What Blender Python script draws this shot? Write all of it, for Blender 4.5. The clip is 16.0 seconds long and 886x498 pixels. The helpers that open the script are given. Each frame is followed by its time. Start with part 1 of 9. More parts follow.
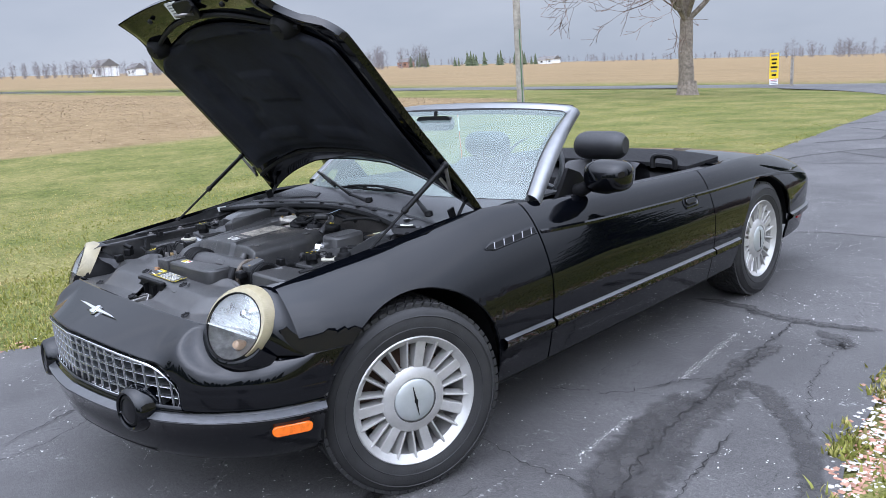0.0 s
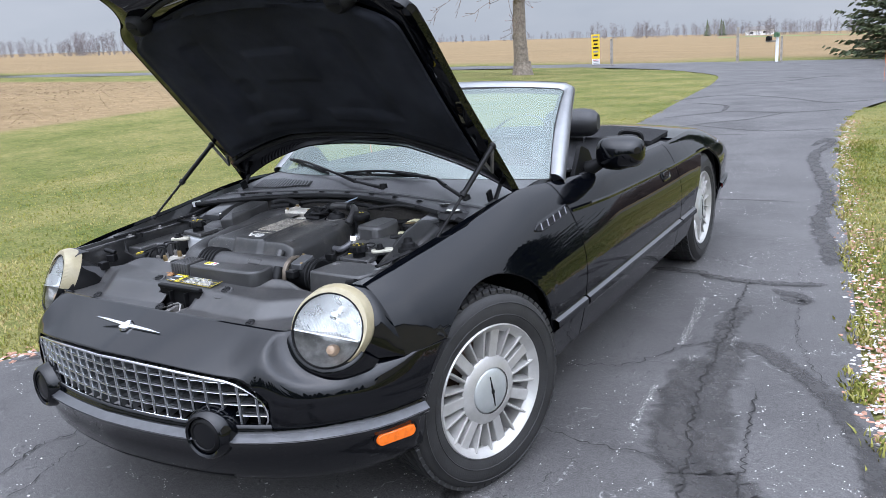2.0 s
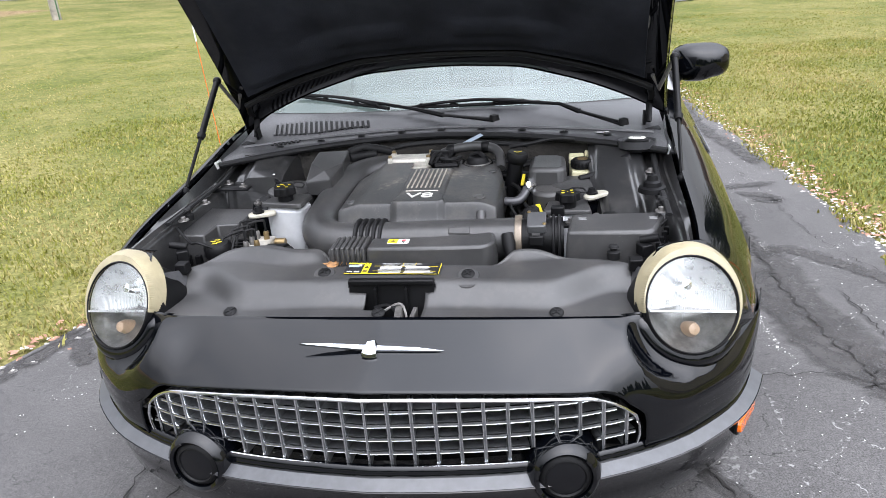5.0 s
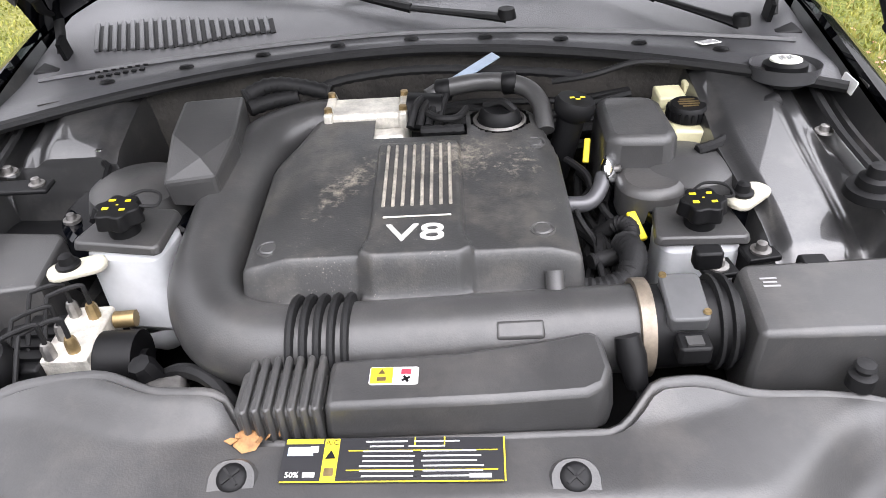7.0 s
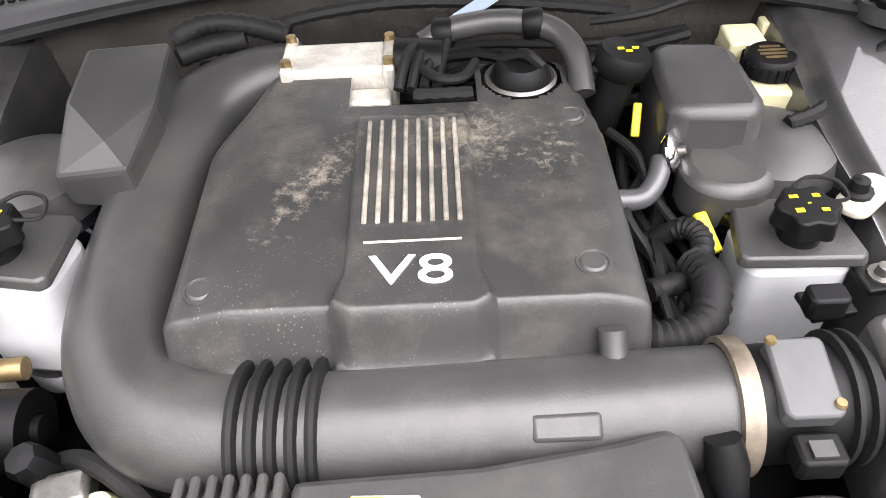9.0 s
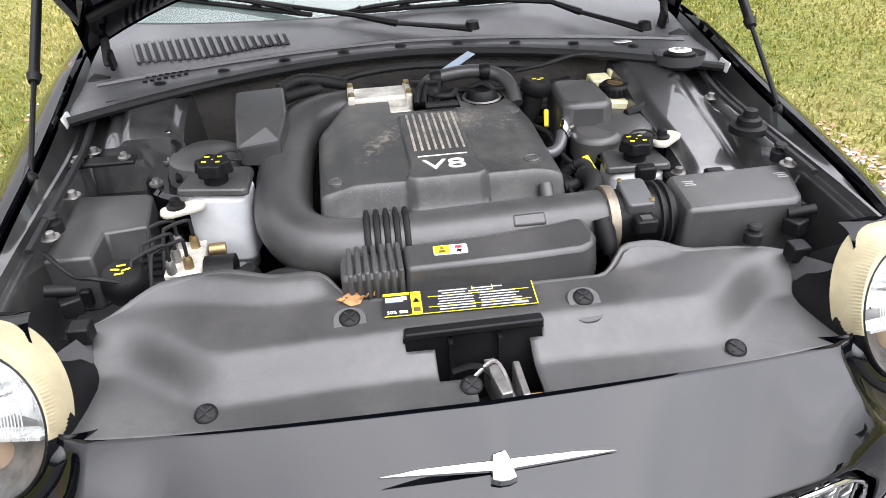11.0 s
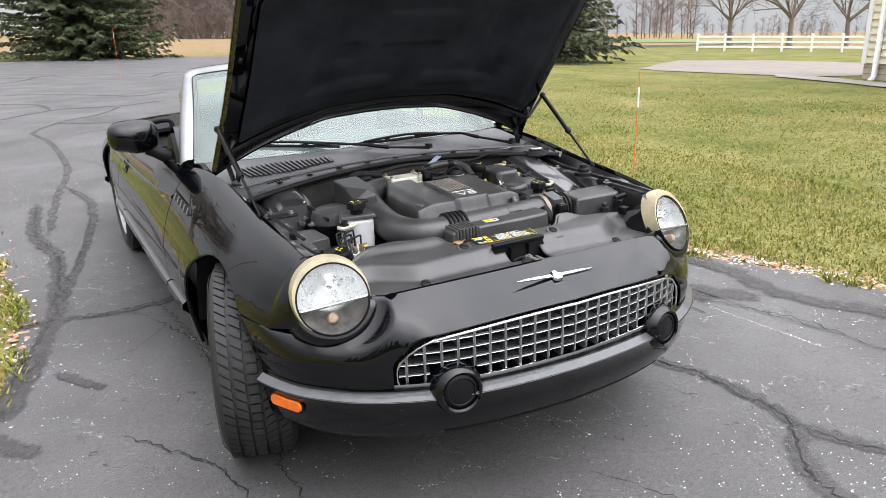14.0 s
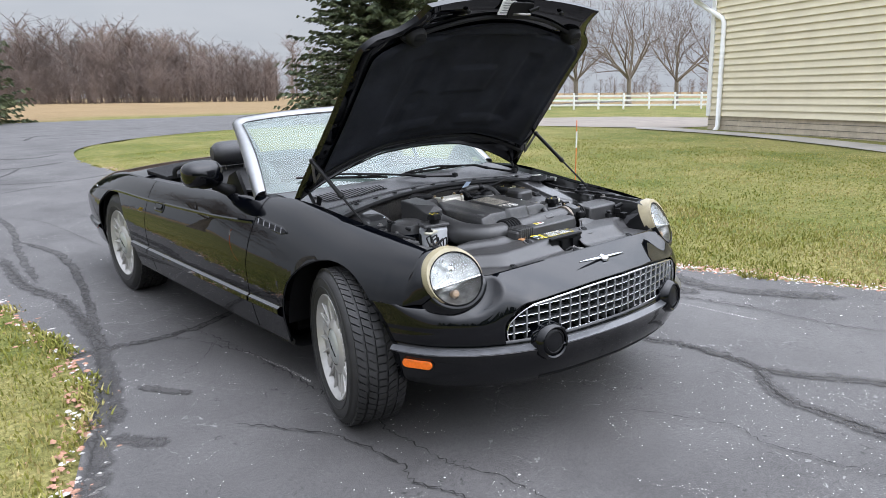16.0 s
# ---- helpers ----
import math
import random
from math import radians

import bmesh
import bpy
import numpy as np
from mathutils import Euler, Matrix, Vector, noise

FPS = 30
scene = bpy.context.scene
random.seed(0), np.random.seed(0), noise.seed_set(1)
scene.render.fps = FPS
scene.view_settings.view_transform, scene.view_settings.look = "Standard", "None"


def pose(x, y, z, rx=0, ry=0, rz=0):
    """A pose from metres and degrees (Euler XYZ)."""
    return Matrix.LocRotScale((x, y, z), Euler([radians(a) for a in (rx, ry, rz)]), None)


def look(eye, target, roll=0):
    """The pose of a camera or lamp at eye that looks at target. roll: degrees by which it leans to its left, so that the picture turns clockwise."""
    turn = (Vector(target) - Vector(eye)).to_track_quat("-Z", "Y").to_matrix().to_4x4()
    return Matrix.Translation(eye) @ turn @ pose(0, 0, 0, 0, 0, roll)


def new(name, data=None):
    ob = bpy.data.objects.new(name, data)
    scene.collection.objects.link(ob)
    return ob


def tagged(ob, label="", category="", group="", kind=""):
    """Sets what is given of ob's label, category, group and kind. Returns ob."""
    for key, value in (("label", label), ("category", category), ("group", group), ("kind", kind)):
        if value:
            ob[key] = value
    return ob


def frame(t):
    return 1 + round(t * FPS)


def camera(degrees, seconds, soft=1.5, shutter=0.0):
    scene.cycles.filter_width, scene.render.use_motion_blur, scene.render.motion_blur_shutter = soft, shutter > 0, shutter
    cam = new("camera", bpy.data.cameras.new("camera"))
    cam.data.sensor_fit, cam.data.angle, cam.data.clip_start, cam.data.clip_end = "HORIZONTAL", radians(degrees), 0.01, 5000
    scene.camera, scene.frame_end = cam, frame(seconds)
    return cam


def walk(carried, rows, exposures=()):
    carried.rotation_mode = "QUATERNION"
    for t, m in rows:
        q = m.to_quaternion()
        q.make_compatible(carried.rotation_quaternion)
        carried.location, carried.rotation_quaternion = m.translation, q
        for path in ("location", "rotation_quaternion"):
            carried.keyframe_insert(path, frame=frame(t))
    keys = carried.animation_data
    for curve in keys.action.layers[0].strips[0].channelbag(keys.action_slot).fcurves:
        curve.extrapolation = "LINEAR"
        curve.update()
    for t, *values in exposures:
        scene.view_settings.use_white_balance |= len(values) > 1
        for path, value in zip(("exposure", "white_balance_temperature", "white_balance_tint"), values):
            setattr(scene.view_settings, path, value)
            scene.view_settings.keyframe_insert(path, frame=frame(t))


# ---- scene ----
cam = camera(61.4, 16.0, soft=0.7)
PATH = [
    (0, (2.62, -1.553, 1.379), (1.216, -0.201, 0.932), -4.2),
    (0.5, (2.494, -1.63, 1.411), (1.153, -0.219, 0.95), -4.5),
    (1, (2.336, -1.779, 1.427), (1.083, -0.296, 0.946), -4.6),
    (1.5, (2.178, -1.899, 1.427), (1.022, -0.346, 0.927), -4.6),
    (2, (1.956, -1.947, 1.419), (0.902, -0.33, 0.895), -4.5),
    (2.5, (1.707, -2.005, 1.424), (0.754, -0.335, 0.873), -4.5),
    (3, (1.432, -2.072, 1.444), (0.589, -0.353, 0.866), -4.4),
    (3.5, (1.162, -2.071, 1.442), (0.441, -0.308, 0.833), -4.5),
    (4, (0.905, -2.116, 1.454), (0.316, -0.318, 0.807), -4.6),
    (4.2, (0.783, -2.137, 1.463), (0.253, -0.328, 0.793), -4.5),
    (6.3, (0.116, -1.271, 1.362), (0.001, 0.465, 0.375), -4.9),
    (6.5, (0.109, -1.151, 1.364), (0.013, 0.554, 0.323), -4.7),
    (7, (0.077, -0.912, 1.351), (0.019, 0.7, 0.168), -3.9),
    (7.5, (0.026, -0.721, 1.334), (-0.018, 0.781, 0.014), -2.7),
    (8, (0.051, -0.576, 1.297), (-0.004, 0.815, -0.139), -2.7),
    (8.2, (0.067, -0.527, 1.277), (0.011, 0.843, -0.179), -3.1),
    (10.5, (-0.06, -1.085, 1.351), (0.079, 0.549, 0.206), -2.1),
    (11, (-0.14, -1.304, 1.391), (0.08, 0.369, 0.316), -2.1),
    (11.5, (-0.287, -1.52, 1.409), (0.026, 0.179, 0.401), -2.4),
    (12, (-0.394, -1.778, 1.408), (0.042, -0.06, 0.481), -2.4),
    (12.5, (-0.562, -1.977, 1.441), (0.003, -0.256, 0.592), -2.4),
    (13, (-0.848, -2.096, 1.455), (-0.157, -0.383, 0.686), -2.2),
    (13.5, (-1.074, -2.257, 1.457), (-0.267, -0.563, 0.763), -2.1),
    (14, (-1.307, -2.379, 1.482), (-0.39, -0.717, 0.85), -1.8),
    (14.5, (-1.587, -2.405, 1.498), (-0.571, -0.786, 0.909), -1.7),
    (15, (-1.852, -2.495, 1.483), (-0.744, -0.923, 0.934), -1.5),
    (15.5, (-2.103, -2.553, 1.499), (-0.921, -1.025, 0.98), -1.7),
    (16, (-2.367, -2.533, 1.485), (-1.126, -1.044, 0.993), -1.8),
]
walk(cam, [(t, look(eye, target, roll)) for t, eye, target, roll in PATH],
     exposures=[(0.0, 0.36, 6250, 14), (2.0, 0.38, 6450, 13), (3.5, 0.48, 6950, 13), (4.0, 0.53, 7050, 13), (6.3, 1.02, 7200, 14), (7.0, 1.2, 7500, 15), (8.2, 1.5, 7950, 16), (10.5, 1.3, 7550, 14),
                (11.0, 1.05, 7450, 13.5), (12.0, 0.82, 7700, 13.5), (13.0, 0.68, 7500, 13), (14.5, 0.6, 7450, 12.5), (16.0, 0.43, 6850, 12)])
# ---- light ----
SUN_DIR = Vector((0.27, -0.27, 0.92)).normalized()
world = bpy.data.worlds.new("overcast_sky")
scene.world = world
world.use_nodes = True
wn, wl = world.node_tree.nodes, world.node_tree.links
wn.clear()


def wnode(kind, **kw):
    n = wn.new(kind)
    for k, v in kw.items():
        n.inputs[k].default_value = v
    return n


w_sky = wn.new("ShaderNodeTexSky")
w_sky.sky_type, w_sky.sun_disc = "NISHITA", False
w_sky.sun_elevation, w_sky.sun_rotation = radians(67), radians(135)
w_co = wn.new("ShaderNodeTexCoord")
w_map = wn.new("ShaderNodeMapping")
w_map.inputs["Scale"].default_value = (1.0, 1.0, 3.2)
w_noise = wnode("ShaderNodeTexNoise", Scale=1.7, Detail=5.0, Roughness=0.55)
w_ramp = wn.new("ShaderNodeValToRGB")
w_ramp.color_ramp.elements[0].position, w_ramp.color_ramp.elements[0].color = 0.34, (0.54, 0.62, 0.74, 1)
w_ramp.color_ramp.elements[1].position, w_ramp.color_ramp.elements[1].color = 0.66, (0.72, 0.79, 0.90, 1)
w_dim = wn.new("ShaderNodeMixRGB")
w_dim.blend_type, w_dim.inputs[0].default_value, w_dim.inputs[2].default_value = "MULTIPLY", 1.0, (0.085, 0.085, 0.085, 1)
w_mix = wn.new("ShaderNodeMixRGB")
w_mix.inputs[0].default_value = 0.93
w_sep = wn.new("ShaderNodeSeparateXYZ")
# broad glow of the sun behind the cloud deck, high in the east
w_glow = wn.new("ShaderNodeVectorMath")
w_glow.operation, w_glow.inputs[1].default_value = "DOT_PRODUCT", SUN_DIR
w_pos, w_pow, w_up = (wn.new("ShaderNodeMath") for _ in range(3))
w_pos.operation, w_pos.inputs[1].default_value = "MAXIMUM", 0.0
w_pow.operation, w_pow.inputs[1].default_value = "POWER", 2.7
w_up.operation, w_up.inputs[1].default_value, w_up.inputs[2].default_value = "MULTIPLY_ADD", 5.4, 0.0
w_deck = wn.new("ShaderNodeMapRange")
w_deck.interpolation_type = "SMOOTHSTEP"
w_deck.inputs["From Min"].default_value, w_deck.inputs["From Max"].default_value = 0.14, 0.60
w_deck.inputs["To Min"].default_value, w_deck.inputs["To Max"].default_value = 0.62, 1.45
w_zen = wn.new("ShaderNodeMixRGB")
w_zen.blend_type, w_zen.inputs[0].default_value = "MULTIPLY", 1.0
w_tint = wn.new("ShaderNodeMixRGB")
w_tint.inputs[1].default_value, w_tint.inputs[2].default_value = (1.0, 1.0, 1.0, 1), (1.01, 1.0, 1.02, 1)
w_rise = wn.new("ShaderNodeMapRange")
w_rise.inputs["From Min"].default_value, w_rise.inputs["From Max"].default_value = 0.15, 0.7
w_hue = wn.new("ShaderNodeMixRGB")
w_hue.blend_type, w_hue.inputs[0].default_value = "MULTIPLY", 1.0
w_bg = wnode("ShaderNodeBackground", Strength=1.0)
w_out = wn.new("ShaderNodeOutputWorld")
for a, b in ((w_co.outputs["Generated"], w_map.inputs["Vector"]), (w_map.outputs["Vector"], w_noise.inputs["Vector"]),
             (w_noise.outputs["Fac"], w_ramp.inputs["Fac"]), (w_sky.outputs["Color"], w_dim.inputs[1]), (w_dim.outputs["Color"], w_mix.inputs[1]),
             (w_ramp.outputs["Color"], w_mix.inputs[2]), (w_co.outputs["Generated"], w_sep.inputs[0]), (w_co.outputs["Generated"], w_glow.inputs[0]), (w_glow.outputs["Value"], w_pos.inputs[0]), (w_pos.outputs["Value"], w_pow.inputs[0]), (w_pow.outputs["Value"], w_up.inputs[0]), (w_sep.outputs["Z"], w_deck.inputs["Value"]), (w_deck.outputs["Result"], w_up.inputs[2]), (w_mix.outputs["Color"], w_zen.inputs[1]),
             (w_up.outputs["Value"], w_zen.inputs[2]), (w_sep.outputs["Z"], w_rise.inputs["Value"]), (w_rise.outputs["Result"], w_tint.inputs[0]),
             (w_zen.outputs["Color"], w_hue.inputs[1]), (w_tint.outputs["Color"], w_hue.inputs[2]), (w_hue.outputs["Color"], w_bg.inputs["Color"]), (w_bg.outputs["Background"], w_out.inputs["Surface"])):
    wl.new(a, b)
sun = new("sun", bpy.data.lights.new("sun", "SUN"))
sun.data.energy, sun.data.angle, sun.data.color = 0.22, radians(90), (1.0, 0.97, 0.92)
sun.matrix_world = look(SUN_DIR * 25, (0, 0, 0))
scene.view_settings.exposure = 0.0


# ---- materials ----
def mat(name, color, rough=0.5, metal=0.0, vary=0.0, scale=8.0, bump=0.0, bscale=60.0, coat=0.0, spec=0.5, color2=None, detail=6.0):
    """A principled surface: two-scale colour variation, fine relief and uneven gloss."""
    m = bpy.data.materials.new(name)
    m.use_nodes = True
    nt = m.node_tree
    p = nt.nodes["Principled BSDF"]
    p.inputs["Base Color"].default_value = (*color, 1)
    p.inputs["Roughness"].default_value = rough
    p.inputs["Metallic"].default_value = metal
    p.inputs["Coat Weight"].default_value = coat
    p.inputs["Coat Roughness"].default_value = 0.03
    p.inputs["Coat IOR"].default_value = 1.45
    p.inputs["Specular IOR Level"].default_value = spec
    if vary or bump:
        co = nt.nodes.new("ShaderNodeTexCoord")
    if vary:
        n1 = nt.nodes.new("ShaderNodeTexNoise")
        n1.inputs["Scale"].default_value, n1.inputs["Detail"].default_value, n1.inputs["Roughness"].default_value = scale, detail, 0.65
        nt.links.new(co.outputs["Object"], n1.inputs["Vector"])
        rp = nt.nodes.new("ShaderNodeValToRGB")
        c2 = color2 or tuple(min(1, c * (1 + vary)) for c in color)
        c1 = color if color2 else tuple(c * (1 - vary) for c in color)
        rp.color_ramp.elements[0].position, rp.color_ramp.elements[0].color = 0.36, (*c1, 1)
        rp.color_ramp.elements[1].position, rp.color_ramp.elements[1].color = 0.66, (*c2, 1)
        nt.links.new(n1.outputs["Fac"], rp.inputs["Fac"])
        nt.links.new(rp.outputs["Color"], p.inputs["Base Color"])
        mr = nt.nodes.new("ShaderNodeMapRange")
        mr.inputs["To Min"].default_value, mr.inputs["To Max"].default_value = rough * 0.8, min(1, rough * 1.2)
        nt.links.new(n1.outputs["Fac"], mr.inputs["Value"])
        nt.links.new(mr.outputs["Result"], p.inputs["Roughness"])
    if bump:
        n2 = nt.nodes.new("ShaderNodeTexNoise")
        n2.inputs["Scale"].default_value, n2.inputs["Detail"].default_value = bscale, 4.0
        nt.links.new(co.outputs["Object"], n2.inputs["Vector"])
        b = nt.nodes.new("ShaderNodeBump")
        b.inputs["Strength"].default_value, b.inputs["Distance"].default_value = bump, 0.01
        nt.links.new(n2.outputs["Fac"], b.inputs["Height"])
        nt.links.new(b.outputs["Normal"], p.inputs["Normal"])
    return m


def node_of(m, kind):
    return m.node_tree.nodes.new(kind)


PAINT = mat("black_paint", (0.0012, 0.0015, 0.0024), 0.3, 0.0, coat=1.0, spec=0.0)
PAINT.node_tree.nodes["Principled BSDF"].inputs["Coat Roughness"].default_value = 0.008
PAINT.node_tree.nodes["Principled BSDF"].inputs["Coat IOR"].default_value = 1.47
PLASTIC = mat("black_plastic", (0.062, 0.062, 0.065), 0.34, vary=0.25, scale=5.0, bump=0.12, bscale=420.0)
# Greyer than the paint, for the tops of bumper and mouldings.
LEDGE = mat("pale_ledge", (0.052, 0.054, 0.059), 0.35, coat=0.6, vary=0.2, scale=30.0, detail=10.0)
DARK = mat("dark_plastic", (0.005, 0.005, 0.0055), 0.5, spec=0.2, vary=0.3, scale=9.0)
RUBBER = mat("black_rubber", (0.009, 0.009, 0.0095), 0.62, spec=0.25, vary=0.3, scale=14.0, bump=0.1, bscale=200.0)
TYRE = mat("tyre_rubber", (0.019, 0.0185, 0.0185), 0.68, vary=0.35, scale=10.0, bump=0.15, bscale=160.0)
CHROME = mat("chrome", (0.86, 0.87, 0.88), 0.09, 1.0, vary=0.05, scale=30.0)
SATIN = mat("satin_silver", (0.23, 0.235, 0.24), 0.30, 0.75, vary=0.08, scale=12.0)
ALLOY = mat("painted_alloy", (0.40, 0.39, 0.37), 0.36, 0.45, vary=0.14, scale=9.0, color2=(0.53, 0.52, 0.50))
CAPMETAL = mat("wheel_cap_silver", (0.46, 0.48, 0.47), 0.38, 0.5, vary=0.06, scale=20.0)
STEEL = mat("dull_steel", (0.24, 0.23, 0.22), 0.45, 0.8, vary=0.35, scale=25.0)
CASTALU = mat("cast_aluminium", (0.62, 0.59, 0.53), 0.5, 0.5, vary=0.25, scale=30.0, bump=0.3, bscale=120.0)
RUST = mat("rusty_disc", (0.12, 0.07, 0.05), 0.7, 0.3, vary=0.5, scale=20.0)
ORANGE = mat("amber_lens", (0.85, 0.16, 0.008), 0.18, coat=0.6, vary=0.15, scale=60.0)
REDLENS = mat("red_lens", (0.5, 0.012, 0.015), 0.15, coat=0.6)
LEATHER = mat("black_leather", (0.020, 0.020, 0.022), 0.42, vary=0.2, scale=12.0, bump=0.25, bscale=260.0)
CLOTH = mat("black_canvas", (0.017, 0.017, 0.018), 0.85, spec=0.2, vary=0.3, scale=6.0, bump=0.4, bscale=500.0)
LINER = mat("hood_felt", (0.023, 0.025, 0.032), 0.80, spec=0.15, vary=0.4, scale=5.0, bump=0.35, bscale=300.0)
WHITEPL = mat("milky_plastic", (0.46, 0.47, 0.48), 0.4, vary=0.15, scale=9.0)
CREAM = mat("cream_plastic", (0.60, 0.56, 0.36), 0.45, vary=0.15, scale=14.0)
YELLOW = mat("yellow_label", (0.72, 0.58, 0.03), 0.4, vary=0.1, scale=30.0)
WHITE = mat("white_print", (0.78, 0.78, 0.76), 0.45, vary=0.06, scale=30.0)
GREYPRINT = mat("grey_print", (0.24, 0.24, 0.24), 0.5)
REDPRINT = mat("red_print", (0.5, 0.03, 0.05), 0.5)
GREENCAP = mat("green_cap", (0.06, 0.28, 0.12), 0.5)
BRASS = mat("brass", (0.28, 0.20, 0.10), 0.4, 0.8, vary=0.2, scale=40.0)
BLUETAG = mat("blue_tag", (0.30, 0.37, 0.46), 0.5, vary=0.1, scale=20.0)
LEAFLITTER = mat("dead_leaf", (0.30, 0.15, 0.06), 0.8, vary=0.4, scale=60.0)
WOODPOLE = mat("weathered_wood", (0.30, 0.27, 0.23), 0.85, vary=0.3, scale=5.0, bump=0.5, bscale=30.0)
FENCEWHITE = mat("white_vinyl", (0.80, 0.80, 0.78), 0.45, vary=0.04, scale=4.0)
SIDING = mat("cream_siding", (0.70, 0.635, 0.47), 0.55, vary=0.05, scale=2.0, bump=0.1, bscale=90.0)
BLOCK = mat("painted_block", (0.50, 0.43, 0.34), 0.8, vary=0.15, scale=6.0, bump=0.3, bscale=40.0)
TRIMWHITE = mat("white_trim", (0.80, 0.81, 0.80), 0.5, vary=0.05, scale=6.0)
SHINGLE = mat("grey_shingle", (0.14, 0.13, 0.12), 0.9, vary=0.3, scale=12.0, bump=0.6, bscale=40.0)
BARK = mat("grey_bark", (0.20, 0.165, 0.13), 0.9, vary=0.4, scale=9.0, bump=0.8, bscale=22.0)
TWIG = mat("brown_twigs", (0.135, 0.098, 0.075), 0.9, vary=0.35, scale=0.6)
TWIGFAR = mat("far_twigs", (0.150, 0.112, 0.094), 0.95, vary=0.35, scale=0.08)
# Air haze over the farthest belts is mixed into this paler twig colour.
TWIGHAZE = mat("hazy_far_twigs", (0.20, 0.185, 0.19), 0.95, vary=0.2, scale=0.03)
NEEDLE = mat("spruce_needles", (0.030, 0.048, 0.022), 0.75, vary=0.5, scale=1.6, color2=(0.10, 0.115, 0.045))
ORANGEROD = mat("orange_rod", (0.75, 0.17, 0.03), 0.5, vary=0.1, scale=20.0)
GREENMETAL = mat("green_metal", (0.06, 0.13, 0.06), 0.5, vary=0.2, scale=8.0)
CONCRETE = mat("pale_concrete", (0.25, 0.235, 0.21), 0.85, spec=0.1, vary=0.15, scale=2.0, bump=0.3, bscale=60.0)
GRAVEL = mat("drive_concrete", (0.21, 0.185, 0.16), 0.9, spec=0.1, vary=0.15, scale=1.2, bump=0.3, bscale=40.0)


def glass(name, tint, mixv, rough=0.0):
    """Clear sheet glass: mostly see-through, with a mirror sheen that grows at flat angles."""
    m = bpy.data.materials.new(name)
    m.use_nodes = True
    nt = m.node_tree
    nt.nodes.clear()
    tr, gl, fr, mx, o = (nt.nodes.new("ShaderNode" + k) for k in ("BsdfTransparent", "BsdfGlossy", "Fresnel", "MixShader", "OutputMaterial"))
    tr.inputs["Color"].default_value = (*tint, 1)
    gl.inputs["Roughness"].default_value = rough
    fr.inputs["IOR"].default_value = mixv
    for a, b in ((fr.outputs[0], mx.inputs[0]), (tr.outputs[0], mx.inputs[1]), (gl.outputs[0], mx.inputs[2]), (mx.outputs[0], o.inputs[0])):
        nt.links.new(a, b)
    return m


GLASS = glass("windscreen_glass", (0.46, 0.60, 0.56), 1.8)
gn, gk = GLASS.node_tree.nodes, GLASS.node_tree.links
# Milky diffuse share: a pale veil painted into the glass to brighten it.
film, film_mix = gn.new("ShaderNodeBsdfDiffuse"), gn.new("ShaderNodeMixShader")
film.inputs["Color"].default_value, film_mix.inputs[0].default_value = (0.70, 0.88, 0.82, 1), 0.105
g_out = next(n for n in gn if n.type == "OUTPUT_MATERIAL")
gk.new(g_out.inputs[0].links[0].from_socket, film_mix.inputs[1])
gk.new(film.outputs[0], film_mix.inputs[2])
gk.new(film_mix.outputs[0], g_out.inputs[0])
LENS = glass("headlamp_lens", (0.93, 0.94, 0.93), 1.35, 0.03)


# ---- builders ----
def part(name, bm, material, parent=None, label="", smooth=True, angle=0.7, bevel=0.0, solid=0.0, recalc=True, out=None, crisp=True):
    """Links a bmesh as one mesh object under a thing or a part."""
    if recalc:
        bmesh.ops.recalc_face_normals(bm, faces=bm.faces)
    if out:
        bm.normal_update()
        if sum((f.normal * f.calc_area() for f in bm.faces), Vector()).dot(Vector(out)) < 0:
            bmesh.ops.reverse_faces(bm, faces=bm.faces)
    me = bpy.data.meshes.new(name)
    bm.to_mesh(me)
    bm.free()
    for k in (material if isinstance(material, (list, tuple)) else [material]):
        me.materials.append(k)
    ob = new(name, me)
    if smooth:
        me.shade_smooth()
        me.set_sharp_from_angle(angle=angle)
    if solid:
        md = ob.modifiers.new("thickness", "SOLIDIFY")
        md.thickness, md.offset = solid, -1.0
        if crisp:
            es = ob.modifiers.new("crisp_rim", "EDGE_SPLIT")
            es.split_angle = radians(50)
    if bevel:
        md = ob.modifiers.new("edge", "BEVEL")
        md.width, md.segments, md.limit_method, md.angle_limit = bevel, 2, "ANGLE", radians(38)
    if parent is not None:
        ob.parent = parent
    if label:
        ob["label"] = label
    return ob


def surf(fn, us, vs, bm=None, flip=False):
    """A grid of faces over fn(u, v)."""
    bm = bm or bmesh.new()
    rows = [[bm.verts.new(fn(u, v)) for v in vs] for u in us]
    for i in range(len(us) - 1):
        for j in range(len(vs) - 1):
            q = (rows[i][j], rows[i + 1][j], rows[i + 1][j + 1], rows[i][j + 1])
            bm.faces.new(q[::-1] if flip else q)
    return bm


def lin(a, b, n):
    return [a + (b - a) * i / (n - 1) for i in range(n)]


def smooth01(k):
    k = min(1.0, max(0.0, k))
    return k * k * (3 - 2 * k)


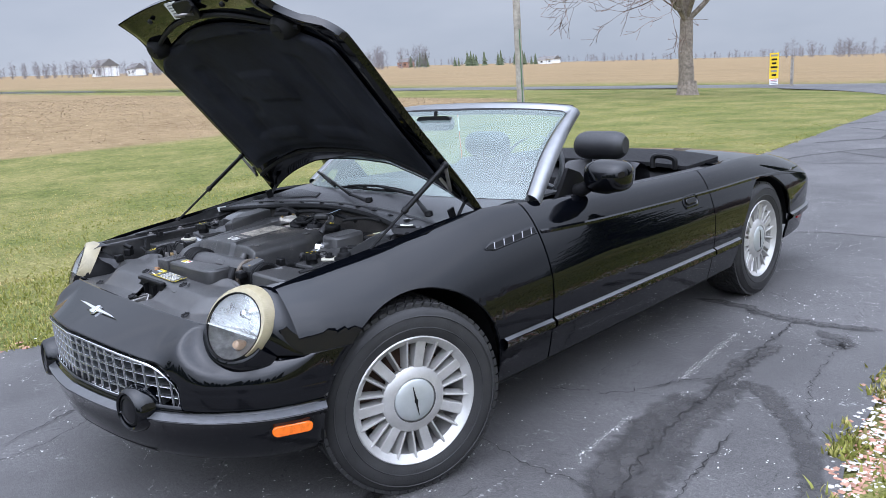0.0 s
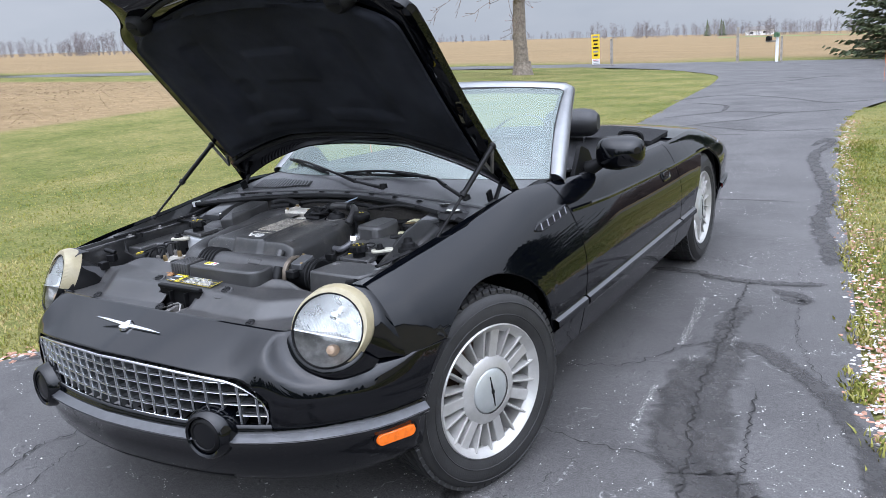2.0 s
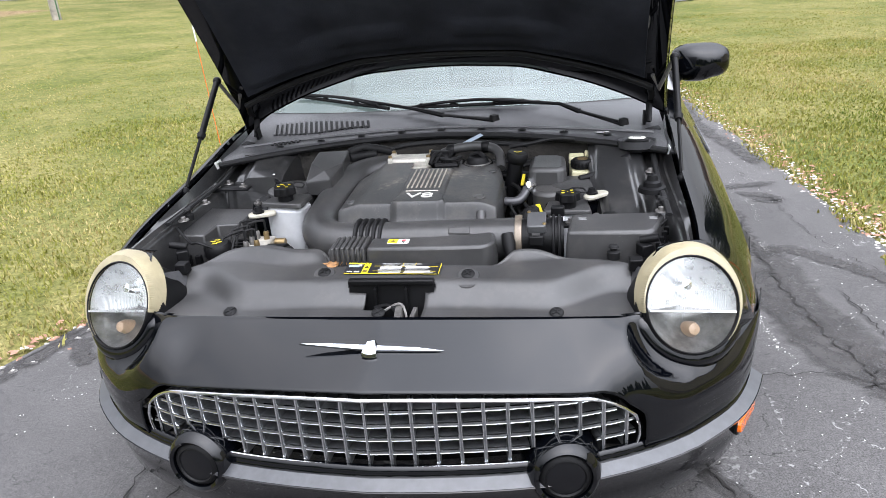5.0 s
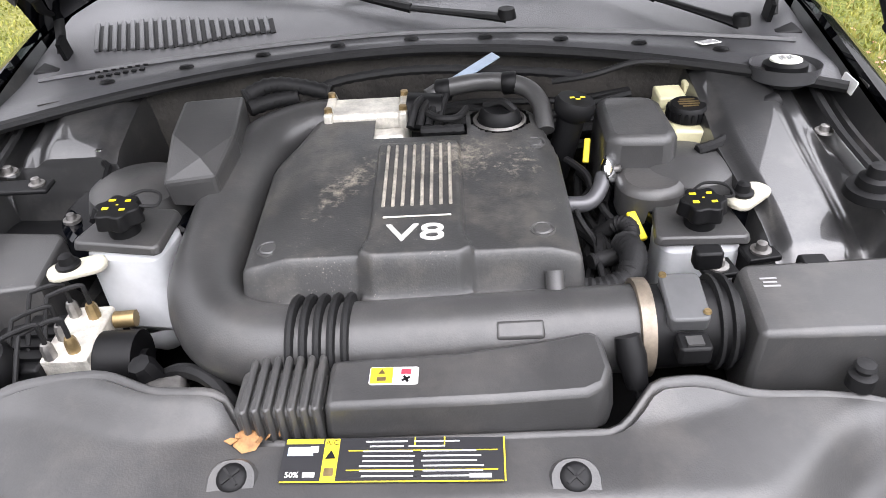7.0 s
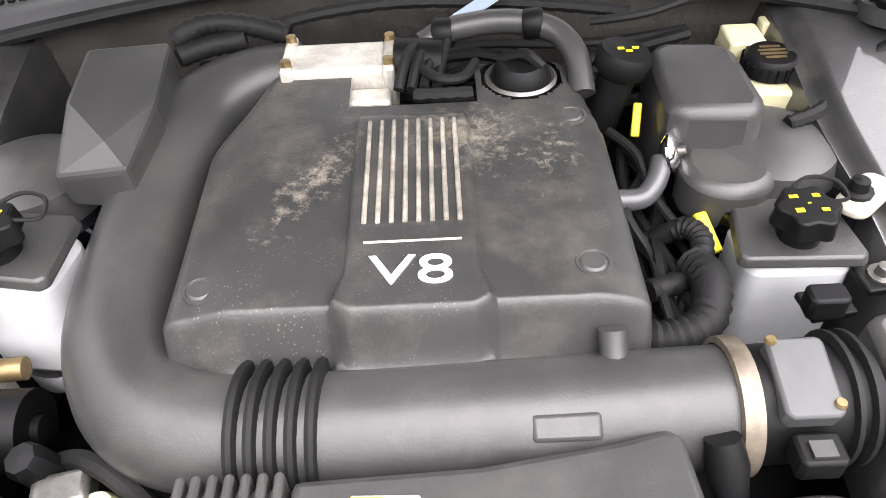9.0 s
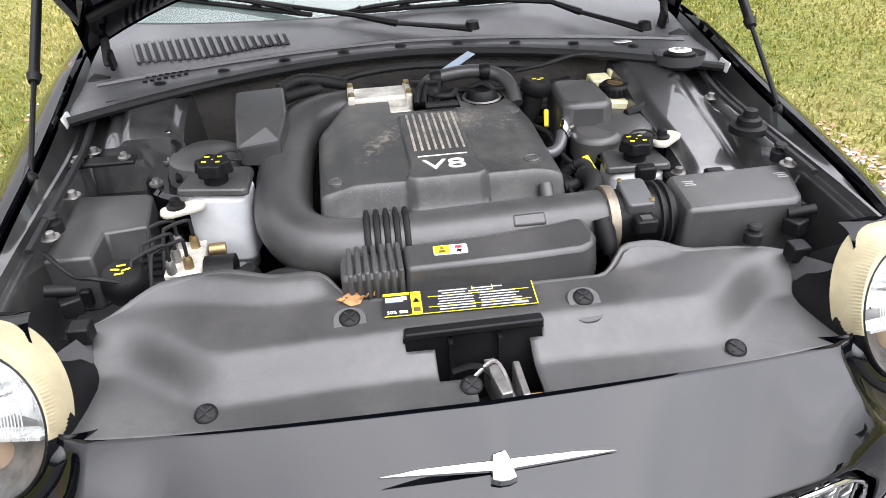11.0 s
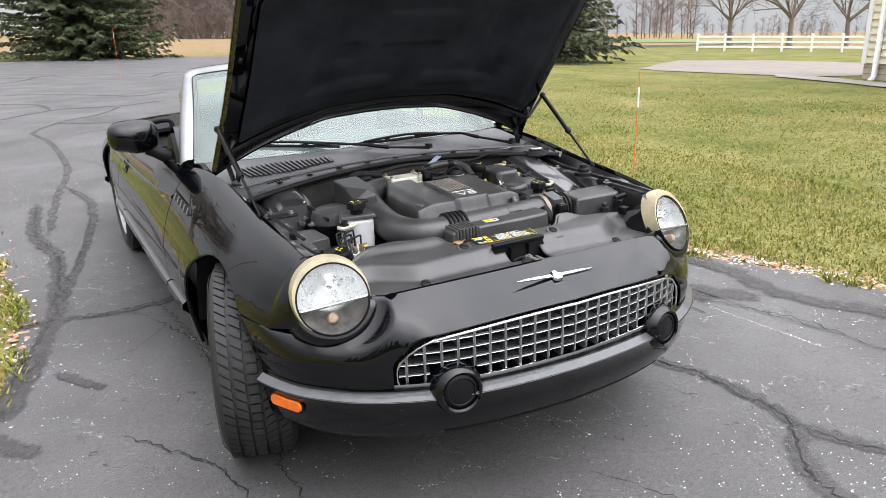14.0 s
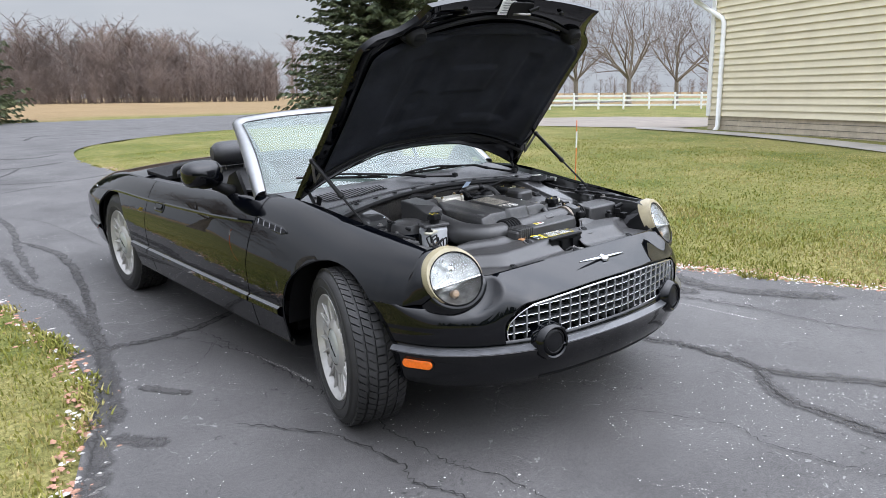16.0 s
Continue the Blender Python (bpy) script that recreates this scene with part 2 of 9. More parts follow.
def curve(xs, ys):
    """A smooth function through the given stations."""
    xs, ys = list(xs), list(ys)
    n = len(xs)
    d = [(ys[i + 1] - ys[i]) / (xs[i + 1] - xs[i]) for i in range(n - 1)]
    m = [d[0]] + [0.0 if d[i - 1] * d[i] <= 0 else 2 * d[i - 1] * d[i] / (d[i - 1] + d[i]) for i in range(1, n - 1)] + [d[-1]]

    def f(x):
        if x <= xs[0]:
            return ys[0]
        if x >= xs[-1]:
            return ys[-1]
        i = max(k for k in range(n - 1) if xs[k] <= x)
        h = xs[i + 1] - xs[i]
        t = (x - xs[i]) / h
        return ((1 + 2 * t) * (1 - t) ** 2 * ys[i] + t * (1 - t) ** 2 * h * m[i] + t * t * (3 - 2 * t) * ys[i + 1] + t * t * (t - 1) * h * m[i + 1])
    return f


def box(bm, c, s, rot=None, taper=1.0):
    """A box of size s round c, its top narrowed by taper."""
    m = rot or Matrix.Identity(3)
    vs = []
    for z in (-1, 1):
        k = taper if z > 0 else 1.0
        for x, y in ((-1, -1), (1, -1), (1, 1), (-1, 1)):
            vs.append(bm.verts.new(Vector(c) + m @ Vector((x * s[0] / 2 * k, y * s[1] / 2 * k, z * s[2] / 2))))
    for f in ((3, 2, 1, 0), (4, 5, 6, 7), (0, 1, 5, 4), (1, 2, 6, 5), (2, 3, 7, 6), (3, 0, 4, 7)):
        bm.faces.new([vs[i] for i in f])
    return bm


def tube(bm, pts, r, n=10, cap=True, flat=1.0):
    """A round tube along points; r may be a list."""
    pts = [Vector(p) for p in pts]
    rs = r if isinstance(r, (list, tuple)) else [r] * len(pts)
    rings, up = [], None
    for i, p in enumerate(pts):
        d = (pts[min(i + 1, len(pts) - 1)] - pts[max(i - 1, 0)]).normalized()
        if up is None:
            up = d.orthogonal().normalized() if abs(d.z) > 0.9 else (Vector((0, 0, 1)) - d * d.z).normalized()
        up = (up - d * up.dot(d)).normalized()
        side = d.cross(up)
        rings.append([bm.verts.new(p + (side * math.cos(2 * math.pi * k / n) + up * math.sin(2 * math.pi * k / n) * flat) * rs[i]) for k in range(n)])
    for a, b in zip(rings, rings[1:]):
        for k in range(n):
            bm.faces.new((a[k], a[(k + 1) % n], b[(k + 1) % n], b[k]))
    if cap:
        bm.faces.new(rings[0][::-1])
        bm.faces.new(rings[-1])
    return bm


def spline(pts, n=6):
    """Points along a smooth line through pts."""
    pts = [Vector(p) for p in pts]
    out = []
    for i in range(len(pts) - 1):
        p0, p1, p2, p3 = pts[max(i - 1, 0)], pts[i], pts[i + 1], pts[min(i + 2, len(pts) - 1)]
        for k in range(n):
            t = k / n
            out.append(0.5 * ((2 * p1) + (p2 - p0) * t + (2 * p0 - 5 * p1 + 4 * p2 - p3) * t * t + (3 * p1 - p0 - 3 * p2 + p3) * t ** 3))
    return out + [pts[-1]]


def lathe(bm, profile, m=None, n=32, a0=0.0, a1=2 * math.pi):
    """Turns (radius, height) points round the z axis of m."""
    m = m or Matrix.Identity(4)
    full = abs(a1 - a0 - 2 * math.pi) < 1e-6
    k = n if full else n + 1
    rings = [[bm.verts.new(m @ Vector((r * math.cos(a0 + (a1 - a0) * i / n), r * math.sin(a0 + (a1 - a0) * i / n), z))) for i in range(k)] for r, z in profile]
    for a, b in zip(rings, rings[1:]):
        for i in range(n if not full else k):
            j = (i + 1) % k
            bm.faces.new((a[i], a[j], b[j], b[i]))
    return bm


def disc_cap(bm, r, z, m, n=24):
    bm.faces.new([bm.verts.new(m @ Vector((r * math.cos(2 * math.pi * i / n), r * math.sin(2 * math.pi * i / n), z))) for i in range(n)])
    return bm


def prism(bm, outline, z0, z1, m=None, inset=0.0):
    """A closed outline in x, y drawn up from z0 to z1; inset narrows the top."""
    m = m or Matrix.Identity(4)
    c = sum((Vector((p[0], p[1])) for p in outline), Vector((0, 0))) / len(outline)
    lo = [bm.verts.new(m @ Vector((p[0], p[1], z0))) for p in outline]
    hi = []
    for p in outline:
        d = c - Vector((p[0], p[1]))
        q = Vector((p[0], p[1])) + (d.normalized() * inset if d.length > 1e-6 else d)
        hi.append(bm.verts.new(m @ Vector((q.x, q.y, z1))))
    n = len(outline)
    bm.faces.new(hi)
    bm.faces.new(lo[::-1])
    for i in range(n):
        bm.faces.new((lo[i], lo[(i + 1) % n], hi[(i + 1) % n], hi[i]))
    return bm


def rrect(w, h, r, n=5, cx=0.0, cy=0.0):
    """A rectangle with rounded corners."""
    out = []
    for sx, sy, a in ((1, 1, 0), (-1, 1, 90), (-1, -1, 180), (1, -1, 270)):
        for i in range(n):
            t = radians(a + 90 * i / (n - 1))
            out.append((cx + sx * (w / 2 - r) + r * math.cos(t), cy + sy * (h / 2 - r) + r * math.sin(t)))
    return out


def frame_at(origin, zdir, xdir=(1, 0, 0)):
    """Axes at origin with z along zdir and x near xdir."""
    z = Vector(zdir).normalized()
    x = Vector(xdir)
    if abs(x.normalized().dot(z)) > 0.999:
        x = Vector((0, 1, 0))
    x = (x - z * x.dot(z)).normalized()
    y = z.cross(x)
    return Matrix(((x.x, y.x, z.x, origin[0]), (x.y, y.y, z.y, origin[1]), (x.z, y.z, z.z, origin[2]), (0, 0, 0, 1)))


def thing(name, label, category, at=(0, 0, 0), group="", kind=""):
    ob = new(name)
    ob.location = at
    ob.empty_display_size = 0.1
    return tagged(ob, label, category, group, kind)


# ---- ground ----
def land(x, y):
    """Height of the land: level under the car, falling gently to the east and north further off."""
    k = smooth01((math.hypot(x, y - 2) - 4) / 26)
    return (-0.0437 * x - 0.0209 * y) * k


def edge_line(rows):
    """A smooth outline through x, y rows."""
    return [(p.x, p.y) for p in spline([(x, y, 0) for x, y in rows], 8)]


WEST = edge_line([(-9.0, -14.0), (-6.0, -8.0), (-3.6, -3.4), (-2.25, -0.6), (-1.80, 0.4), (-1.52, 1.4), (-1.58, 2.6), (-1.75, 4.7), (-1.85, 9.7), (-2.5, 16.0), (-3.2, 21.2), (-4.6, 27.0), (-8.0, 32.0), (-13.0, 35.0)])
EAST = edge_line([(9.0, -14.0), (5.4, -7.0), (3.3, -2.6), (2.55, -0.8), (2.2, 0.2), (1.9, 0.9), (1.8, 1.7), (1.6, 3.6), (1.25, 7.0), (1.1, 10.3), (1.35, 12.6), (2.1, 14.8), (3.8, 17.0), (6.6, 19.8), (10.6, 24.4), (17.0, 31.0), (27.0, 41.0)])
DRIVE = WEST + [(-22.0, 32.2), (-75.0, 16.6), (-160.0, -8.5), (-160.0, -3.0), (-75.0, 21.6), (-20.0, 37.6), (0.0, 43.0), (30.0, 52.0), (90.0, 70.0), (90.0, 64.0), (34.0, 46.4)] + EAST[::-1]


def inside(x, y, poly):
    c = False
    j = len(poly) - 1
    for i in range(len(poly)):
        (xi, yi), (xj, yj) = poly[i], poly[j]
        if (yi > y) != (yj > y) and x < (xj - xi) * (y - yi) / (yj - yi) + xi:
            c = not c
        j = i
    return c


def edge_gap(x, y):
    """Distance to the nearest border of the drive, near the car."""
    return min(math.hypot(x - px, y - py) for px, py in NEAR_EDGE)


NEAR_EDGE = [(a[0] + (b[0] - a[0]) * k / 6, a[1] + (b[1] - a[1]) * k / 6) for line in (WEST, EAST) for a, b in zip(line, line[1:]) for k in range(6) if -9 < a[1] < 24]


def land_material():
    """Lawn near by; stubble and ploughed fields beyond the mown ground."""
    m = mat("lawn_and_fields", (0.1, 0.12, 0.03), 0.95)
    nt = m.node_tree
    N, L = nt.nodes, nt.links
    p = N["Principled BSDF"]
    p.inputs["Specular IOR Level"].default_value = 0.15
    geo = N.new("ShaderNodeNewGeometry")

    def noise_ramp(scale, c1, c2, a=0.35, b=0.65, detail=5.0):
        n = N.new("ShaderNodeTexNoise")
        n.inputs["Scale"].default_value, n.inputs["Detail"].default_value, n.inputs["Roughness"].default_value = scale, detail, 0.7
        L.new(geo.outputs["Position"], n.inputs["Vector"])
        r = N.new("ShaderNodeValToRGB")
        r.color_ramp.elements[0].position, r.color_ramp.elements[0].color = a, (*c1, 1)
        r.color_ramp.elements[1].position, r.color_ramp.elements[1].color = b, (*c2, 1)
        L.new(n.outputs["Fac"], r.inputs["Fac"])
        return r.outputs["Color"]

    def mix(fac, a, b):
        x = N.new("ShaderNodeMixRGB")
        if isinstance(fac, float):
            x.inputs[0].default_value = fac
        else:
            L.new(fac, x.inputs[0])
        L.new(a, x.inputs[1])
        L.new(b, x.inputs[2])
        return x.outputs["Color"]

    lawn = mix(noise_ramp(0.55, (0, 0, 0), (1, 1, 1), 0.38, 0.62), noise_ramp(7.0, (0.056, 0.079, 0.016), (0.132, 0.138, 0.040)), noise_ramp(9.0, (0.128, 0.122, 0.038), (0.232, 0.205, 0.088)))
    fine = N.new("ShaderNodeMixRGB")
    fine.blend_type, fine.inputs[0].default_value = "MULTIPLY", 1.0
    L.new(lawn, fine.inputs[1])
    L.new(noise_ramp(38.0, (0.45, 0.50, 0.40), (1.55, 1.50, 1.45), 0.32, 0.68, 8.0), fine.inputs[2])
    lawn = fine.outputs["Color"]
    stubble = mix(noise_ramp(0.12, (0, 0, 0), (1, 1, 1)), noise_ramp(2.2, (0.140, 0.092, 0.046), (0.245, 0.176, 0.096)), noise_ramp(3.0, (0.182, 0.126, 0.064), (0.284, 0.204, 0.112)))
    at = N.new("ShaderNodeAttribute")
    at.attribute_name = "field"
    L.new(mix(at.outputs["Fac"], lawn, stubble), p.inputs["Base Color"])
    n = N.new("ShaderNodeTexNoise")
    n.inputs["Scale"].default_value, n.inputs["Detail"].default_value = 18.0, 6.0
    L.new(geo.outputs["Position"], n.inputs["Vector"])
    b = N.new("ShaderNodeBump")
    b.inputs["Strength"].default_value, b.inputs["Distance"].default_value = 0.9, 0.06
    L.new(n.outputs["Fac"], b.inputs["Height"])
    L.new(b.outputs["Normal"], p.inputs["Normal"])
    return m


def field_share(x, y):
    """1 where the stubble lies, 0 on mown grass."""
    road = 37.6 + 0.295 * x
    west = smooth01((-16.4 - x + 0.6 * math.sin(y * 0.21)) / 0.5) * (1.0 - smooth01((y - (25.0 + 0.12 * x)) / 0.6))
    north = smooth01((y - road - 9.0) / 1.5)
    strip = smooth01((x - 60) / 10)
    return max(west, north, strip * smooth01((y - 20) / 5))


def build_ground():
    xs = sorted({round(v, 3) for v in lin(-24, 24, 121)} | {s * 24 * (1.16 ** k) for k in range(1, 34) for s in (-1, 1)})
    ys = sorted({round(v, 3) for v in lin(-12, 30, 106)} | {30 * (1.14 ** k) for k in range(1, 36)} | {-12 * (1.25 ** k) for k in range(1, 24)})
    bm = bmesh.new()
    lay = bm.verts.layers.float.new("field")
    rows = []
    for x in xs:
        row = []
        for y in ys:
            z = land(x, y)
            if abs(x) < 45 and -15 < y < 60:
                g = 0.0
                if inside(x, y, DRIVE):
                    z -= 0.05
                elif y < 24 and abs(x) < 12:
                    z += 0.012 * noise.noise(Vector((x * 1.3, y * 1.3, 0)))
            v = bm.verts.new((x, y, z))
            v[lay] = field_share(x, y)
            row.append(v)
        rows.append(row)
    for i in range(len(xs) - 1):
        for j in range(len(ys) - 1):
            bm.faces.new((rows[i][j], rows[i + 1][j], rows[i + 1][j + 1], rows[i][j + 1]))
    return tagged(part("ground", bm, land_material(), recalc=False), "patchy green and straw-coloured lawn running into tan stubble fields", "ground", kind="structure")


def asphalt_material():
    m = mat("worn_asphalt", (0.06, 0.06, 0.065), 0.62)
    nt = m.node_tree
    N, L = nt.nodes, nt.links
    p = N["Principled BSDF"]
    p.inputs["Specular IOR Level"].default_value = 0.36
    geo = N.new("ShaderNodeNewGeometry")

    def tex(kind, scale, **kw):
        n = N.new(kind)
        n.inputs["Scale"].default_value = scale
        for k, v in kw.items():
            n.inputs[k].default_value = v
        L.new(geo.outputs["Position"], n.inputs["Vector"])
        return n

    def ramp(src, a, ca, b, cb):
        r = N.new("ShaderNodeValToRGB")
        r.color_ramp.elements[0].position, r.color_ramp.elements[0].color = a, (*ca, 1)
        r.color_ramp.elements[1].position, r.color_ramp.elements[1].color = b, (*cb, 1)
        L.new(src, r.inputs["Fac"])
        return r.outputs["Color"]

    base = ramp(tex("ShaderNodeTexNoise", 0.9, Detail=6.0, Roughness=0.65).outputs["Fac"], 0.32, (0.053, 0.0505, 0.050), 0.70, (0.104, 0.100, 0.0985))
    grain = ramp(tex("ShaderNodeTexNoise", 180.0, Detail=7.0, Roughness=0.8).outputs["Fac"], 0.36, (0.30, 0.30, 0.30), 0.64, (1.70, 1.70, 1.70))
    mu = N.new("ShaderNodeMixRGB")
    mu.blend_type, mu.inputs[0].default_value = "MULTIPLY", 1.0
    L.new(base, mu.inputs[1])
    L.new(grain, mu.inputs[2])
    clot = ramp(tex("ShaderNodeTexNoise", 55.0, Detail=8.0, Roughness=0.85).outputs["Fac"], 0.38, (0.72, 0.72, 0.72), 0.62, (1.28, 1.28, 1.28))
    mu2 = N.new("ShaderNodeMixRGB")
    mu2.blend_type, mu2.inputs[0].default_value = "MULTIPLY", 1.0
    L.new(mu.outputs["Color"], mu2.inputs[1])
    L.new(clot, mu2.inputs[2])
    mu = mu2
    # pale grit showing through where the sealer has worn off
    grit = ramp(tex("ShaderNodeTexVoronoi", 75.0).outputs["Distance"], 0.10, (1, 1, 1), 0.17, (0, 0, 0))
    where = ramp(tex("ShaderNodeTexNoise", 2.1, Detail=5.0, Roughness=0.75).outputs["Fac"], 0.53, (0, 0, 0), 0.66, (1, 1, 1))
    gm = N.new("ShaderNodeMixRGB")
    gm.blend_type, gm.inputs[0].default_value = "MULTIPLY", 1.0
    L.new(grit, gm.inputs[1])
    L.new(where, gm.inputs[2])
    fin = N.new("ShaderNodeMixRGB")
    fin.inputs[2].default_value = (0.46, 0.45, 0.43, 1)
    L.new(gm.outputs["Color"], fin.inputs[0])
    L.new(mu.outputs["Color"], fin.inputs[1])
    # hairline crazing: broken threads of pale grit and of dark openings
    wob = tex("ShaderNodeTexNoise", 3.5, Detail=5.0, Roughness=0.6)
    wv = N.new("ShaderNodeMixRGB")
    wv.blend_type, wv.inputs[0].default_value = "ADD", 0.30
    L.new(geo.outputs["Position"], wv.inputs[1])
    L.new(wob.outputs["Color"], wv.inputs[2])
    col = fin.outputs["Color"]
    for sc, wid, lo, hi, breaks, tone in ((2.6, 0.010, 0.47, 0.60, 34.0, (0.26, 0.255, 0.25, 1)), (3.3, 0.011, 0.46, 0.58, 18.0, (0.018, 0.017, 0.017, 1)), (7.5, 0.020, 0.50, 0.60, 40.0, (0.020, 0.020, 0.020, 1))):
        vo = N.new("ShaderNodeTexVoronoi")
        vo.feature = "DISTANCE_TO_EDGE"
        vo.inputs["Scale"].default_value = sc
        L.new(wv.outputs["Color"], vo.inputs["Vector"])
        thread = ramp(vo.outputs["Distance"], wid * 0.4, (1, 1, 1), wid, (0, 0, 0))
        gaps = ramp(tex("ShaderNodeTexNoise", breaks, Detail=3.0, Roughness=0.7).outputs["Fac"], 0.50, (0, 0, 0), 0.58, (1, 1, 1))
        zone = ramp(tex("ShaderNodeTexNoise", sc * 0.5, Detail=3.0).outputs["Fac"], lo, (0, 0, 0), hi, (1, 1, 1))
        m1, m2, m3 = (N.new("ShaderNodeMixRGB") for _ in range(3))
        for q in (m1, m2):
            q.blend_type, q.inputs[0].default_value = "MULTIPLY", 1.0
        L.new(thread, m1.inputs[1])
        L.new(gaps, m1.inputs[2])
        L.new(m1.outputs["Color"], m2.inputs[1])
        L.new(zone, m2.inputs[2])
        L.new(m2.outputs["Color"], m3.inputs[0])
        L.new(col, m3.inputs[1])
        m3.inputs[2].default_value = tone
        col = m3.outputs["Color"]
    L.new(col, p.inputs["Base Color"])
    rr = N.new("ShaderNodeMapRange")
    rr.inputs["To Min"].default_value, rr.inputs["To Max"].default_value = 0.46, 0.78
    L.new(tex("ShaderNodeTexNoise", 1.4, Detail=5.0).outputs["Fac"], rr.inputs["Value"])
    L.new(rr.outputs["Result"], p.inputs["Roughness"])
    b = N.new("ShaderNodeBump")
    b.inputs["Strength"].default_value, b.inputs["Distance"].default_value = 0.45, 0.004
    L.new(tex("ShaderNodeTexNoise", 190.0, Detail=3.0).outputs["Fac"], b.inputs["Height"])
    L.new(b.outputs["Normal"], p.inputs["Normal"])
    return m


ASPHALT = asphalt_material()
SEAL = mat("crack_sealer", (0.034, 0.032, 0.031), 0.62, vary=0.3, scale=5.0, color2=(0.058, 0.054, 0.052), bump=0.25, bscale=120.0)
seal_n, seal_l = SEAL.node_tree.nodes, SEAL.node_tree.links
s_core, s_pos, s_noise, s_sum, s_cut = (seal_n.new("ShaderNode" + k) for k in ("Attribute", "NewGeometry", "TexNoise", "Math", "MapRange"))
s_core.attribute_name = "core"
s_noise.inputs["Scale"].default_value, s_noise.inputs["Detail"].default_value, s_noise.inputs["Roughness"].default_value = 9.0, 9.0, 0.72
s_sum.operation, s_sum.inputs[1].default_value = "MULTIPLY_ADD", 0.55
s_cut.inputs["From Min"].default_value, s_cut.inputs["From Max"].default_value, s_cut.inputs["To Max"].default_value = 0.60, 1.12, 0.85
for a, b in ((s_pos.outputs["Position"], s_noise.inputs["Vector"]), (s_core.outputs["Fac"], s_sum.inputs[0]), (s_noise.outputs["Fac"], s_sum.inputs[2]),
             (s_sum.outputs[0], s_cut.inputs["Value"]), (s_cut.outputs["Result"], seal_n["Principled BSDF"].inputs["Alpha"])):
    seal_l.new(a, b)
CRACK = mat("open_crack", (0.012, 0.011, 0.010), 0.95, vary=0.6, scale=60.0)
WORN = mat("worn_pale_scrape", (0.19, 0.187, 0.183), 0.85, vary=0.5, scale=30.0, bump=0.4, bscale=200.0)


def drape(bm, poly, lift, fine):
    """Fills an outline and lays it on the land."""
    vs = [bm.verts.new((x, y, 0)) for x, y in poly]
    f = bm.faces.new(vs)
    if f.normal.z < 0 or f.calc_area() == 0:
        f.normal_flip()
    bmesh.ops.triangulate(bm, faces=[f])
    for axis, stops in ((0, [k * fine for k in range(-30, 31)]), (1, [k * fine for k in range(-8, 40)])):
        for s in stops:
            co, no = ((s, 0, 0), (1, 0, 0)) if axis == 0 else ((0, s, 0), (0, 1, 0))
            bmesh.ops.bisect_plane(bm, geom=bm.verts[:] + bm.edges[:] + bm.faces[:], plane_co=co, plane_no=no)
    for v in bm.verts:
        v.co.z = land(v.co.x, v.co.y) + lift
    for g in bm.faces:
        g.normal_update()
        if g.normal.z < 0:
            g.normal_flip()
    return bm


def jagged(rows, amp, step, seed):
    """A crack's wandering line through x, y rows."""
    rnd = random.Random(seed)
    pts = spline([(x, y, 0) for x, y in rows], 10)
    out, left = [pts[0]], 0.0
    for a, b in zip(pts, pts[1:]):
        d = (b - a)
        n = max(1, int(d.length / step))
        for k in range(1, n + 1):
            q = a + d * k / n
            side = Vector((-d.y, d.x, 0)).normalized() if d.length else Vector((1, 0, 0))
            out.append(q + side * rnd.uniform(-amp, amp))
    return out


def ribbon(pts, width, lift, seed, ragged=0.35):
    """A flat, ragged band along a line on the drive, thinning out to its edges."""
    rnd = random.Random(seed)
    bm = bmesh.new()
    core = bm.verts.layers.float.new("core")
    prev = None
    for i, p in enumerate(pts):
        d = pts[min(i + 1, len(pts) - 1)] - pts[max(i - 1, 0)]
        s = Vector((-d.y, d.x, 0)).normalized() if d.length else Vector((1, 0, 0))
        taper = min(1.0, 0.25 + min(i, len(pts) - 1 - i) * 0.2)
        wl, wr = (width / 2 * taper * (1 + ragged * rnd.uniform(-1, 1)) for _ in range(2))
        q = [bm.verts.new((*(p + s * k).xy, land(p.x, p.y) + lift)) for k in (wl, wl * 0.45, -wr * 0.45, -wr)]
        for v, c in zip(q, (0.0, 1.0, 1.0, 0.0)):
            v[core] = c * taper
        if prev:
            for k in range(3):
                f = bm.faces.new((prev[k], q[k], q[k + 1], prev[k + 1]))
                f.normal_update()
                if f.normal.z < 0:
                    f.normal_flip()
        prev = q
    return bm


ground = build_ground()
drive = tagged(part("driveway", drape(bmesh.new(), DRIVE, 0.0, 1.5), ASPHALT, recalc=False, smooth=False), "dark grey cracked asphalt driveway, worn pale in places", "driveway", kind="structure")


# ---- the car: body ----
car = thing("car", "black two-door convertible, hood propped open, parked on the asphalt", "car", (0, 1.4, 0))
car.matrix_parent_inverse.identity()
CAR_BASE = Matrix.Translation((0, -1.4, 0))


def cpart(name, bm, material, parent=None, label="", **kw):
    """A part of the car, given in the car's own axes (front axle at y 0, nose towards -y)."""
    if parent is None:
        bmesh.ops.transform(bm, matrix=CAR_BASE, verts=bm.verts)
    return part(name, bm, material, parent or car, label, **kw)


def local(bm):
    """Moves a bmesh given in the car's axes into those of its parent part."""
    bmesh.ops.transform(bm, matrix=CAR_BASE, verts=bm.verts)
    return bm


RW, ARCH, HUBZ, REAR = 0.330, 0.378, 0.330, 2.723
half_w = curve([-0.50, -0.30, 0.0, 0.5, 1.0, 2.0, 2.72, 3.1, 3.45, 3.65, 3.78], [0.775, 0.845, 0.893, 0.906, 0.910, 0.912, 0.905, 0.888, 0.845, 0.77, 0.66])
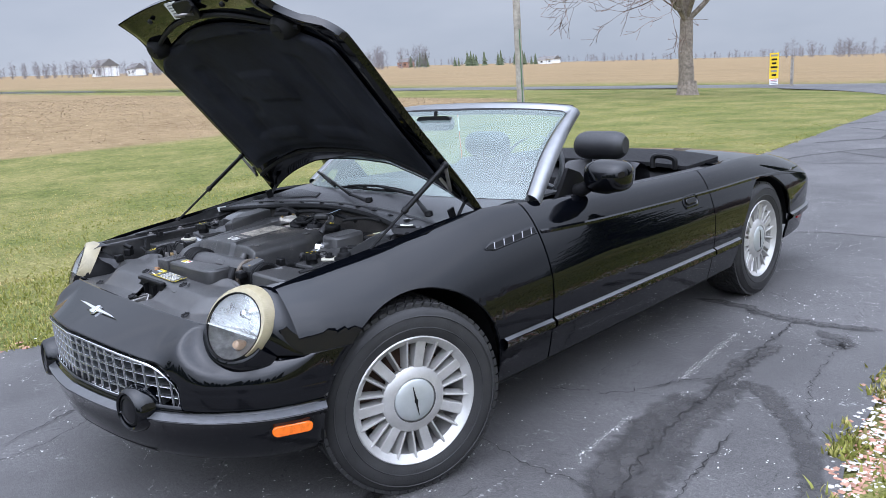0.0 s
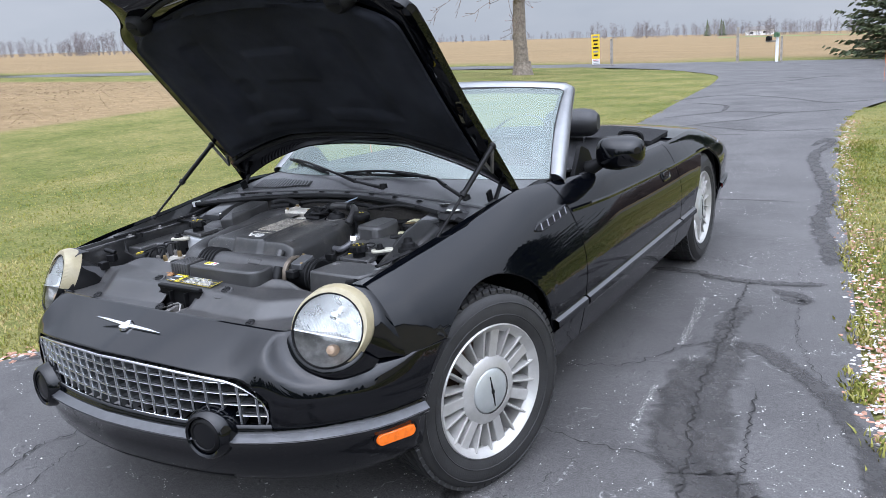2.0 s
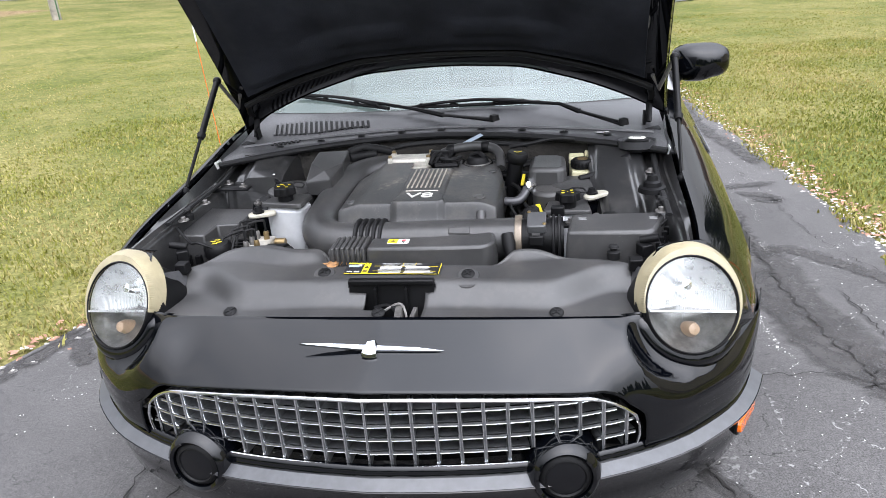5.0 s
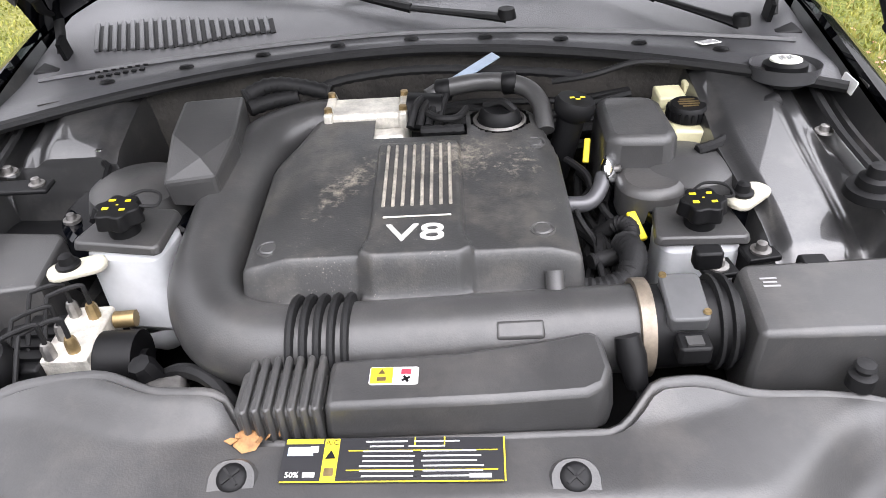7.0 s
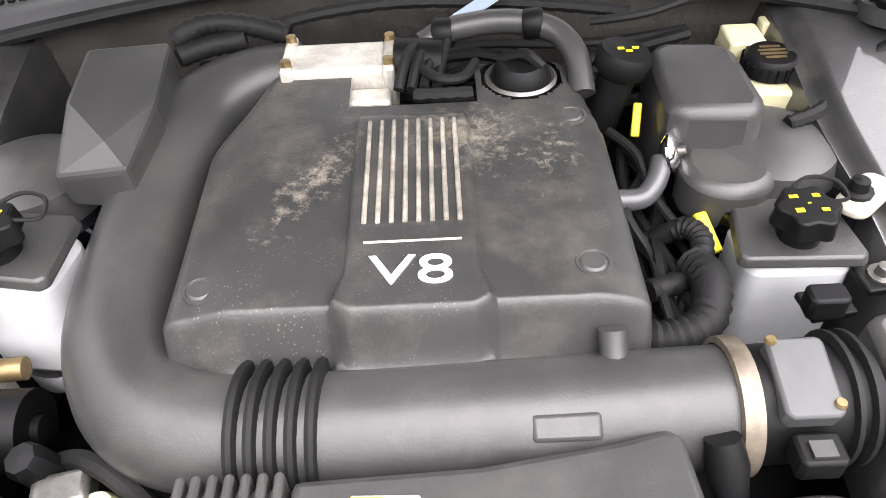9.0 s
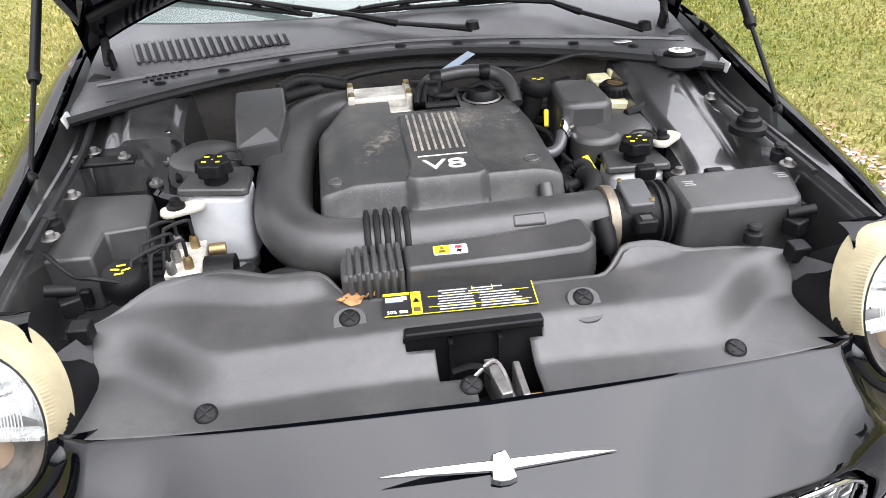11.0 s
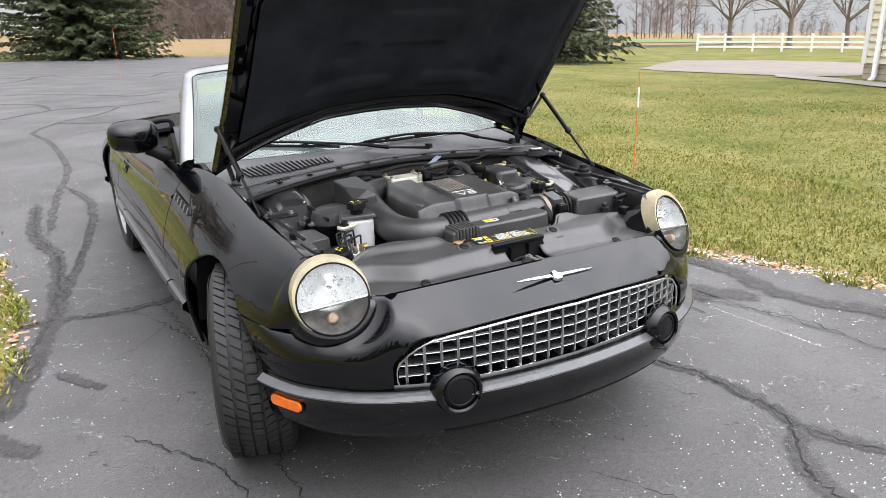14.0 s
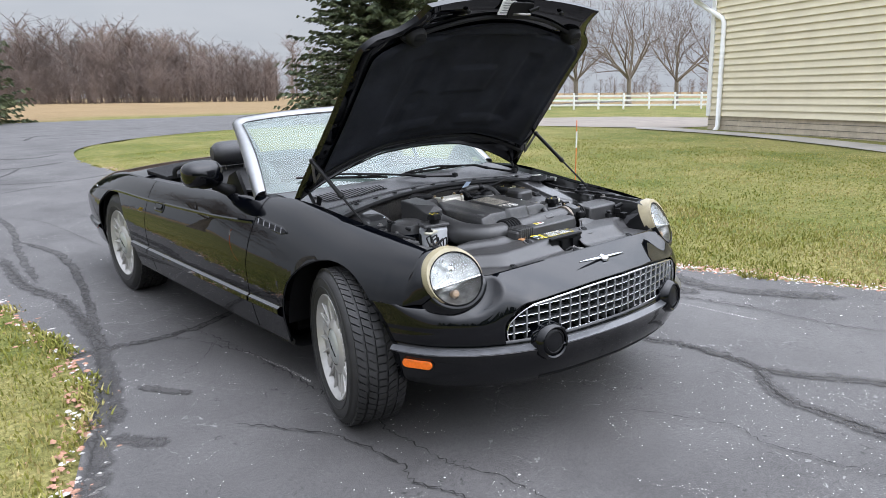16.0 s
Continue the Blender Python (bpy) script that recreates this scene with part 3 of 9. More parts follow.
crest_x = curve([-0.45, -0.30, 0.0, 0.5, 0.80, 1.1, 2.0, 2.6, 3.1, 3.5, 3.78], [0.675, 0.685, 0.692, 0.722, 0.765, 0.80, 0.80, 0.765, 0.70, 0.62, 0.50])
crest_z = curve([-0.45, -0.30, 0.0, 0.5, 0.80, 1.1, 2.0, 2.6, 3.1, 3.5, 3.78], [0.790, 0.812, 0.842, 0.886, 0.870, 0.856, 0.826, 0.812, 0.775, 0.715, 0.66])
SHOULDER = 0.565


def side_x(y, z):
    w, xc, zc = half_w(y), crest_x(y), crest_z(y)
    if z >= SHOULDER:
        k = min(1.0, (z - SHOULDER) / (zc - SHOULDER))
        return xc + (w - xc) * (1 - k ** 1.55) ** (1 / 1.45)
    return w - 0.075 * ((SHOULDER - z) / 0.4) ** 2


def sill_z(y):
    return 0.258


def arch_z(y):
    best = sill_z(y)
    for cy in (0.0, REAR):
        d = abs(y - cy)
        if d < ARCH:
            best = max(best, HUBZ + math.sqrt(max(0.0, ARCH * ARCH - d * d)))
    return best


def side_panel(s, y0, y1, n, rows=16, zlow=None, extra=()):
    ys = lin(y0, y1, n)
    for cy in (0.0, REAR):
        ys += [cy + ARCH * math.cos(a) for a in lin(0, math.pi, 29)]
    ys = sorted(v for v in set(round(v, 4) for v in ys) if y0 <= v <= y1)
    vs = [1 - (1 - v) ** 1.5 for v in lin(0, 1, rows)]

    def fn(y, v):
        lo = max(arch_z(y), zlow(y) if zlow else 0)
        z = lo + (crest_z(y) - lo) * v
        return (s * side_x(y, z), y, z)
    return surf(fn, ys, vs)


def arch_lip(s, cy, y0, y1):
    pts = []
    for a in lin(radians(-12), radians(192), 40):
        y, z = cy + ARCH * math.cos(a), HUBZ + ARCH * math.sin(a)
        if y0 <= y <= y1 and z > 0.26:
            pts.append((s * (side_x(y, max(z, 0.26)) - 0.006), y, z))
    return tube(bmesh.new(), pts, 0.0045, 6)


FRONT_EDGE = -0.41
for s, sd in ((1, "left"), (-1, "right")):
    fender = cpart("fender", side_panel(s, FRONT_EDGE, 0.672, 30, zlow=lambda y: 0.605 if y < -0.3 else 0), PAINT, solid=0.012, label="glossy black front fender with vent slot", out=(s, 0, 0.3))
    part("arch_lip", local(arch_lip(s, 0.0, -0.36, 0.6)), PAINT, fender)
    door = cpart("door", side_panel(s, 0.680, 2.028, 40), PAINT, solid=0.02, label="glossy black door reflecting the lawn", out=(s, 0, 0.3))
    quarter = cpart("rear_quarter", side_panel(s, 2.036, 3.78, 50), PAINT, solid=0.012, out=(s, 0, 0.3))
    part("arch_lip", local(arch_lip(s, REAR, 2.0, 3.3)), PAINT, quarter)
    # wheel wells
    for cy in (0.0, REAR):
        bm = bmesh.new()
        surf(lambda a, x: (s * min(x, side_x(cy + ARCH * math.cos(a), max(0.26, HUBZ + ARCH * math.sin(a))) - 0.014), cy + (ARCH + 0.012) * math.cos(a), HUBZ + (ARCH + 0.012) * math.sin(a)), lin(radians(2), radians(178), 24), [0.50, 0.60, 0.70, 0.80, 0.855], bm)
        surf(lambda r, a: (s * 0.50, cy + r * math.cos(a), HUBZ + r * math.sin(a)), [0.02, 0.2, ARCH + 0.012], lin(radians(2), radians(178), 24), bm)
        cpart("wheel_well", bm, DARK)
    # pressed ledge along the flank
    for y0, y1 in ((0.385, 0.668), (0.684, 2.024), (2.040, 2.335), (3.10, 3.70)):
        ys = lin(y0, y1, 14)
        bm = surf(lambda y, k: (s * (side_x(y, 0.42) + (-0.006, 0.0165, 0.0175, -0.006)[k]), y, (0.439, 0.425, 0.404, 0.384)[k] - 0.006 * y), ys, [0, 1, 2, 3])
        cpart("side_moulding", bm, PAINT, label="raised black lower flank moulding")
        cpart("moulding_ledge", surf(lambda y, k: (s * (side_x(y, 0.42) + (-0.0005, 0.0150)[k]), y, (0.4375, 0.4280)[k] - 0.006 * y), ys, [0, 1]), LEDGE, label="sloping top of the moulding, paler grey than the paint")
    # sill under the door
    bm = bmesh.new()
    surf(lambda y, k: (s * (0.842, 0.846, 0.80, 0.60)[k], y, (0.268, 0.240, 0.222, 0.22)[k]), lin(0.37, 2.36, 20), [0, 1, 2, 3], bm)
    cpart("sill", bm, DARK)
    # crease below the beltline
    ys = lin(0.69, 3.5, 50)
    bm = bmesh.new()
    surf(lambda y, k: (s * (side_x(y, zz := crest_z(y) - 0.105 + (0.006, 0.0, -0.010)[k]) + (0.0008, 0.0045, 0.0006)[k]), y, zz), [y for y in ys if not 2.02 < y < 2.04], [0, 1, 2], bm)
    cpart("belt_crease", bm, PAINT)

# nose and bumper
nose_y = curve([0, 0.12, 0.25, 0.40, 0.50, 0.62, 0.70, 0.757, 0.80, 0.835, 0.86, 0.872], [-0.825, -0.815, -0.797, -0.762, -0.722, -0.655, -0.585, -0.52, -0.44, -0.34, -0.24, -0.15])


def nose_pt(x, z, off=0.0):
    """A point on the bumper skin at half-width x, moved in by off."""
    e = 0.01
    t = Vector((2 * e, nose_y(min(0.871, abs(x) + e)) - nose_y(max(0, abs(x) - e)), 0)).normalized()
    n = Vector((t.y, -t.x, 0))
    sx = -1 if x < 0 else 1
    p = Vector((abs(x), nose_y(abs(x)), z)) - n * off
    return (sx * p.x, p.y, z)


BX = [0.0, 0.05, 0.1, 0.16, 0.22, 0.28, 0.34, 0.40, 0.46, 0.52, 0.57, 0.62, 0.66, 0.70, 0.73, 0.757, 0.78, 0.80, 0.818, 0.835, 0.846]
BXS = [-x for x in BX[:0:-1]] + BX
low_z = [0.262, 0.285, 0.32, 0.375, 0.412, 0.424, 0.4320, 0.4335, 0.4460, 0.4475, 0.456, 0.470]
low_o = [0.10, 0.045, 0.012, 0.0, -0.006, -0.017, -0.0205, -0.0185, 0.0065, 0.0085, 0.0105, 0.012]

def arch_x(z):
    """Half-width at which the bumper meets the wheel arch, at height z."""
    y = -math.sqrt(max(0.0, ARCH * ARCH - (z - HUBZ) ** 2)) - 0.004
    lo, hi = 0.5, 0.872
    for _ in range(24):
        m = (lo + hi) / 2
        lo, hi = (m, hi) if nose_y(m) < y else (lo, m)
    return lo


def low_pt(x, k):
    z = low_z[k] + (0.012 * max(0, 1 - abs(x) / 0.5) if k else 0.02 * max(0, 1 - abs(x) / 0.7))
    return nose_pt(x / 0.846 * arch_x(z), z, low_o[k])


bumper = cpart("front_bumper", surf(low_pt, BXS, range(12)), PAINT, solid=0.01, crisp=False, label="black front bumper with a bright upper ledge and stone chips", angle=0.9, out=(0, -1, 0.2))
part("bumper_ledge", local(surf(lambda x, k: Vector(low_pt(x, (7, 8)[k])) + Vector((0, -0.0004, 0.0012)), BXS, range(2))), LEDGE, bumper, "flat ledge along the bumper, paler grey than the paint")
part("air_slot", local(surf(lambda x, k: nose_pt(x, (0.306, 0.302, 0.294, 0.289)[k] + 0.014 * max(0, 1 - abs(x) / 0.6), (0.022, 0.022, 0.030, 0.034)[k]), lin(-0.42, 0.42, 41), range(4))), DARK, bumper)


def cheek_in(z):
    return 0.548 - 0.048 * smooth01((z - 0.53) / 0.06)


shut_y = curve([0, 0.3, 0.5, 0.62], [-0.618, -0.605, -0.580, -0.56])
skin_y1 = curve([0, 0.3, 0.5, 0.56, 0.64, 0.72, 0.78], [-0.618, -0.605, -0.580, -0.530, -0.430, -0.420, -0.400])
skin_z1 = curve([0, 0.3, 0.5, 0.56, 0.64, 0.72, 0.76, 0.80], [0.714, 0.708, 0.698, 0.682, 0.640, 0.618, 0.609, 0.606])
LAMP_C, LAMP_N = Vector((0.645, -0.534, 0.700)), Vector((0.30, -0.84, 0.457)).normalized()
LAMP_M = frame_at(LAMP_C, LAMP_N)
LAMP_I = LAMP_M.inverted()


def roll_start(ax):
    """Height and inset at which the skin begins to roll back."""
    k = smooth01((ax - 0.46) / 0.13)
    return (0.646 - 0.05 * min(1.0, ax / 0.5) ** 2) * (1 - k) + 0.525 * k, 0.022 * (1 - k) + 0.004 * k


def nose_top(x, v):
    """Skin from the grille's upper edge, or the cheek, back to the hood's shut line."""
    ax = abs(x)
    z0, o0 = roll_start(ax)
    y0 = nose_pt(ax, 0.6, o0)[1]
    y1, z1 = max(skin_y1(ax), y0 + 0.004), max(skin_z1(ax), z0 + 0.01)
    w = smooth01((ax - 0.40) / 0.16)
    ridge = 0.005 * max(0, 1 - ax / 0.08) * math.sin(math.pi * v) * (1 - v)
    fy = v * (1 - w) + (1 - math.cos(v * math.pi / 2)) * w
    fz = v * (1 - 0.12 * (1 - v)) * (1 - w) + math.sin(v * math.pi / 2) * w
    return (x, y0 + (y1 - y0) * fy, z0 + (z1 - z0) * fz + ridge)


def fascia(s):
    """One skin of nose and cheek for one side, scooped round the headlamp and open for the grille."""
    xs = [round(v, 4) for v in lin(0, 0.5, 26)] + [round(v, 4) for v in lin(0.5, 0.848, 45)][1:]
    lows = [k / 9 for k in range(9)]
    tops = [k / 26 for k in range(27)]
    bm, rows = bmesh.new(), []
    for ax in xs:
        col = []
        z0, o0 = roll_start(ax)
        for k in lows:
            z = 0.456 + (z0 - 0.456) * k
            ci, xe = cheek_in(z), arch_x(z)
            x = ci + (ax - 0.5) * (xe - ci) / 0.348 if ax >= 0.5 else ax
            bulge = 0.008 * (1 - k) ** 2 * (1 - 0.7 * k)
            col.append(Vector(nose_pt(x, z, bulge + o0 * k * k)))
        for v in tops:
            z = nose_top(ax, v)[2]
            x = ax if ax < 0.66 else ax + (arch_x(z) - 0.848) * (ax - 0.66) / 0.188
            p = Vector(nose_top(ax, v))
            if x != ax:
                p = Vector((x, p.y + nose_y(min(0.871, x)) - nose_y(ax), p.z))
            col.append(p)
        for i, p in enumerate(col):
            q = LAMP_I @ p
            r = math.hypot(q.x, q.y)
            if q.z > -0.05 and r < 0.24 and q.y < 0.05:
                cap = -0.006 + 0.36 * max(0.0, r - 0.105) + 0.9 * max(0.0, r - 0.15)
                cap += 0.3 * max(0.0, q.y + 0.02)
                q.z = min(q.z, cap)
                p = LAMP_M @ q
                col[i] = p
            reach = 0.034 + 0.018 * smooth01((q.x * -0.5 - q.y) / 0.10)
            if q.z > -0.16 and r < 0.105 + reach:
                k = max(0.0, 1 - max(0.0, r - 0.105) / reach)
                d = -0.003 - 0.018 * smooth01((q.x + 0.03) / 0.1)
                q.z += (d - q.z) * smooth01(k * 1.15) * 0.92
                if r < 0.105 and r > 1e-4:
                    q.x, q.y = q.x * 0.105 / r, q.y * 0.105 / r
                p = LAMP_M @ q
                col[i] = p
        rows.append([(bm.verts.new((s * p.x, p.y, p.z)), (LAMP_I @ p)) for p in col])
    nl = len(lows)
    for i in range(len(xs) - 1):
        for j in range(len(rows[0]) - 1):
            if xs[i + 1] <= 0.5 and j < nl:
                continue
            quad = (rows[i][j], rows[i + 1][j], rows[i + 1][j + 1], rows[i][j + 1])
            if all(math.hypot(q.x, q.y) < 0.1056 and q.z > -0.16 for v, q in quad):
                continue
            bm.faces.new([v for v, q in quad])
    bmesh.ops.remove_doubles(bm, verts=bm.verts, dist=0.0004)
    bmesh.ops.delete(bm, geom=[v for v in bm.verts if not v.link_faces], context="VERTS")
    return bm


bm = fascia(1)
me_tmp = bpy.data.meshes.new("half_skin")
fascia(-1).to_mesh(me_tmp)
bm.from_mesh(me_tmp)
bpy.data.meshes.remove(me_tmp)
bmesh.ops.remove_doubles(bm, verts=bm.verts, dist=0.0004)
nose = cpart("nose_panel", bm, PAINT, solid=0.003, crisp=False, angle=1.0, label="glossy black nose skin scooped round the headlamps", out=(0, -0.5, 1))
NX = lin(-0.50, 0.50, 41)
part("nose_lip", local(surf(lambda x, k: (x, nose_pt(x, 0.6, (0.022, 0.05, 0.10)[k])[1], 0.646 - 0.05 * (abs(x) / 0.5) ** 2 - (0, 0.006, 0.008)[k]), NX, range(3))), PAINT, nose)

# trunk deck, tail
bm = surf(lambda y, u: (crest_x(y) * u, y, crest_z(y) + 0.035 * (1 - u * u) * (1 - 0.5 * smooth01((y - 3.2) / 0.6))), lin(2.30, 3.78, 24), lin(-1, 1, 15))
deck = cpart("trunk_lid", bm, PAINT, solid=0.01, label="glossy black trunk lid", out=(0, 0, 1))
bm = surf(lambda u, z: ((max(0.0, side_x(3.78, z)) if z < crest_z(3.78) else crest_x(3.78)) * u, 3.78 + 0.10 * (1 - u * u), z), lin(-1, 1, 17), lin(0.27, 0.66, 10))
cpart("rear_bumper", bm, PAINT)
cpart("underbody", box(bmesh.new(), (0, 1.65, 0.25), (1.10, 3.9, 0.06)), DARK)


# ---- wheels ----
def wheel(x, y, steer, s):
    """A tyre on a many-spoked alloy rim, axle along x, outer face to +x * s."""
    root = new("wheel")
    root.parent = car
    root.empty_display_size = 0.1
    root["label"] = "dusty silver multi-spoke alloy wheel on a black road tyre"
    root.matrix_local = CAR_BASE @ Matrix.Translation((x, y, HUBZ)) @ pose(0, 0, 0, 0, 0, steer) @ pose(0, 0, 0, 0, 90 if s > 0 else -90, 0)
    w = 0.118
    prof = [(0.218, -w * 0.86), (0.245, -w), (0.285, -w * 1.02), (0.312, -w * 0.93), (0.323, -w * 0.80), (0.3255, -w * 0.5), (0.326, 0), (0.3255, w * 0.5), (0.323, w * 0.80), (0.312, w * 0.93), (0.285, w * 1.02), (0.262, w * 1.0), (0.245, w), (0.218, w * 0.86)]
    bm = lathe(bmesh.new(), prof, n=72)
    part("tyre", bm, TYRE, root, "black tyre with raised sidewall band", recalc=False)
    # tread blocks standing proud between the grooves
    bm = bmesh.new()
    for ring, (z0, z1) in enumerate(((-0.098, -0.066), (-0.056, -0.024), (-0.016, 0.016), (0.024, 0.056), (0.066, 0.098))):
        for i in range(64):
            a0 = 2 * math.pi * (i + 0.5 * (ring % 2)) / 64
            a1 = a0 + 2 * math.pi / 64 * 0.78
            sk = (0.035, 0.03, 0.0, -0.03, -0.035)[ring]
            vs = []
            for r in (0.321, 0.3355 if ring in (1, 2, 3) else 0.3335):
                for a, z in ((a0 + sk, z0), (a1 + sk, z0), (a1 - sk, z1), (a0 - sk, z1)):
                    vs.append(bm.verts.new((r * math.cos(a), r * math.sin(a), z)))
            for f in ((4, 5, 6, 7), (0, 1, 5, 4), (1, 2, 6, 5), (2, 3, 7, 6), (3, 0, 4, 7)):
                bm.faces.new([vs[k] for k in f])
    part("tread", bm, TYRE, root, "grooved tread blocks", recalc=False)["kind"] = "stuff"
    bm = lathe(bmesh.new(), [(0.2945, w * 1.018), (0.297, w * 1.035), (0.2995, w * 1.018)], n=64)
    lathe(bm, [(0.255, w * 1.0), (0.257, w * 1.02), (0.259, w * 1.0)], n=64)
    part("sidewall_ridge", bm, TYRE, root)
    rimp = [(0.198, -0.10), (0.200, 0.02), (0.206, 0.070), (0.212, 0.088), (0.222, 0.100), (0.226, 0.108), (0.222, 0.112), (0.216, 0.108), (0.207, 0.094), (0.196, 0.086)]
    part("rim", lathe(bmesh.new(), rimp, n=72), ALLOY, root, recalc=True)
    bm = lathe(bmesh.new(), [(0.0, 0.0), (0.165, 0.0), (0.165, -0.02), (0.0, -0.02)], n=40)
    part("brake_disc", bm, RUST, root)
    part("barrel", lathe(bmesh.new(), [(0.197, -0.10), (0.05, -0.10)], n=40), DARK, root)
    bm = bmesh.new()
    m = Matrix.Rotation(0.6, 4, "Z")
    prism(bm, [(0.10, -0.05), (0.17, -0.055), (0.17, 0.055), (0.10, 0.05)], -0.03, 0.03, m)
    part("brake_caliper", bm, STEEL, root)
    # hub dish with broad and narrow spokes reaching the rim
    bm = lathe(bmesh.new(), [(0.078, 0.100), (0.110, 0.092), (0.116, 0.086), (0.112, 0.060), (0.06, 0.05)], n=48)
    part("hub_dish", bm, ALLOY, root)
    for i in range(7):
        a = 2 * math.pi * i / 7 + (0.22 if s > 0 else 0.5)
        bm = bmesh.new()
        m = Matrix.Rotation(a, 4, "Z")
        for k, (x0, x1, zl, zh) in enumerate(((0.106, 0.203, 0.060, 0.086),)):
            vs = [bm.verts.new(m @ Vector(p)) for p in ((x0, -0.019, 0.055), (x1, -0.021, 0.055), (x1, 0.021, 0.055), (x0, 0.019, 0.055), (x0, -0.017, 0.090), (x1, -0.019, 0.090), (x1, 0.019, 0.090), (x0, 0.017, 0.090))]
            for f in ((4, 5, 6, 7), (0, 1, 5, 4), (1, 2, 6, 5), (2, 3, 7, 6), (3, 0, 4, 7)):
                bm.faces.new([vs[j] for j in f])
        part("spoke", bm, ALLOY, root, bevel=0.003, smooth=False)
        for off in (-0.172, 0.0, 0.172):
            bm = bmesh.new()
            am = a + math.pi / 7 + off
            a_in = a + math.pi / 7 + off * 0.62
            p0, p1 = Vector((0.109 * math.cos(a_in), 0.109 * math.sin(a_in), 0)), Vector((0.210 * math.cos(am), 0.210 * math.sin(am), 0))
            d = (p1 - p0).normalized()
            n = Vector((-d.y, d.x, 0))
            vs = []
            for q, z, hw in ((p0, 0.050, 0.009), (p1, 0.055, 0.009), (p0, 0.087, 0.0035), (p1, 0.100, 0.0035)):
                for g in (-1, 1):
                    vs.append(bm.verts.new(q + n * g * hw + Vector((0, 0, z))))
            for f in ((0, 2, 6, 4), (1, 5, 7, 3), (4, 6, 7, 5), (2, 3, 7, 6), (0, 4, 5, 1)):
                bm.faces.new([vs[j] for j in f])
            if off:
                part("rib", bm, ALLOY, root, bevel=0.002, smooth=False)
            else:
                bm.free()
    bm = lathe(bmesh.new(), [(0.0, 0.108), (0.04, 0.1065), (0.070, 0.102), (0.0755, 0.097), (0.078, 0.090)], n=40)
    part("centre_cap", bm, CAPMETAL, root, "flat silver-grey centre cap")
    part("cap_gap", lathe(bmesh.new(), [(0.0775, 0.0990), (0.0795, 0.0995), (0.0815, 0.0985)], n=40), DARK, root)
    bm = bmesh.new()
    prism(bm, [(-0.054, 0.0), (-0.008, 0.0035), (0.008, 0.0035), (0.054, 0.0), (0.008, -0.0035), (-0.008, -0.0035)], 0.1055, 0.1095, Matrix.Rotation(radians(8 if s > 0 else 60), 4, "Z"))
    prism(bm, rrect(0.014, 0.012, 0.004), 0.106, 0.1105)
    part("cap_emblem", bm, DARK, root, "thin dark wing emblem")
    return root


STEER = -16.0
wheel(0.752, 0.0, STEER, 1)
wheel(-0.752, 0.0, STEER, -1)
wheel(0.748, REAR, 0.0, 1)
wheel(-0.748, REAR, 0.0, -1)


# ---- hood, windscreen ----
HINGE_Y, HINGE_Z, OPEN = 0.50, 0.888, 56.0
hood_side = curve([-0.60, -0.52, -0.44, -0.38, -0.33, 0.0, 0.3, 0.50], [0.50, 0.512, 0.565, 0.655, 0.684, 0.690, 0.703, 0.718])


def hood_z(x, y):
    w = hood_side(max(-0.6, min(0.5, y)))
    k = abs(x) / w
    edge = crest_z(y) if y > -0.42 else 0.785 - (-0.42 - y) * 0.42
    mid = edge + 0.052 + 0.03 * smooth01((y + 0.5) / 0.6)
    return mid + (edge - mid) * k ** 2.3 + 0.012 * math.exp(-((abs(x) - 0.26) / 0.07) ** 2) * smooth01((y + 0.45) / 0.2) * 0.6


OPENED = Matrix.Translation((0, HINGE_Y, HINGE_Z)) @ Matrix.Rotation(radians(-OPEN), 4, "X") @ Matrix.Translation((0, -HINGE_Y, -HINGE_Z))


def rear_y(u):
    """Rear edge of the hood: arched forward in the middle."""
    return 0.505 - 0.185 * (1 - abs(u) ** 2.2)


def hood_uv(u, v, drop=0.0, shrink=1.0):
    y1 = rear_y(u)
    y0 = -0.612 + 0.03 * u * u
    y = y0 + (y1 - y0) * v
    x = hood_side(y) * u * shrink
    return OPENED @ Vector((x, y, hood_z(x, y) - drop))


UU = [math.copysign(abs(k) ** 0.85, k) for k in lin(-1, 1, 41)]
VV = lin(0, 1, 41)
hood = cpart("hood", surf(lambda u, v: hood_uv(u, v), UU, VV), PAINT, solid=0.006, label="glossy black hood propped open, felt-lined underneath", out=(0, 0.5, 1))
hv = lin(0.004, 0.996, 41)
inner = surf(lambda u, v: hood_uv(u * 0.985, v, 0.024 + 0.016 * smooth01((1 - abs(u)) / 0.08) * smooth01(v / 0.05) * smooth01((1 - v) / 0.05)), UU, hv)
part("hood_inner_panel", local(inner), PAINT, hood, "shiny black pressed inner panel")
# rolled edge that closes the hood's rim
bm = bmesh.new()
rim = [(u, 0.0) for u in UU] + [(1.0, v) for v in VV[1:]] + [(u, 1.0) for u in UU[::-1][1:]] + [(-1.0, v) for v in VV[::-1][1:]]
surf(lambda i, k: hood_uv(rim[i][0] * (1.0, 0.985)[k], rim[i][1], (0.0, 0.026)[k]), range(len(rim)), range(2), bm)
part("hood_rim", local(bm), PAINT, hood)


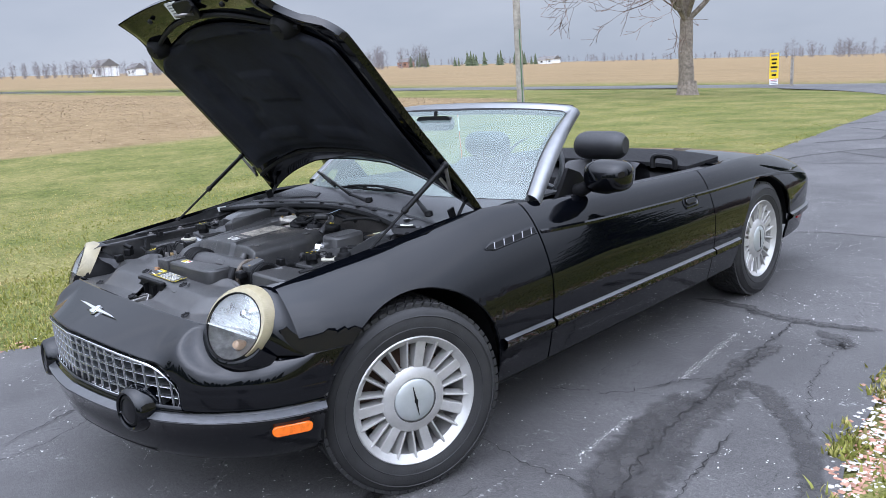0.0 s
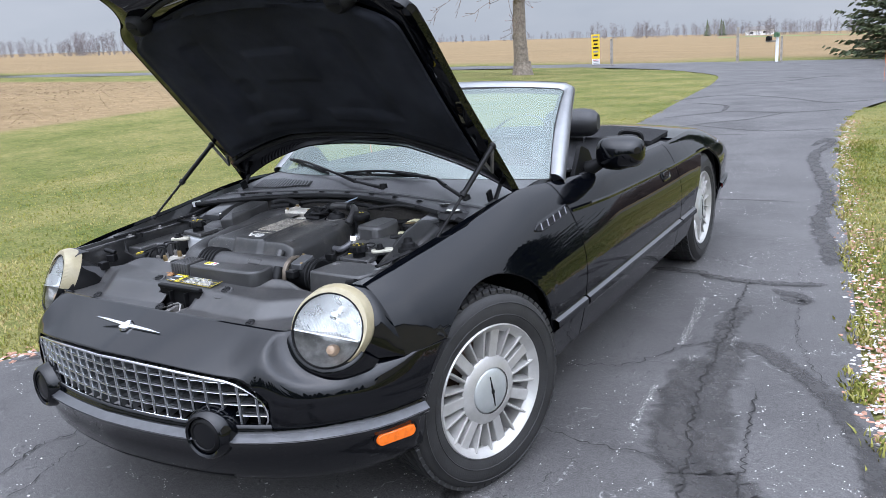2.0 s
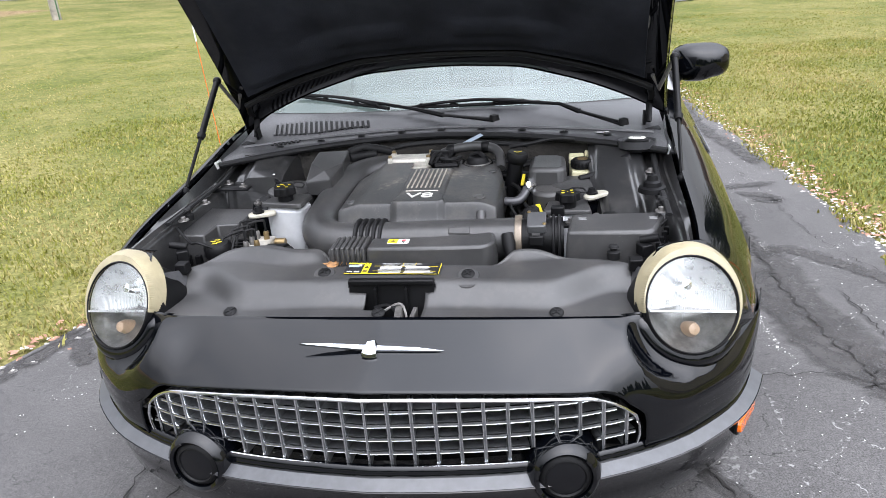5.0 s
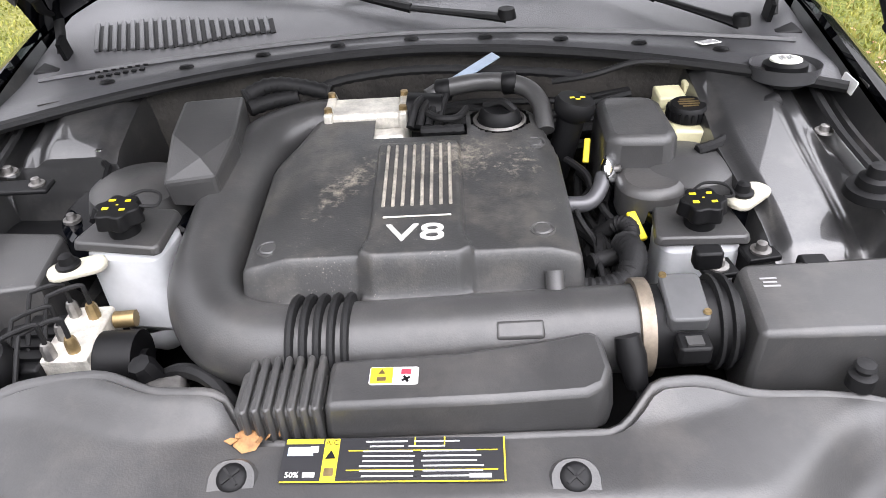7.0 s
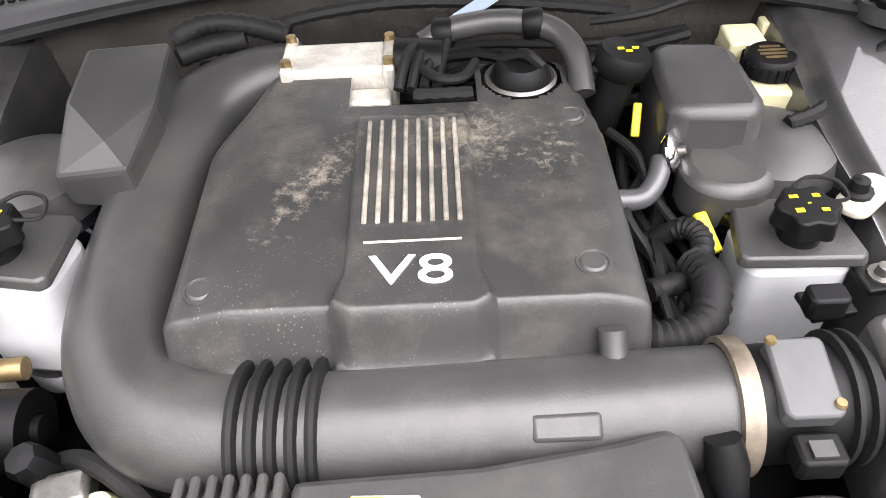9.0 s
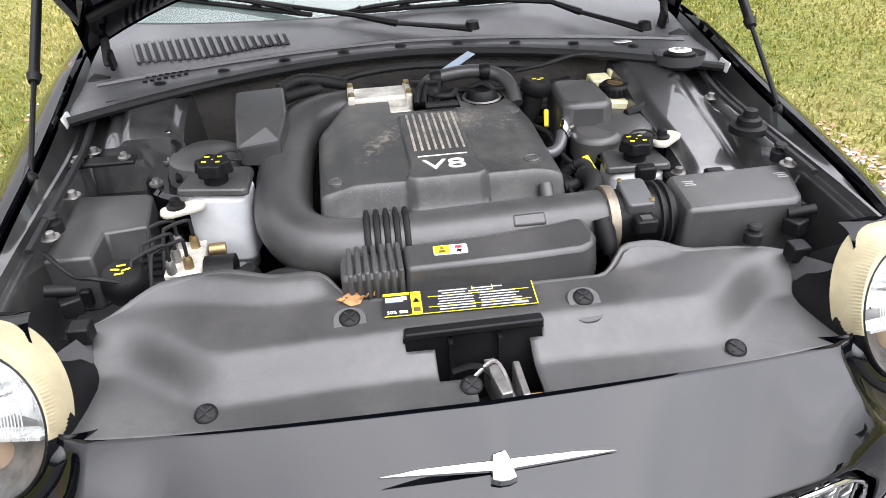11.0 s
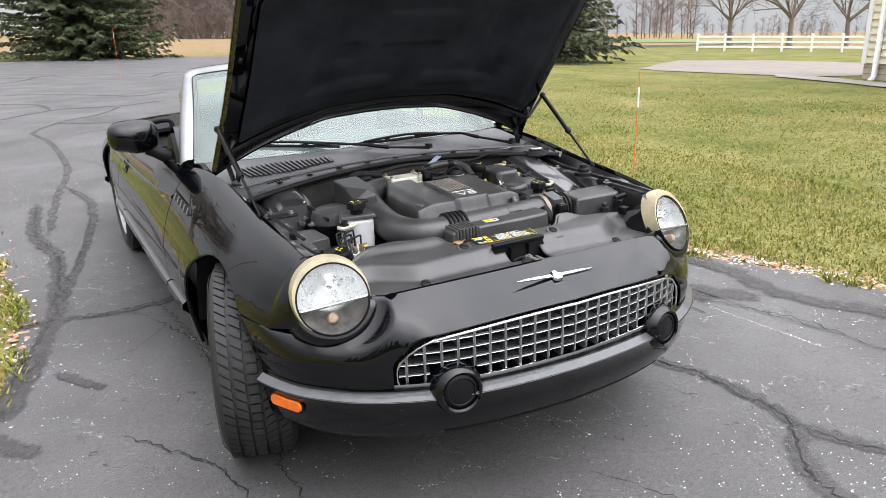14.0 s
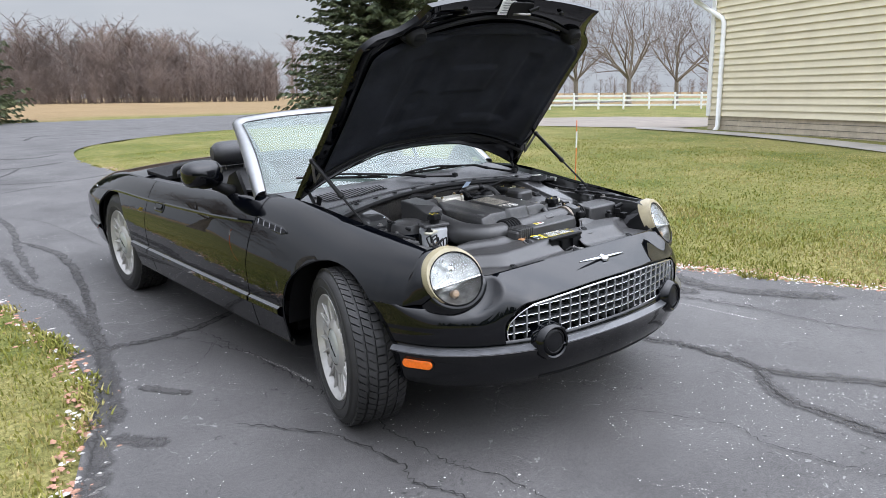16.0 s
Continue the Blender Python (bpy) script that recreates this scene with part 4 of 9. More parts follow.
def liner_drop(u, v):
    d = 0.050
    d -= 0.012 * smooth01((0.10 - abs(abs(u) - 0.56)) / 0.04) * smooth01((0.32 - abs(v - 0.52)) / 0.05)
    d += 0.010 * smooth01((0.22 - abs(u)) / 0.03) * smooth01((0.12 - abs(v - 0.46)) / 0.03)
    d -= 0.010 * smooth01((0.11 - math.hypot((abs(u) - 0.42) * 1.0, (v - 0.60) * 1.2)) / 0.05) * (u < 0)
    d += 0.008 * smooth01((0.20 - abs(abs(u) - 0.3)) / 0.03) * smooth01((0.05 - abs(v - 0.84)) / 0.02)
    e = min(smooth01((0.97 - abs(u)) / 0.06), smooth01((v - 0.02) / 0.05), smooth01((0.98 - v) / 0.05))
    return 0.034 + (d - 0.034) * e


def liner_uv(a, b):
    """a, b from 0 to 1 over the felt, which narrows and rounds off to the front."""
    v = 0.20 + 0.66 * b
    u = (2 * a - 1)
    lim = 0.90 - 0.16 * (1 - smooth01((v - 0.20) / 0.10)) ** 2
    v2 = v - 0.055 * (1 - b) * (1 - abs(u) ** 2.0) * 1.0 + 0.03 * b * (1 - abs(u) ** 2)
    return hood_uv(u * lim, v2, liner_drop(u, b) + 0.012)


felt = part("hood_liner", local(surf(liner_uv, lin(0, 1, 61), lin(0, 1, 61))), LINER, hood, "black felt hood insulation with pressed shapes", solid=0.01)
"""Push clips of the felt."""
for a, b in ((0.08, 0.30), (0.92, 0.30), (0.10, 0.62), (0.90, 0.62), (0.12, 0.92), (0.88, 0.92), (0.32, 0.95), (0.68, 0.95), (0.5, 0.95), (0.3, 0.10), (0.7, 0.10), (0.25, 0.35), (0.75, 0.35)):
    p = liner_uv(a, b)
    n = (liner_uv(a + 0.01, b) - p).cross(liner_uv(a, b + 0.01) - p).normalized()
    if n.y > 0:
        n = -n
    m = frame_at(p, n)
    part("liner_clip", local(lathe(bmesh.new(), [(0.0, 0.0045), (0.009, 0.0035), (0.012, -0.001)], m, n=12)), DARK, felt)
# rubber seals, front arch and rear edge
pts = [hood_uv(u, 0.175 - 0.075 * (1 - (abs(u) / 0.86) ** 2.6), 0.048) for u in lin(-0.86, 0.86, 41)]
part("hood_seal", local(tube(bmesh.new(), pts, 0.009, 8)), RUBBER, hood)
pts = [hood_uv(u, 0.895 + 0.02 * (1 - abs(u) ** 2), 0.046) for u in lin(-0.93, 0.93, 41)]
part("hood_seal", local(tube(bmesh.new(), pts, 0.010, 8)), RUBBER, hood)

# windscreen
def screen(u, v, off=0.0):
    """u across from -1 to 1, v from the base up."""
    k = abs(u)
    xb, xt = 0.745, 0.605
    yb, zb = 0.50 + 0.245 * k ** 2.4, 0.915 - 0.035 * k ** 2
    yt, zt = 1.085 + 0.155 * k ** 2.4, 1.228 - 0.035 * k ** 3.0
    bow = 0.022 * math.sin(math.pi * v)
    return ((xb + (xt - xb) * v) * u, yb + (yt - yb) * v - bow + off * 0.55, zb + (zt - zb) * v + bow * 0.9 - off * 0.8)


windscreen = cpart("windscreen", surf(screen, lin(-0.985, 0.985, 41), lin(0, 0.975, 20)), GLASS, label="curved clear windscreen with a dark ceramic border")
windscreen.visible_shadow = False
bm = bmesh.new()
outer = [(-1.0, v) for v in lin(0.03, 0.97, 18)] + [(u, 1.0) for u in lin(-0.965, 0.965, 33)] + [(1.0, v) for v in lin(0.97, 0.03, 18)]


def frame_sec(i, k):
    u, v = outer[i]
    p = Vector(screen(u, v))
    c = Vector(screen(u * 0.5, 0.4))
    o = (p - c)
    n = Vector((0, -0.55, 0.83))
    o = (o - n * o.dot(n)).normalized()
    a, b = ((-0.012, 0.003), (0.012, 0.009), (0.034, 0.004), (0.046, -0.012), (0.046, -0.036), (0.015, -0.045), (-0.012, -0.03), (-0.012, 0.003))[k]
    return tuple(p + o * a + n * b)


cpart("windscreen_frame", surf(frame_sec, range(len(outer)), range(8)), SATIN, label="satin silver windscreen surround", angle=1.2)


def gasket_sec(i, k):
    u, v = outer[i]
    p = Vector(screen(u, v))
    c = Vector(screen(u * 0.5, 0.4))
    n = Vector((0, -0.55, 0.83))
    o = (p - c)
    o = (o - n * o.dot(n)).normalized()
    a, b = ((-0.040, 0.0035), (-0.036, 0.006), (-0.010, 0.006))[k]
    return tuple(p + o * a + n * b)


cpart("screen_border", surf(gasket_sec, range(len(outer)), range(3)), DARK)
# header rail's black weather strip on top of the frame
pts = [Vector(screen(u, 1.0)) + Vector((0, 0.045, 0.012)) for u in lin(-0.98, 0.98, 31)]
cpart("header_seal", tube(bmesh.new(), pts, 0.014, 8, flat=0.7), RUBBER)


# ---- the car: lamps, grille, trim ----
def mirrored(bm):
    """The same shape on the car's other side."""
    bmesh.ops.scale(bm, vec=(-1, 1, 1), verts=bm.verts)
    bmesh.ops.reverse_faces(bm, faces=bm.faces)
    return bm


def side(bm, s):
    return bm if s > 0 else mirrored(bm)


def ring_pt(a, r=0.119, z=0.0, up=0.006):
    """On the lamp's outer ring at angle a (degrees, 0 outward, 90 up)."""
    return LAMP_M @ Vector((r * math.cos(radians(a)) + up * 0.4, r * math.sin(radians(a)) + up, z))


def bezel_bm():
    bm = bmesh.new()
    n = 264
    rows = []
    for i in range(n):
        a = 2 * math.pi * i / n
        t = 0.5 + 0.5 * math.cos(a - radians(72))
        ro = 0.1035 + 0.032 * t ** 2.3
        rg = 0.0006 * (1 if i % 2 else -1) * smooth01(t * 3)
        row = []
        for r, z in ((0.1015, 0.004), (0.1035, 0.010), (0.1035 + (ro - 0.1035) * 0.5 + rg, 0.009 + rg), (ro + rg * 0.5, -0.004 - 0.012 * t), (ro + 0.001, -0.03 - 0.02 * t)):
            row.append(bm.verts.new(LAMP_M @ Vector((r * math.cos(a), r * math.sin(a), z))))
        rows.append(row)
    for i in range(n):
        for k in range(4):
            f = bm.faces.new((rows[i][k], rows[(i + 1) % n][k], rows[(i + 1) % n][k + 1], rows[i][k + 1]))
            f.material_index = 0 if math.cos(2 * math.pi * i / n - radians(72)) > -0.45 else 1
    return bm


VENTGREY = mat("vent_grey", (0.16, 0.16, 0.17), 0.35, 0.6)
BEZEL = mat("yellowed_lamp_rim", (0.33, 0.285, 0.18), 0.45, vary=0.14, scale=20.0, coat=0.4)
REFLECT = mat("lamp_reflector", (0.80, 0.81, 0.81), 0.28, 0.8, vary=0.1, scale=40.0, bump=0.06, bscale=90.0)
# Darker grey than the upper reflector, for the bowl's lower half.
LOWBOWL = mat("lamp_lower_bowl", (0.26, 0.255, 0.25), 0.3, 0.7, vary=0.3, scale=30.0)
AMBERBULB = mat("amber_bulb", (0.46, 0.32, 0.22), 0.35, vary=0.1, scale=40.0)
HAZE = mat("lamp_fluting", (0.55, 0.56, 0.56), 0.3, 0.2, vary=0.05, scale=30.0)

for s in (1, -1):
    lamp = new("headlamp")
    lamp.parent, lamp.matrix_local, lamp.empty_display_size = car, Matrix.Identity(4), 0.1
    lamp["label"] = "round headlamp with clear lens and yellowed ribbed rim"
    part("bezel", local(side(bezel_bm(), s)), [BEZEL, DARK], lamp, "cream-yellow ribbed plastic rim")
    part("lens", local(side(lathe(bmesh.new(), [(0.0, 0.030), (0.03, 0.0285), (0.06, 0.0235), (0.085, 0.0155), (0.098, 0.008), (0.1015, 0.003)], LAMP_M, n=48), s)), LENS, lamp, "clear domed lens").visible_shadow = False
    part("lens_ring", local(side(lathe(bmesh.new(), [(0.0985, 0.0085), (0.101, 0.0115), (0.1032, 0.0095)], LAMP_M, n=48), s)), DARK, lamp)
    bm = bmesh.new()

    def bowl(a, r):
        x, y = r * math.cos(a), r * math.sin(a)
        return LAMP_M @ Vector((x, y, -0.055 + 0.055 * (r / 0.1) ** 2 * 1.05))
    surf(bowl, lin(radians(-8), radians(188), 33), lin(0.002, 0.0995, 10), bm)
    part("reflector", local(side(bm, s)), REFLECT, lamp, "bright silvered reflector bowl")
    bm = bmesh.new()
    surf(bowl, lin(radians(188), radians(352), 29), lin(0.002, 0.0995, 10), bm)
    part("lower_reflector", local(side(bm, s)), LOWBOWL, lamp)
    bm = bmesh.new()
    for i in range(34):
        x = -0.072 + 0.144 * i / 33
        h = 0.042 - 0.000 * abs(x)
        m4 = LAMP_M @ Matrix.Translation((x, 0.008, 0.0075 + 0.013 * (1 - (abs(x) / 0.1) ** 2)))
        box(bm, m4.translation, (0.0011, 0.0014, 0.030 + 0.012 * (1 - (x / 0.072) ** 2)), LAMP_M.to_3x3() @ Matrix.Rotation(radians(90), 3, "X"))
    part("lens_fluting", local(side(bm, s)), HAZE, lamp)
    bm = bmesh.new()
    box(bm, LAMP_M @ Vector((0, -0.014, -0.012)), (0.188, 0.004, 0.05), LAMP_M.to_3x3())
    part("reflector_shelf", local(side(bm, s)), REFLECT, lamp)
    bm = lathe(bmesh.new(), [(0.0, 0.018), (0.011, 0.014), (0.014, 0.0), (0.014, -0.03)], LAMP_M @ pose(0.0, 0.042, -0.028), n=16)
    part("bulb_shield", local(side(bm, s)), CHROME, lamp)
    bm = lathe(bmesh.new(), [(0.0, 0.022), (0.012, 0.018), (0.017, 0.004), (0.017, -0.02)], LAMP_M @ pose(0.012, -0.05, -0.03), n=16)
    part("turn_bulb", local(side(bm, s)), AMBERBULB, lamp, "small amber bulb")
    part("housing", local(side(lathe(bmesh.new(), [(0.1015, 0.004), (0.108, -0.03), (0.100, -0.10), (0.085, -0.15), (0.05, -0.165), (0.0, -0.165)], LAMP_M, n=40), s)), DARK, lamp)
    def brow(u, v):
        a = ring_pt(-46 + 172 * u, 0.1060 + 0.0175 * smooth01((u - 0.1) / 0.25), -0.022, 0.001)
        u = max(0.0, (u - 0.17) / 0.83)
        z = 0.603 + (crest_z(FRONT_EDGE) - 0.605) * (1 - (1 - min(1, u / 0.72)) ** 1.5)
        e = Vector((side_x(FRONT_EDGE, z), FRONT_EDGE, z)) if u < 0.72 else Vector((crest_x(FRONT_EDGE) - 0.30 * (u - 0.72), FRONT_EDGE, crest_z(FRONT_EDGE) - 0.03 * (u - 0.72)))
        p = a.lerp(e, v)
        return p + Vector((0.35, 0, 0.5)) * 0.010 * math.sin(math.pi * v)
    part("lamp_brow", local(side(surf(brow, lin(0, 1, 24), lin(0, 1, 6)), s)), PAINT, nose, out=(s * 0.6, -0.2, 0.6))
    # smooth collar where the skin meets the lamp
    rise = curve([0, 0.25, 0.6, 1.0], [0.005, 0.0045, -0.010, -0.046])
    collar = surf(lambda a, k: LAMP_M @ Vector(((0.1045 + 0.044 * k) * math.cos(radians(a)), (0.1045 + 0.044 * k) * math.sin(radians(a)), rise(k) - 0.010 * smooth01((a - 290) / 50) - 0.012 * smooth01((206 - a) / 18))), lin(188, 340, 54), lin(0, 1, 9))
    part("lamp_collar", local(side(collar, s)), PAINT, nose, out=(s * 0.3, -0.84, 0.45))
    # dark plate between the radiator shield and the lamp
    plate = surf(lambda u, k: ring_pt(200 - 62 * u, 0.1045, -0.014, 0.0).lerp(Vector((0.530 + 0.005 * u, -0.560 + 0.215 * u, 0.676 + 0.036 * u)), k), lin(0, 1, 16), lin(0, 1, 6))
    part("lamp_plate", local(side(plate, s)), PLASTIC, nose, out=(0, -0.3, 1))
    # amber side marker
    bm = bmesh.new()
    c = Vector(nose_pt(0.787, 0.386, 0.0))
    tang = (Vector(nose_pt(0.81, 0.352)) - Vector(nose_pt(0.757, 0.352))).normalized()
    nrm = Vector((-tang.y, tang.x, 0)) * -1
    m = frame_at((c.x, c.y, 0.386), nrm, tang)
    prism(bm, rrect(0.128, 0.036, 0.017, 6), -0.006, 0.009, m, inset=0.005)
    marker = cpart("side_marker", side(bm, s), ORANGE, label="amber side marker lens", bevel=0.002)
    bm = prism(bmesh.new(), rrect(0.136, 0.044, 0.021, 6), -0.006, 0.002, m)
    part("marker_rim", local(side(bm, s)), DARK, marker)
    # round fog lamp pods in the grille's lower corners
    fm = frame_at((0.380, -0.752, 0.450), (0.14, -1, 0.05))
    fog = cpart("fog_lamp", side(lathe(bmesh.new(), [(0.052, -0.05), (0.051, 0.030), (0.053, 0.040), (0.059, 0.044), (0.067, 0.037), (0.074, 0.012), (0.078, -0.03), (0.080, -0.06)], fm, n=44), s), PAINT, label="round black fog lamp pod")
    part("fog_lens", local(side(lathe(bmesh.new(), [(0.0, 0.006), (0.03, 0.005), (0.042, 0.002), (0.053, -0.004)], fm @ pose(0, 0, 0.034), n=36), s)), mat("fog_lens_black", (0.006, 0.006, 0.007), 0.3, spec=0.25), fog)
    part("fog_inner_ring", local(side(lathe(bmesh.new(), [(0.038, 0.003), (0.0405, 0.0065), (0.045, 0.005), (0.0505, 0.0)], fm @ pose(0, 0, 0.034), n=36), s)), DARK, fog)

# grille: chromed egg-crate over a dark backing
grille = cpart("grille", surf(lambda x, z: nose_pt(x, z, 0.085), lin(-0.56, 0.56, 33), lin(0.44, 0.64, 4)), DARK, label="wide chromed egg-crate grille")
# Grey bar chrome; the shade inside the cells is darkened into it.
GCH = mat("shaded_grille_chrome", (0.27, 0.28, 0.29), 0.30, 0.9, vary=0.2, scale=25.0)
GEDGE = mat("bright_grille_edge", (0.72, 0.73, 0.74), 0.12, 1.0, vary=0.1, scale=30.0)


def grille_top(x):
    k = min(1.0, abs(x) / 0.53)
    return 0.634 - 0.052 * k * k - 0.045 * max(0.0, (k - 0.80) / 0.2) ** 2.2


def grille_low(x):
    return 0.476 - 0.014 * (abs(x) / 0.53) ** 2


def bar(bm, pts, off0, depth, half, vertical):
    """A bar whose front edge is a flat bright face, running back into the crate."""
    rows = []
    for x, z in pts:
        row = []
        for o, h in ((off0 + depth, half * 0.7), (off0 + 0.003, half), (off0, half * 0.78), (off0 + 0.0012, half * 0.42), (off0 + 0.0012, -half * 0.42), (off0, -half * 0.78), (off0 + 0.003, -half), (off0 + depth, -half * 0.7)):
            row.append(bm.verts.new(nose_pt(x + h, z, o) if vertical else nose_pt(x, z + h, o)))
        rows.append(row)
    for a, b in zip(rows, rows[1:]):
        for k in range(7):
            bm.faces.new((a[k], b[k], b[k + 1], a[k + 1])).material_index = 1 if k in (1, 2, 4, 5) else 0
    return bm


for i in range(-11, 12):
    x = i * 0.0468
    near = abs(abs(x) - 0.383)
    z_low = max(grille_low(x), 0.447 + math.sqrt(0.078 ** 2 - near ** 2)) if near < 0.078 else grille_low(x)
    if z_low > grille_top(x) - 0.006:
        continue
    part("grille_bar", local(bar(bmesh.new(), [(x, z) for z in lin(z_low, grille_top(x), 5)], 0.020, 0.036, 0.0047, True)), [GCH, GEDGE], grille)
for k in range(1, 5):
    pts = [(x, grille_low(x) + 0.158 * k / 5) for x in lin(-0.535, 0.535, 81)]
    clear = [z < grille_top(x) - 0.002 and math.hypot(abs(x) - 0.383, z - 0.447) > 0.078 for x, z in pts]
    gaps = [-1] + [i for i, ok in enumerate(clear) if not ok] + [len(pts)]
    for a, b in zip(gaps, gaps[1:]):
        seg = pts[a + 1:b]
        if len(seg) > 1:
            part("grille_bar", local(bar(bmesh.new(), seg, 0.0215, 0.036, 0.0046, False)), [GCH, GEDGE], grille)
edge = [(x, grille_top(x)) for x in lin(-0.53, 0.53, 49)] + [(0.540, z) for z in (0.51, 0.485)] + [(x, grille_low(x)) for x in lin(0.532, -0.532, 33)] + [(-0.540, z) for z in (0.485, 0.51)]
pts = [Vector(nose_pt(x, z, 0.016)) for x, z in edge]
part("grille_surround", local(tube(bmesh.new(), pts + [pts[0]], 0.0038, 8)), GEDGE, grille, "thin chrome outline")

# wing emblem on the nose
bm = bmesh.new()


def nose_n(x, v):
    a = Vector(nose_top(x, v))
    return a, (Vector(nose_top(x + 0.01, v)) - a).cross(Vector(nose_top(x, v + 0.02)) - a).normalized()


ea, en = nose_n(0.0, 0.53)
en = en if en.z > 0 else -en
em = frame_at(ea + en * 0.001, en)
prism(bm, [(-0.150, 0.006), (-0.10, 0.011), (-0.012, 0.012), (0.012, 0.012), (0.10, 0.011), (0.150, 0.006), (0.10, 0.003), (0.014, -0.002), (-0.014, -0.002), (-0.10, 0.003)], 0, 0.006, em, inset=0.0015)
emblem = part("wing_emblem", local(bm), CHROME, nose, "chrome wing emblem", bevel=0.001)
bm = prism(bmesh.new(), [(-0.010, 0.020), (0.008, 0.024), (0.013, 0.012), (0.017, -0.016), (0.006, -0.020), (-0.006, -0.020), (-0.017, -0.016), (-0.012, 0.012)], 0, 0.011, em, inset=0.003)
part("emblem_body", local(bm), CHROME, nose, bevel=0.0015)

# mirrors, handles, vents, rear markers
for s in (1, -1):
    bm = bmesh.new()
    m = frame_at((0.905, 1.045, 0.940 if s > 0 else 0.972), (0.10, -1, 0.10))
    rings = []
    for k, (z, w, h) in enumerate(((-0.062, 0.190, 0.118), (-0.05, 0.205, 0.132), (-0.02, 0.206, 0.134), (0.02, 0.192, 0.122), (0.045, 0.160, 0.098), (0.062, 0.105, 0.060), (0.069, 0.04, 0.02))):
        rings.append([bm.verts.new(m @ Vector((x * w / 2 + 0.004 * k, y * h / 2 - (0.010 if y < 0 and x < 0 else 0), z))) for x, y in ((math.copysign(abs(math.cos(a)) ** 0.62, math.cos(a)), math.copysign(abs(math.sin(a)) ** 0.72, math.sin(a))) for a in lin(0, 2 * math.pi * 31 / 32, 32))])
    for a, b in zip(rings, rings[1:]):
        for i in range(32):
            bm.faces.new((a[i], a[(i + 1) % 32], b[(i + 1) % 32], b[i]))
    bm.faces.new(rings[-1])
    bm.faces.new(rings[0][::-1])
    mirror = cpart("door_mirror", side(bm, s), PAINT, label="glossy black door mirror shell")
    bm = prism(bmesh.new(), rrect(0.176, 0.104, 0.045, 6, 0.0, 0.0), -0.066, -0.0625, m)
    part("mirror_glass", local(side(bm, s)), CHROME, mirror)
    bm = tube(bmesh.new(), [(0.775, 1.03, 0.870), (0.80, 1.03, 0.878), (0.83, 1.04, 0.895), (0.86, 1.045, 0.915)], [0.030, 0.027, 0.024, 0.028], 12, flat=1.1)
    part("mirror_stalk", local(side(bm, s)), DARK, mirror)
    bm = prism(bmesh.new(), [(0.90, 0.855), (1.14, 0.855), (1.07, 0.945), (0.985, 0.975)], 0.752, 0.770, Matrix(((0, 0, 1, 0), (1, 0, 0, 0), (0, 1, 0, 0), (0, 0, 0, 1))))
    part("mirror_sail", local(side(bm, s)), DARK, mirror)
    # handle: oval recess with a pull inside
    hz = 0.705
    c = Vector((side_x(1.82, hz), 1.82, hz))
    n = Vector((side_x(1.82, hz - 0.02) - side_x(1.82, hz + 0.02), 0, 0.04)).cross(Vector((0, 1, 0)))
    n = Vector((0.04, 0, side_x(1.82, hz - 0.02) - side_x(1.82, hz + 0.02))).normalized()
    hm = frame_at(c + n * 0.0005, n, (0, 1, 0))
    bm = bmesh.new()
    out_l, in_l = rrect(0.148, 0.066, 0.030, 7), rrect(0.132, 0.052, 0.024, 7)
    vo = [bm.verts.new(hm @ Vector((x, y, 0.002))) for x, y in out_l]
    vi = [bm.verts.new(hm @ Vector((x, y, 0.004))) for x, y in in_l]
    vd = [bm.verts.new(hm @ Vector((x * 0.9, y * 0.9, -0.004))) for x, y in in_l]
    for i in range(len(vo)):
        j = (i + 1) % len(vo)
        bm.faces.new((vo[i], vo[j], vi[j], vi[i]))
        bm.faces.new((vi[i], vi[j], vd[j], vd[i]))
    bm.faces.new(vd)
    handle = cpart("door_handle", side(bm, s), PAINT, label="flush oval black door handle")
    part("handle_pull", local(side(prism(bmesh.new(), rrect(0.098, 0.026, 0.011, 5), 0.001, 0.008, hm), s)), PAINT, handle, bevel=0.003)
    part("handle_hollow", local(side(prism(bmesh.new(), rrect(0.118, 0.042, 0.019, 5), -0.002, -0.0005, hm), s)), DARK, handle)
    # fender vent: a dark slanted slot with bright hash bars
    a, b = Vector((0, 0.378, 0.765)), Vector((0, 0.664, 0.783))
    bm = bmesh.new()

    def vent_pt(u, dz, off):
        y, z = a.y + (b.y - a.y) * u, a.z + (b.z - a.z) * u + dz
        return Vector((side_x(y, z) + off, y, z))
    surf(lambda u, k: vent_pt(u, (0.016, 0.012, 0.0, -0.012, -0.016)[k] * min(1.0, 0.15 + 6 * u), (0.0015, 0.0045, 0.003, 0.0045, 0.0015)[k]), lin(0, 1, 20), range(5), bm)
    vent = cpart("fender_vent", side(bm, s), PAINT, label="slanted black fender vent with bright bars")
    part("vent_slot", local(side(surf(lambda u, k: vent_pt(u, (0.009, -0.009)[k] * min(1.0, 0.3 + 6 * u), 0.0052), lin(0.03, 0.98, 20), range(2)), s)), DARK, vent)
    for i in range(5):
        u = 0.16 + 0.185 * i
        part("vent_bar", local(side(tube(bmesh.new(), [vent_pt(u - 0.022, -0.010, 0.006), vent_pt(u + 0.022, 0.011, 0.006)], 0.0026, 6), s)), VENTGREY, vent)
    bm = bmesh.new()
    y = 3.30
    m = frame_at((side_x(y, 0.37) + 0.001, y, 0.372), (1, 0.12, 0), (0, 1, 0))
    cpart("rear_marker", side(prism(bmesh.new(), rrect(0.10, 0.034, 0.015, 5), -0.004, 0.008, m, inset=0.003), s), REDLENS, label="red rear side marker lens")
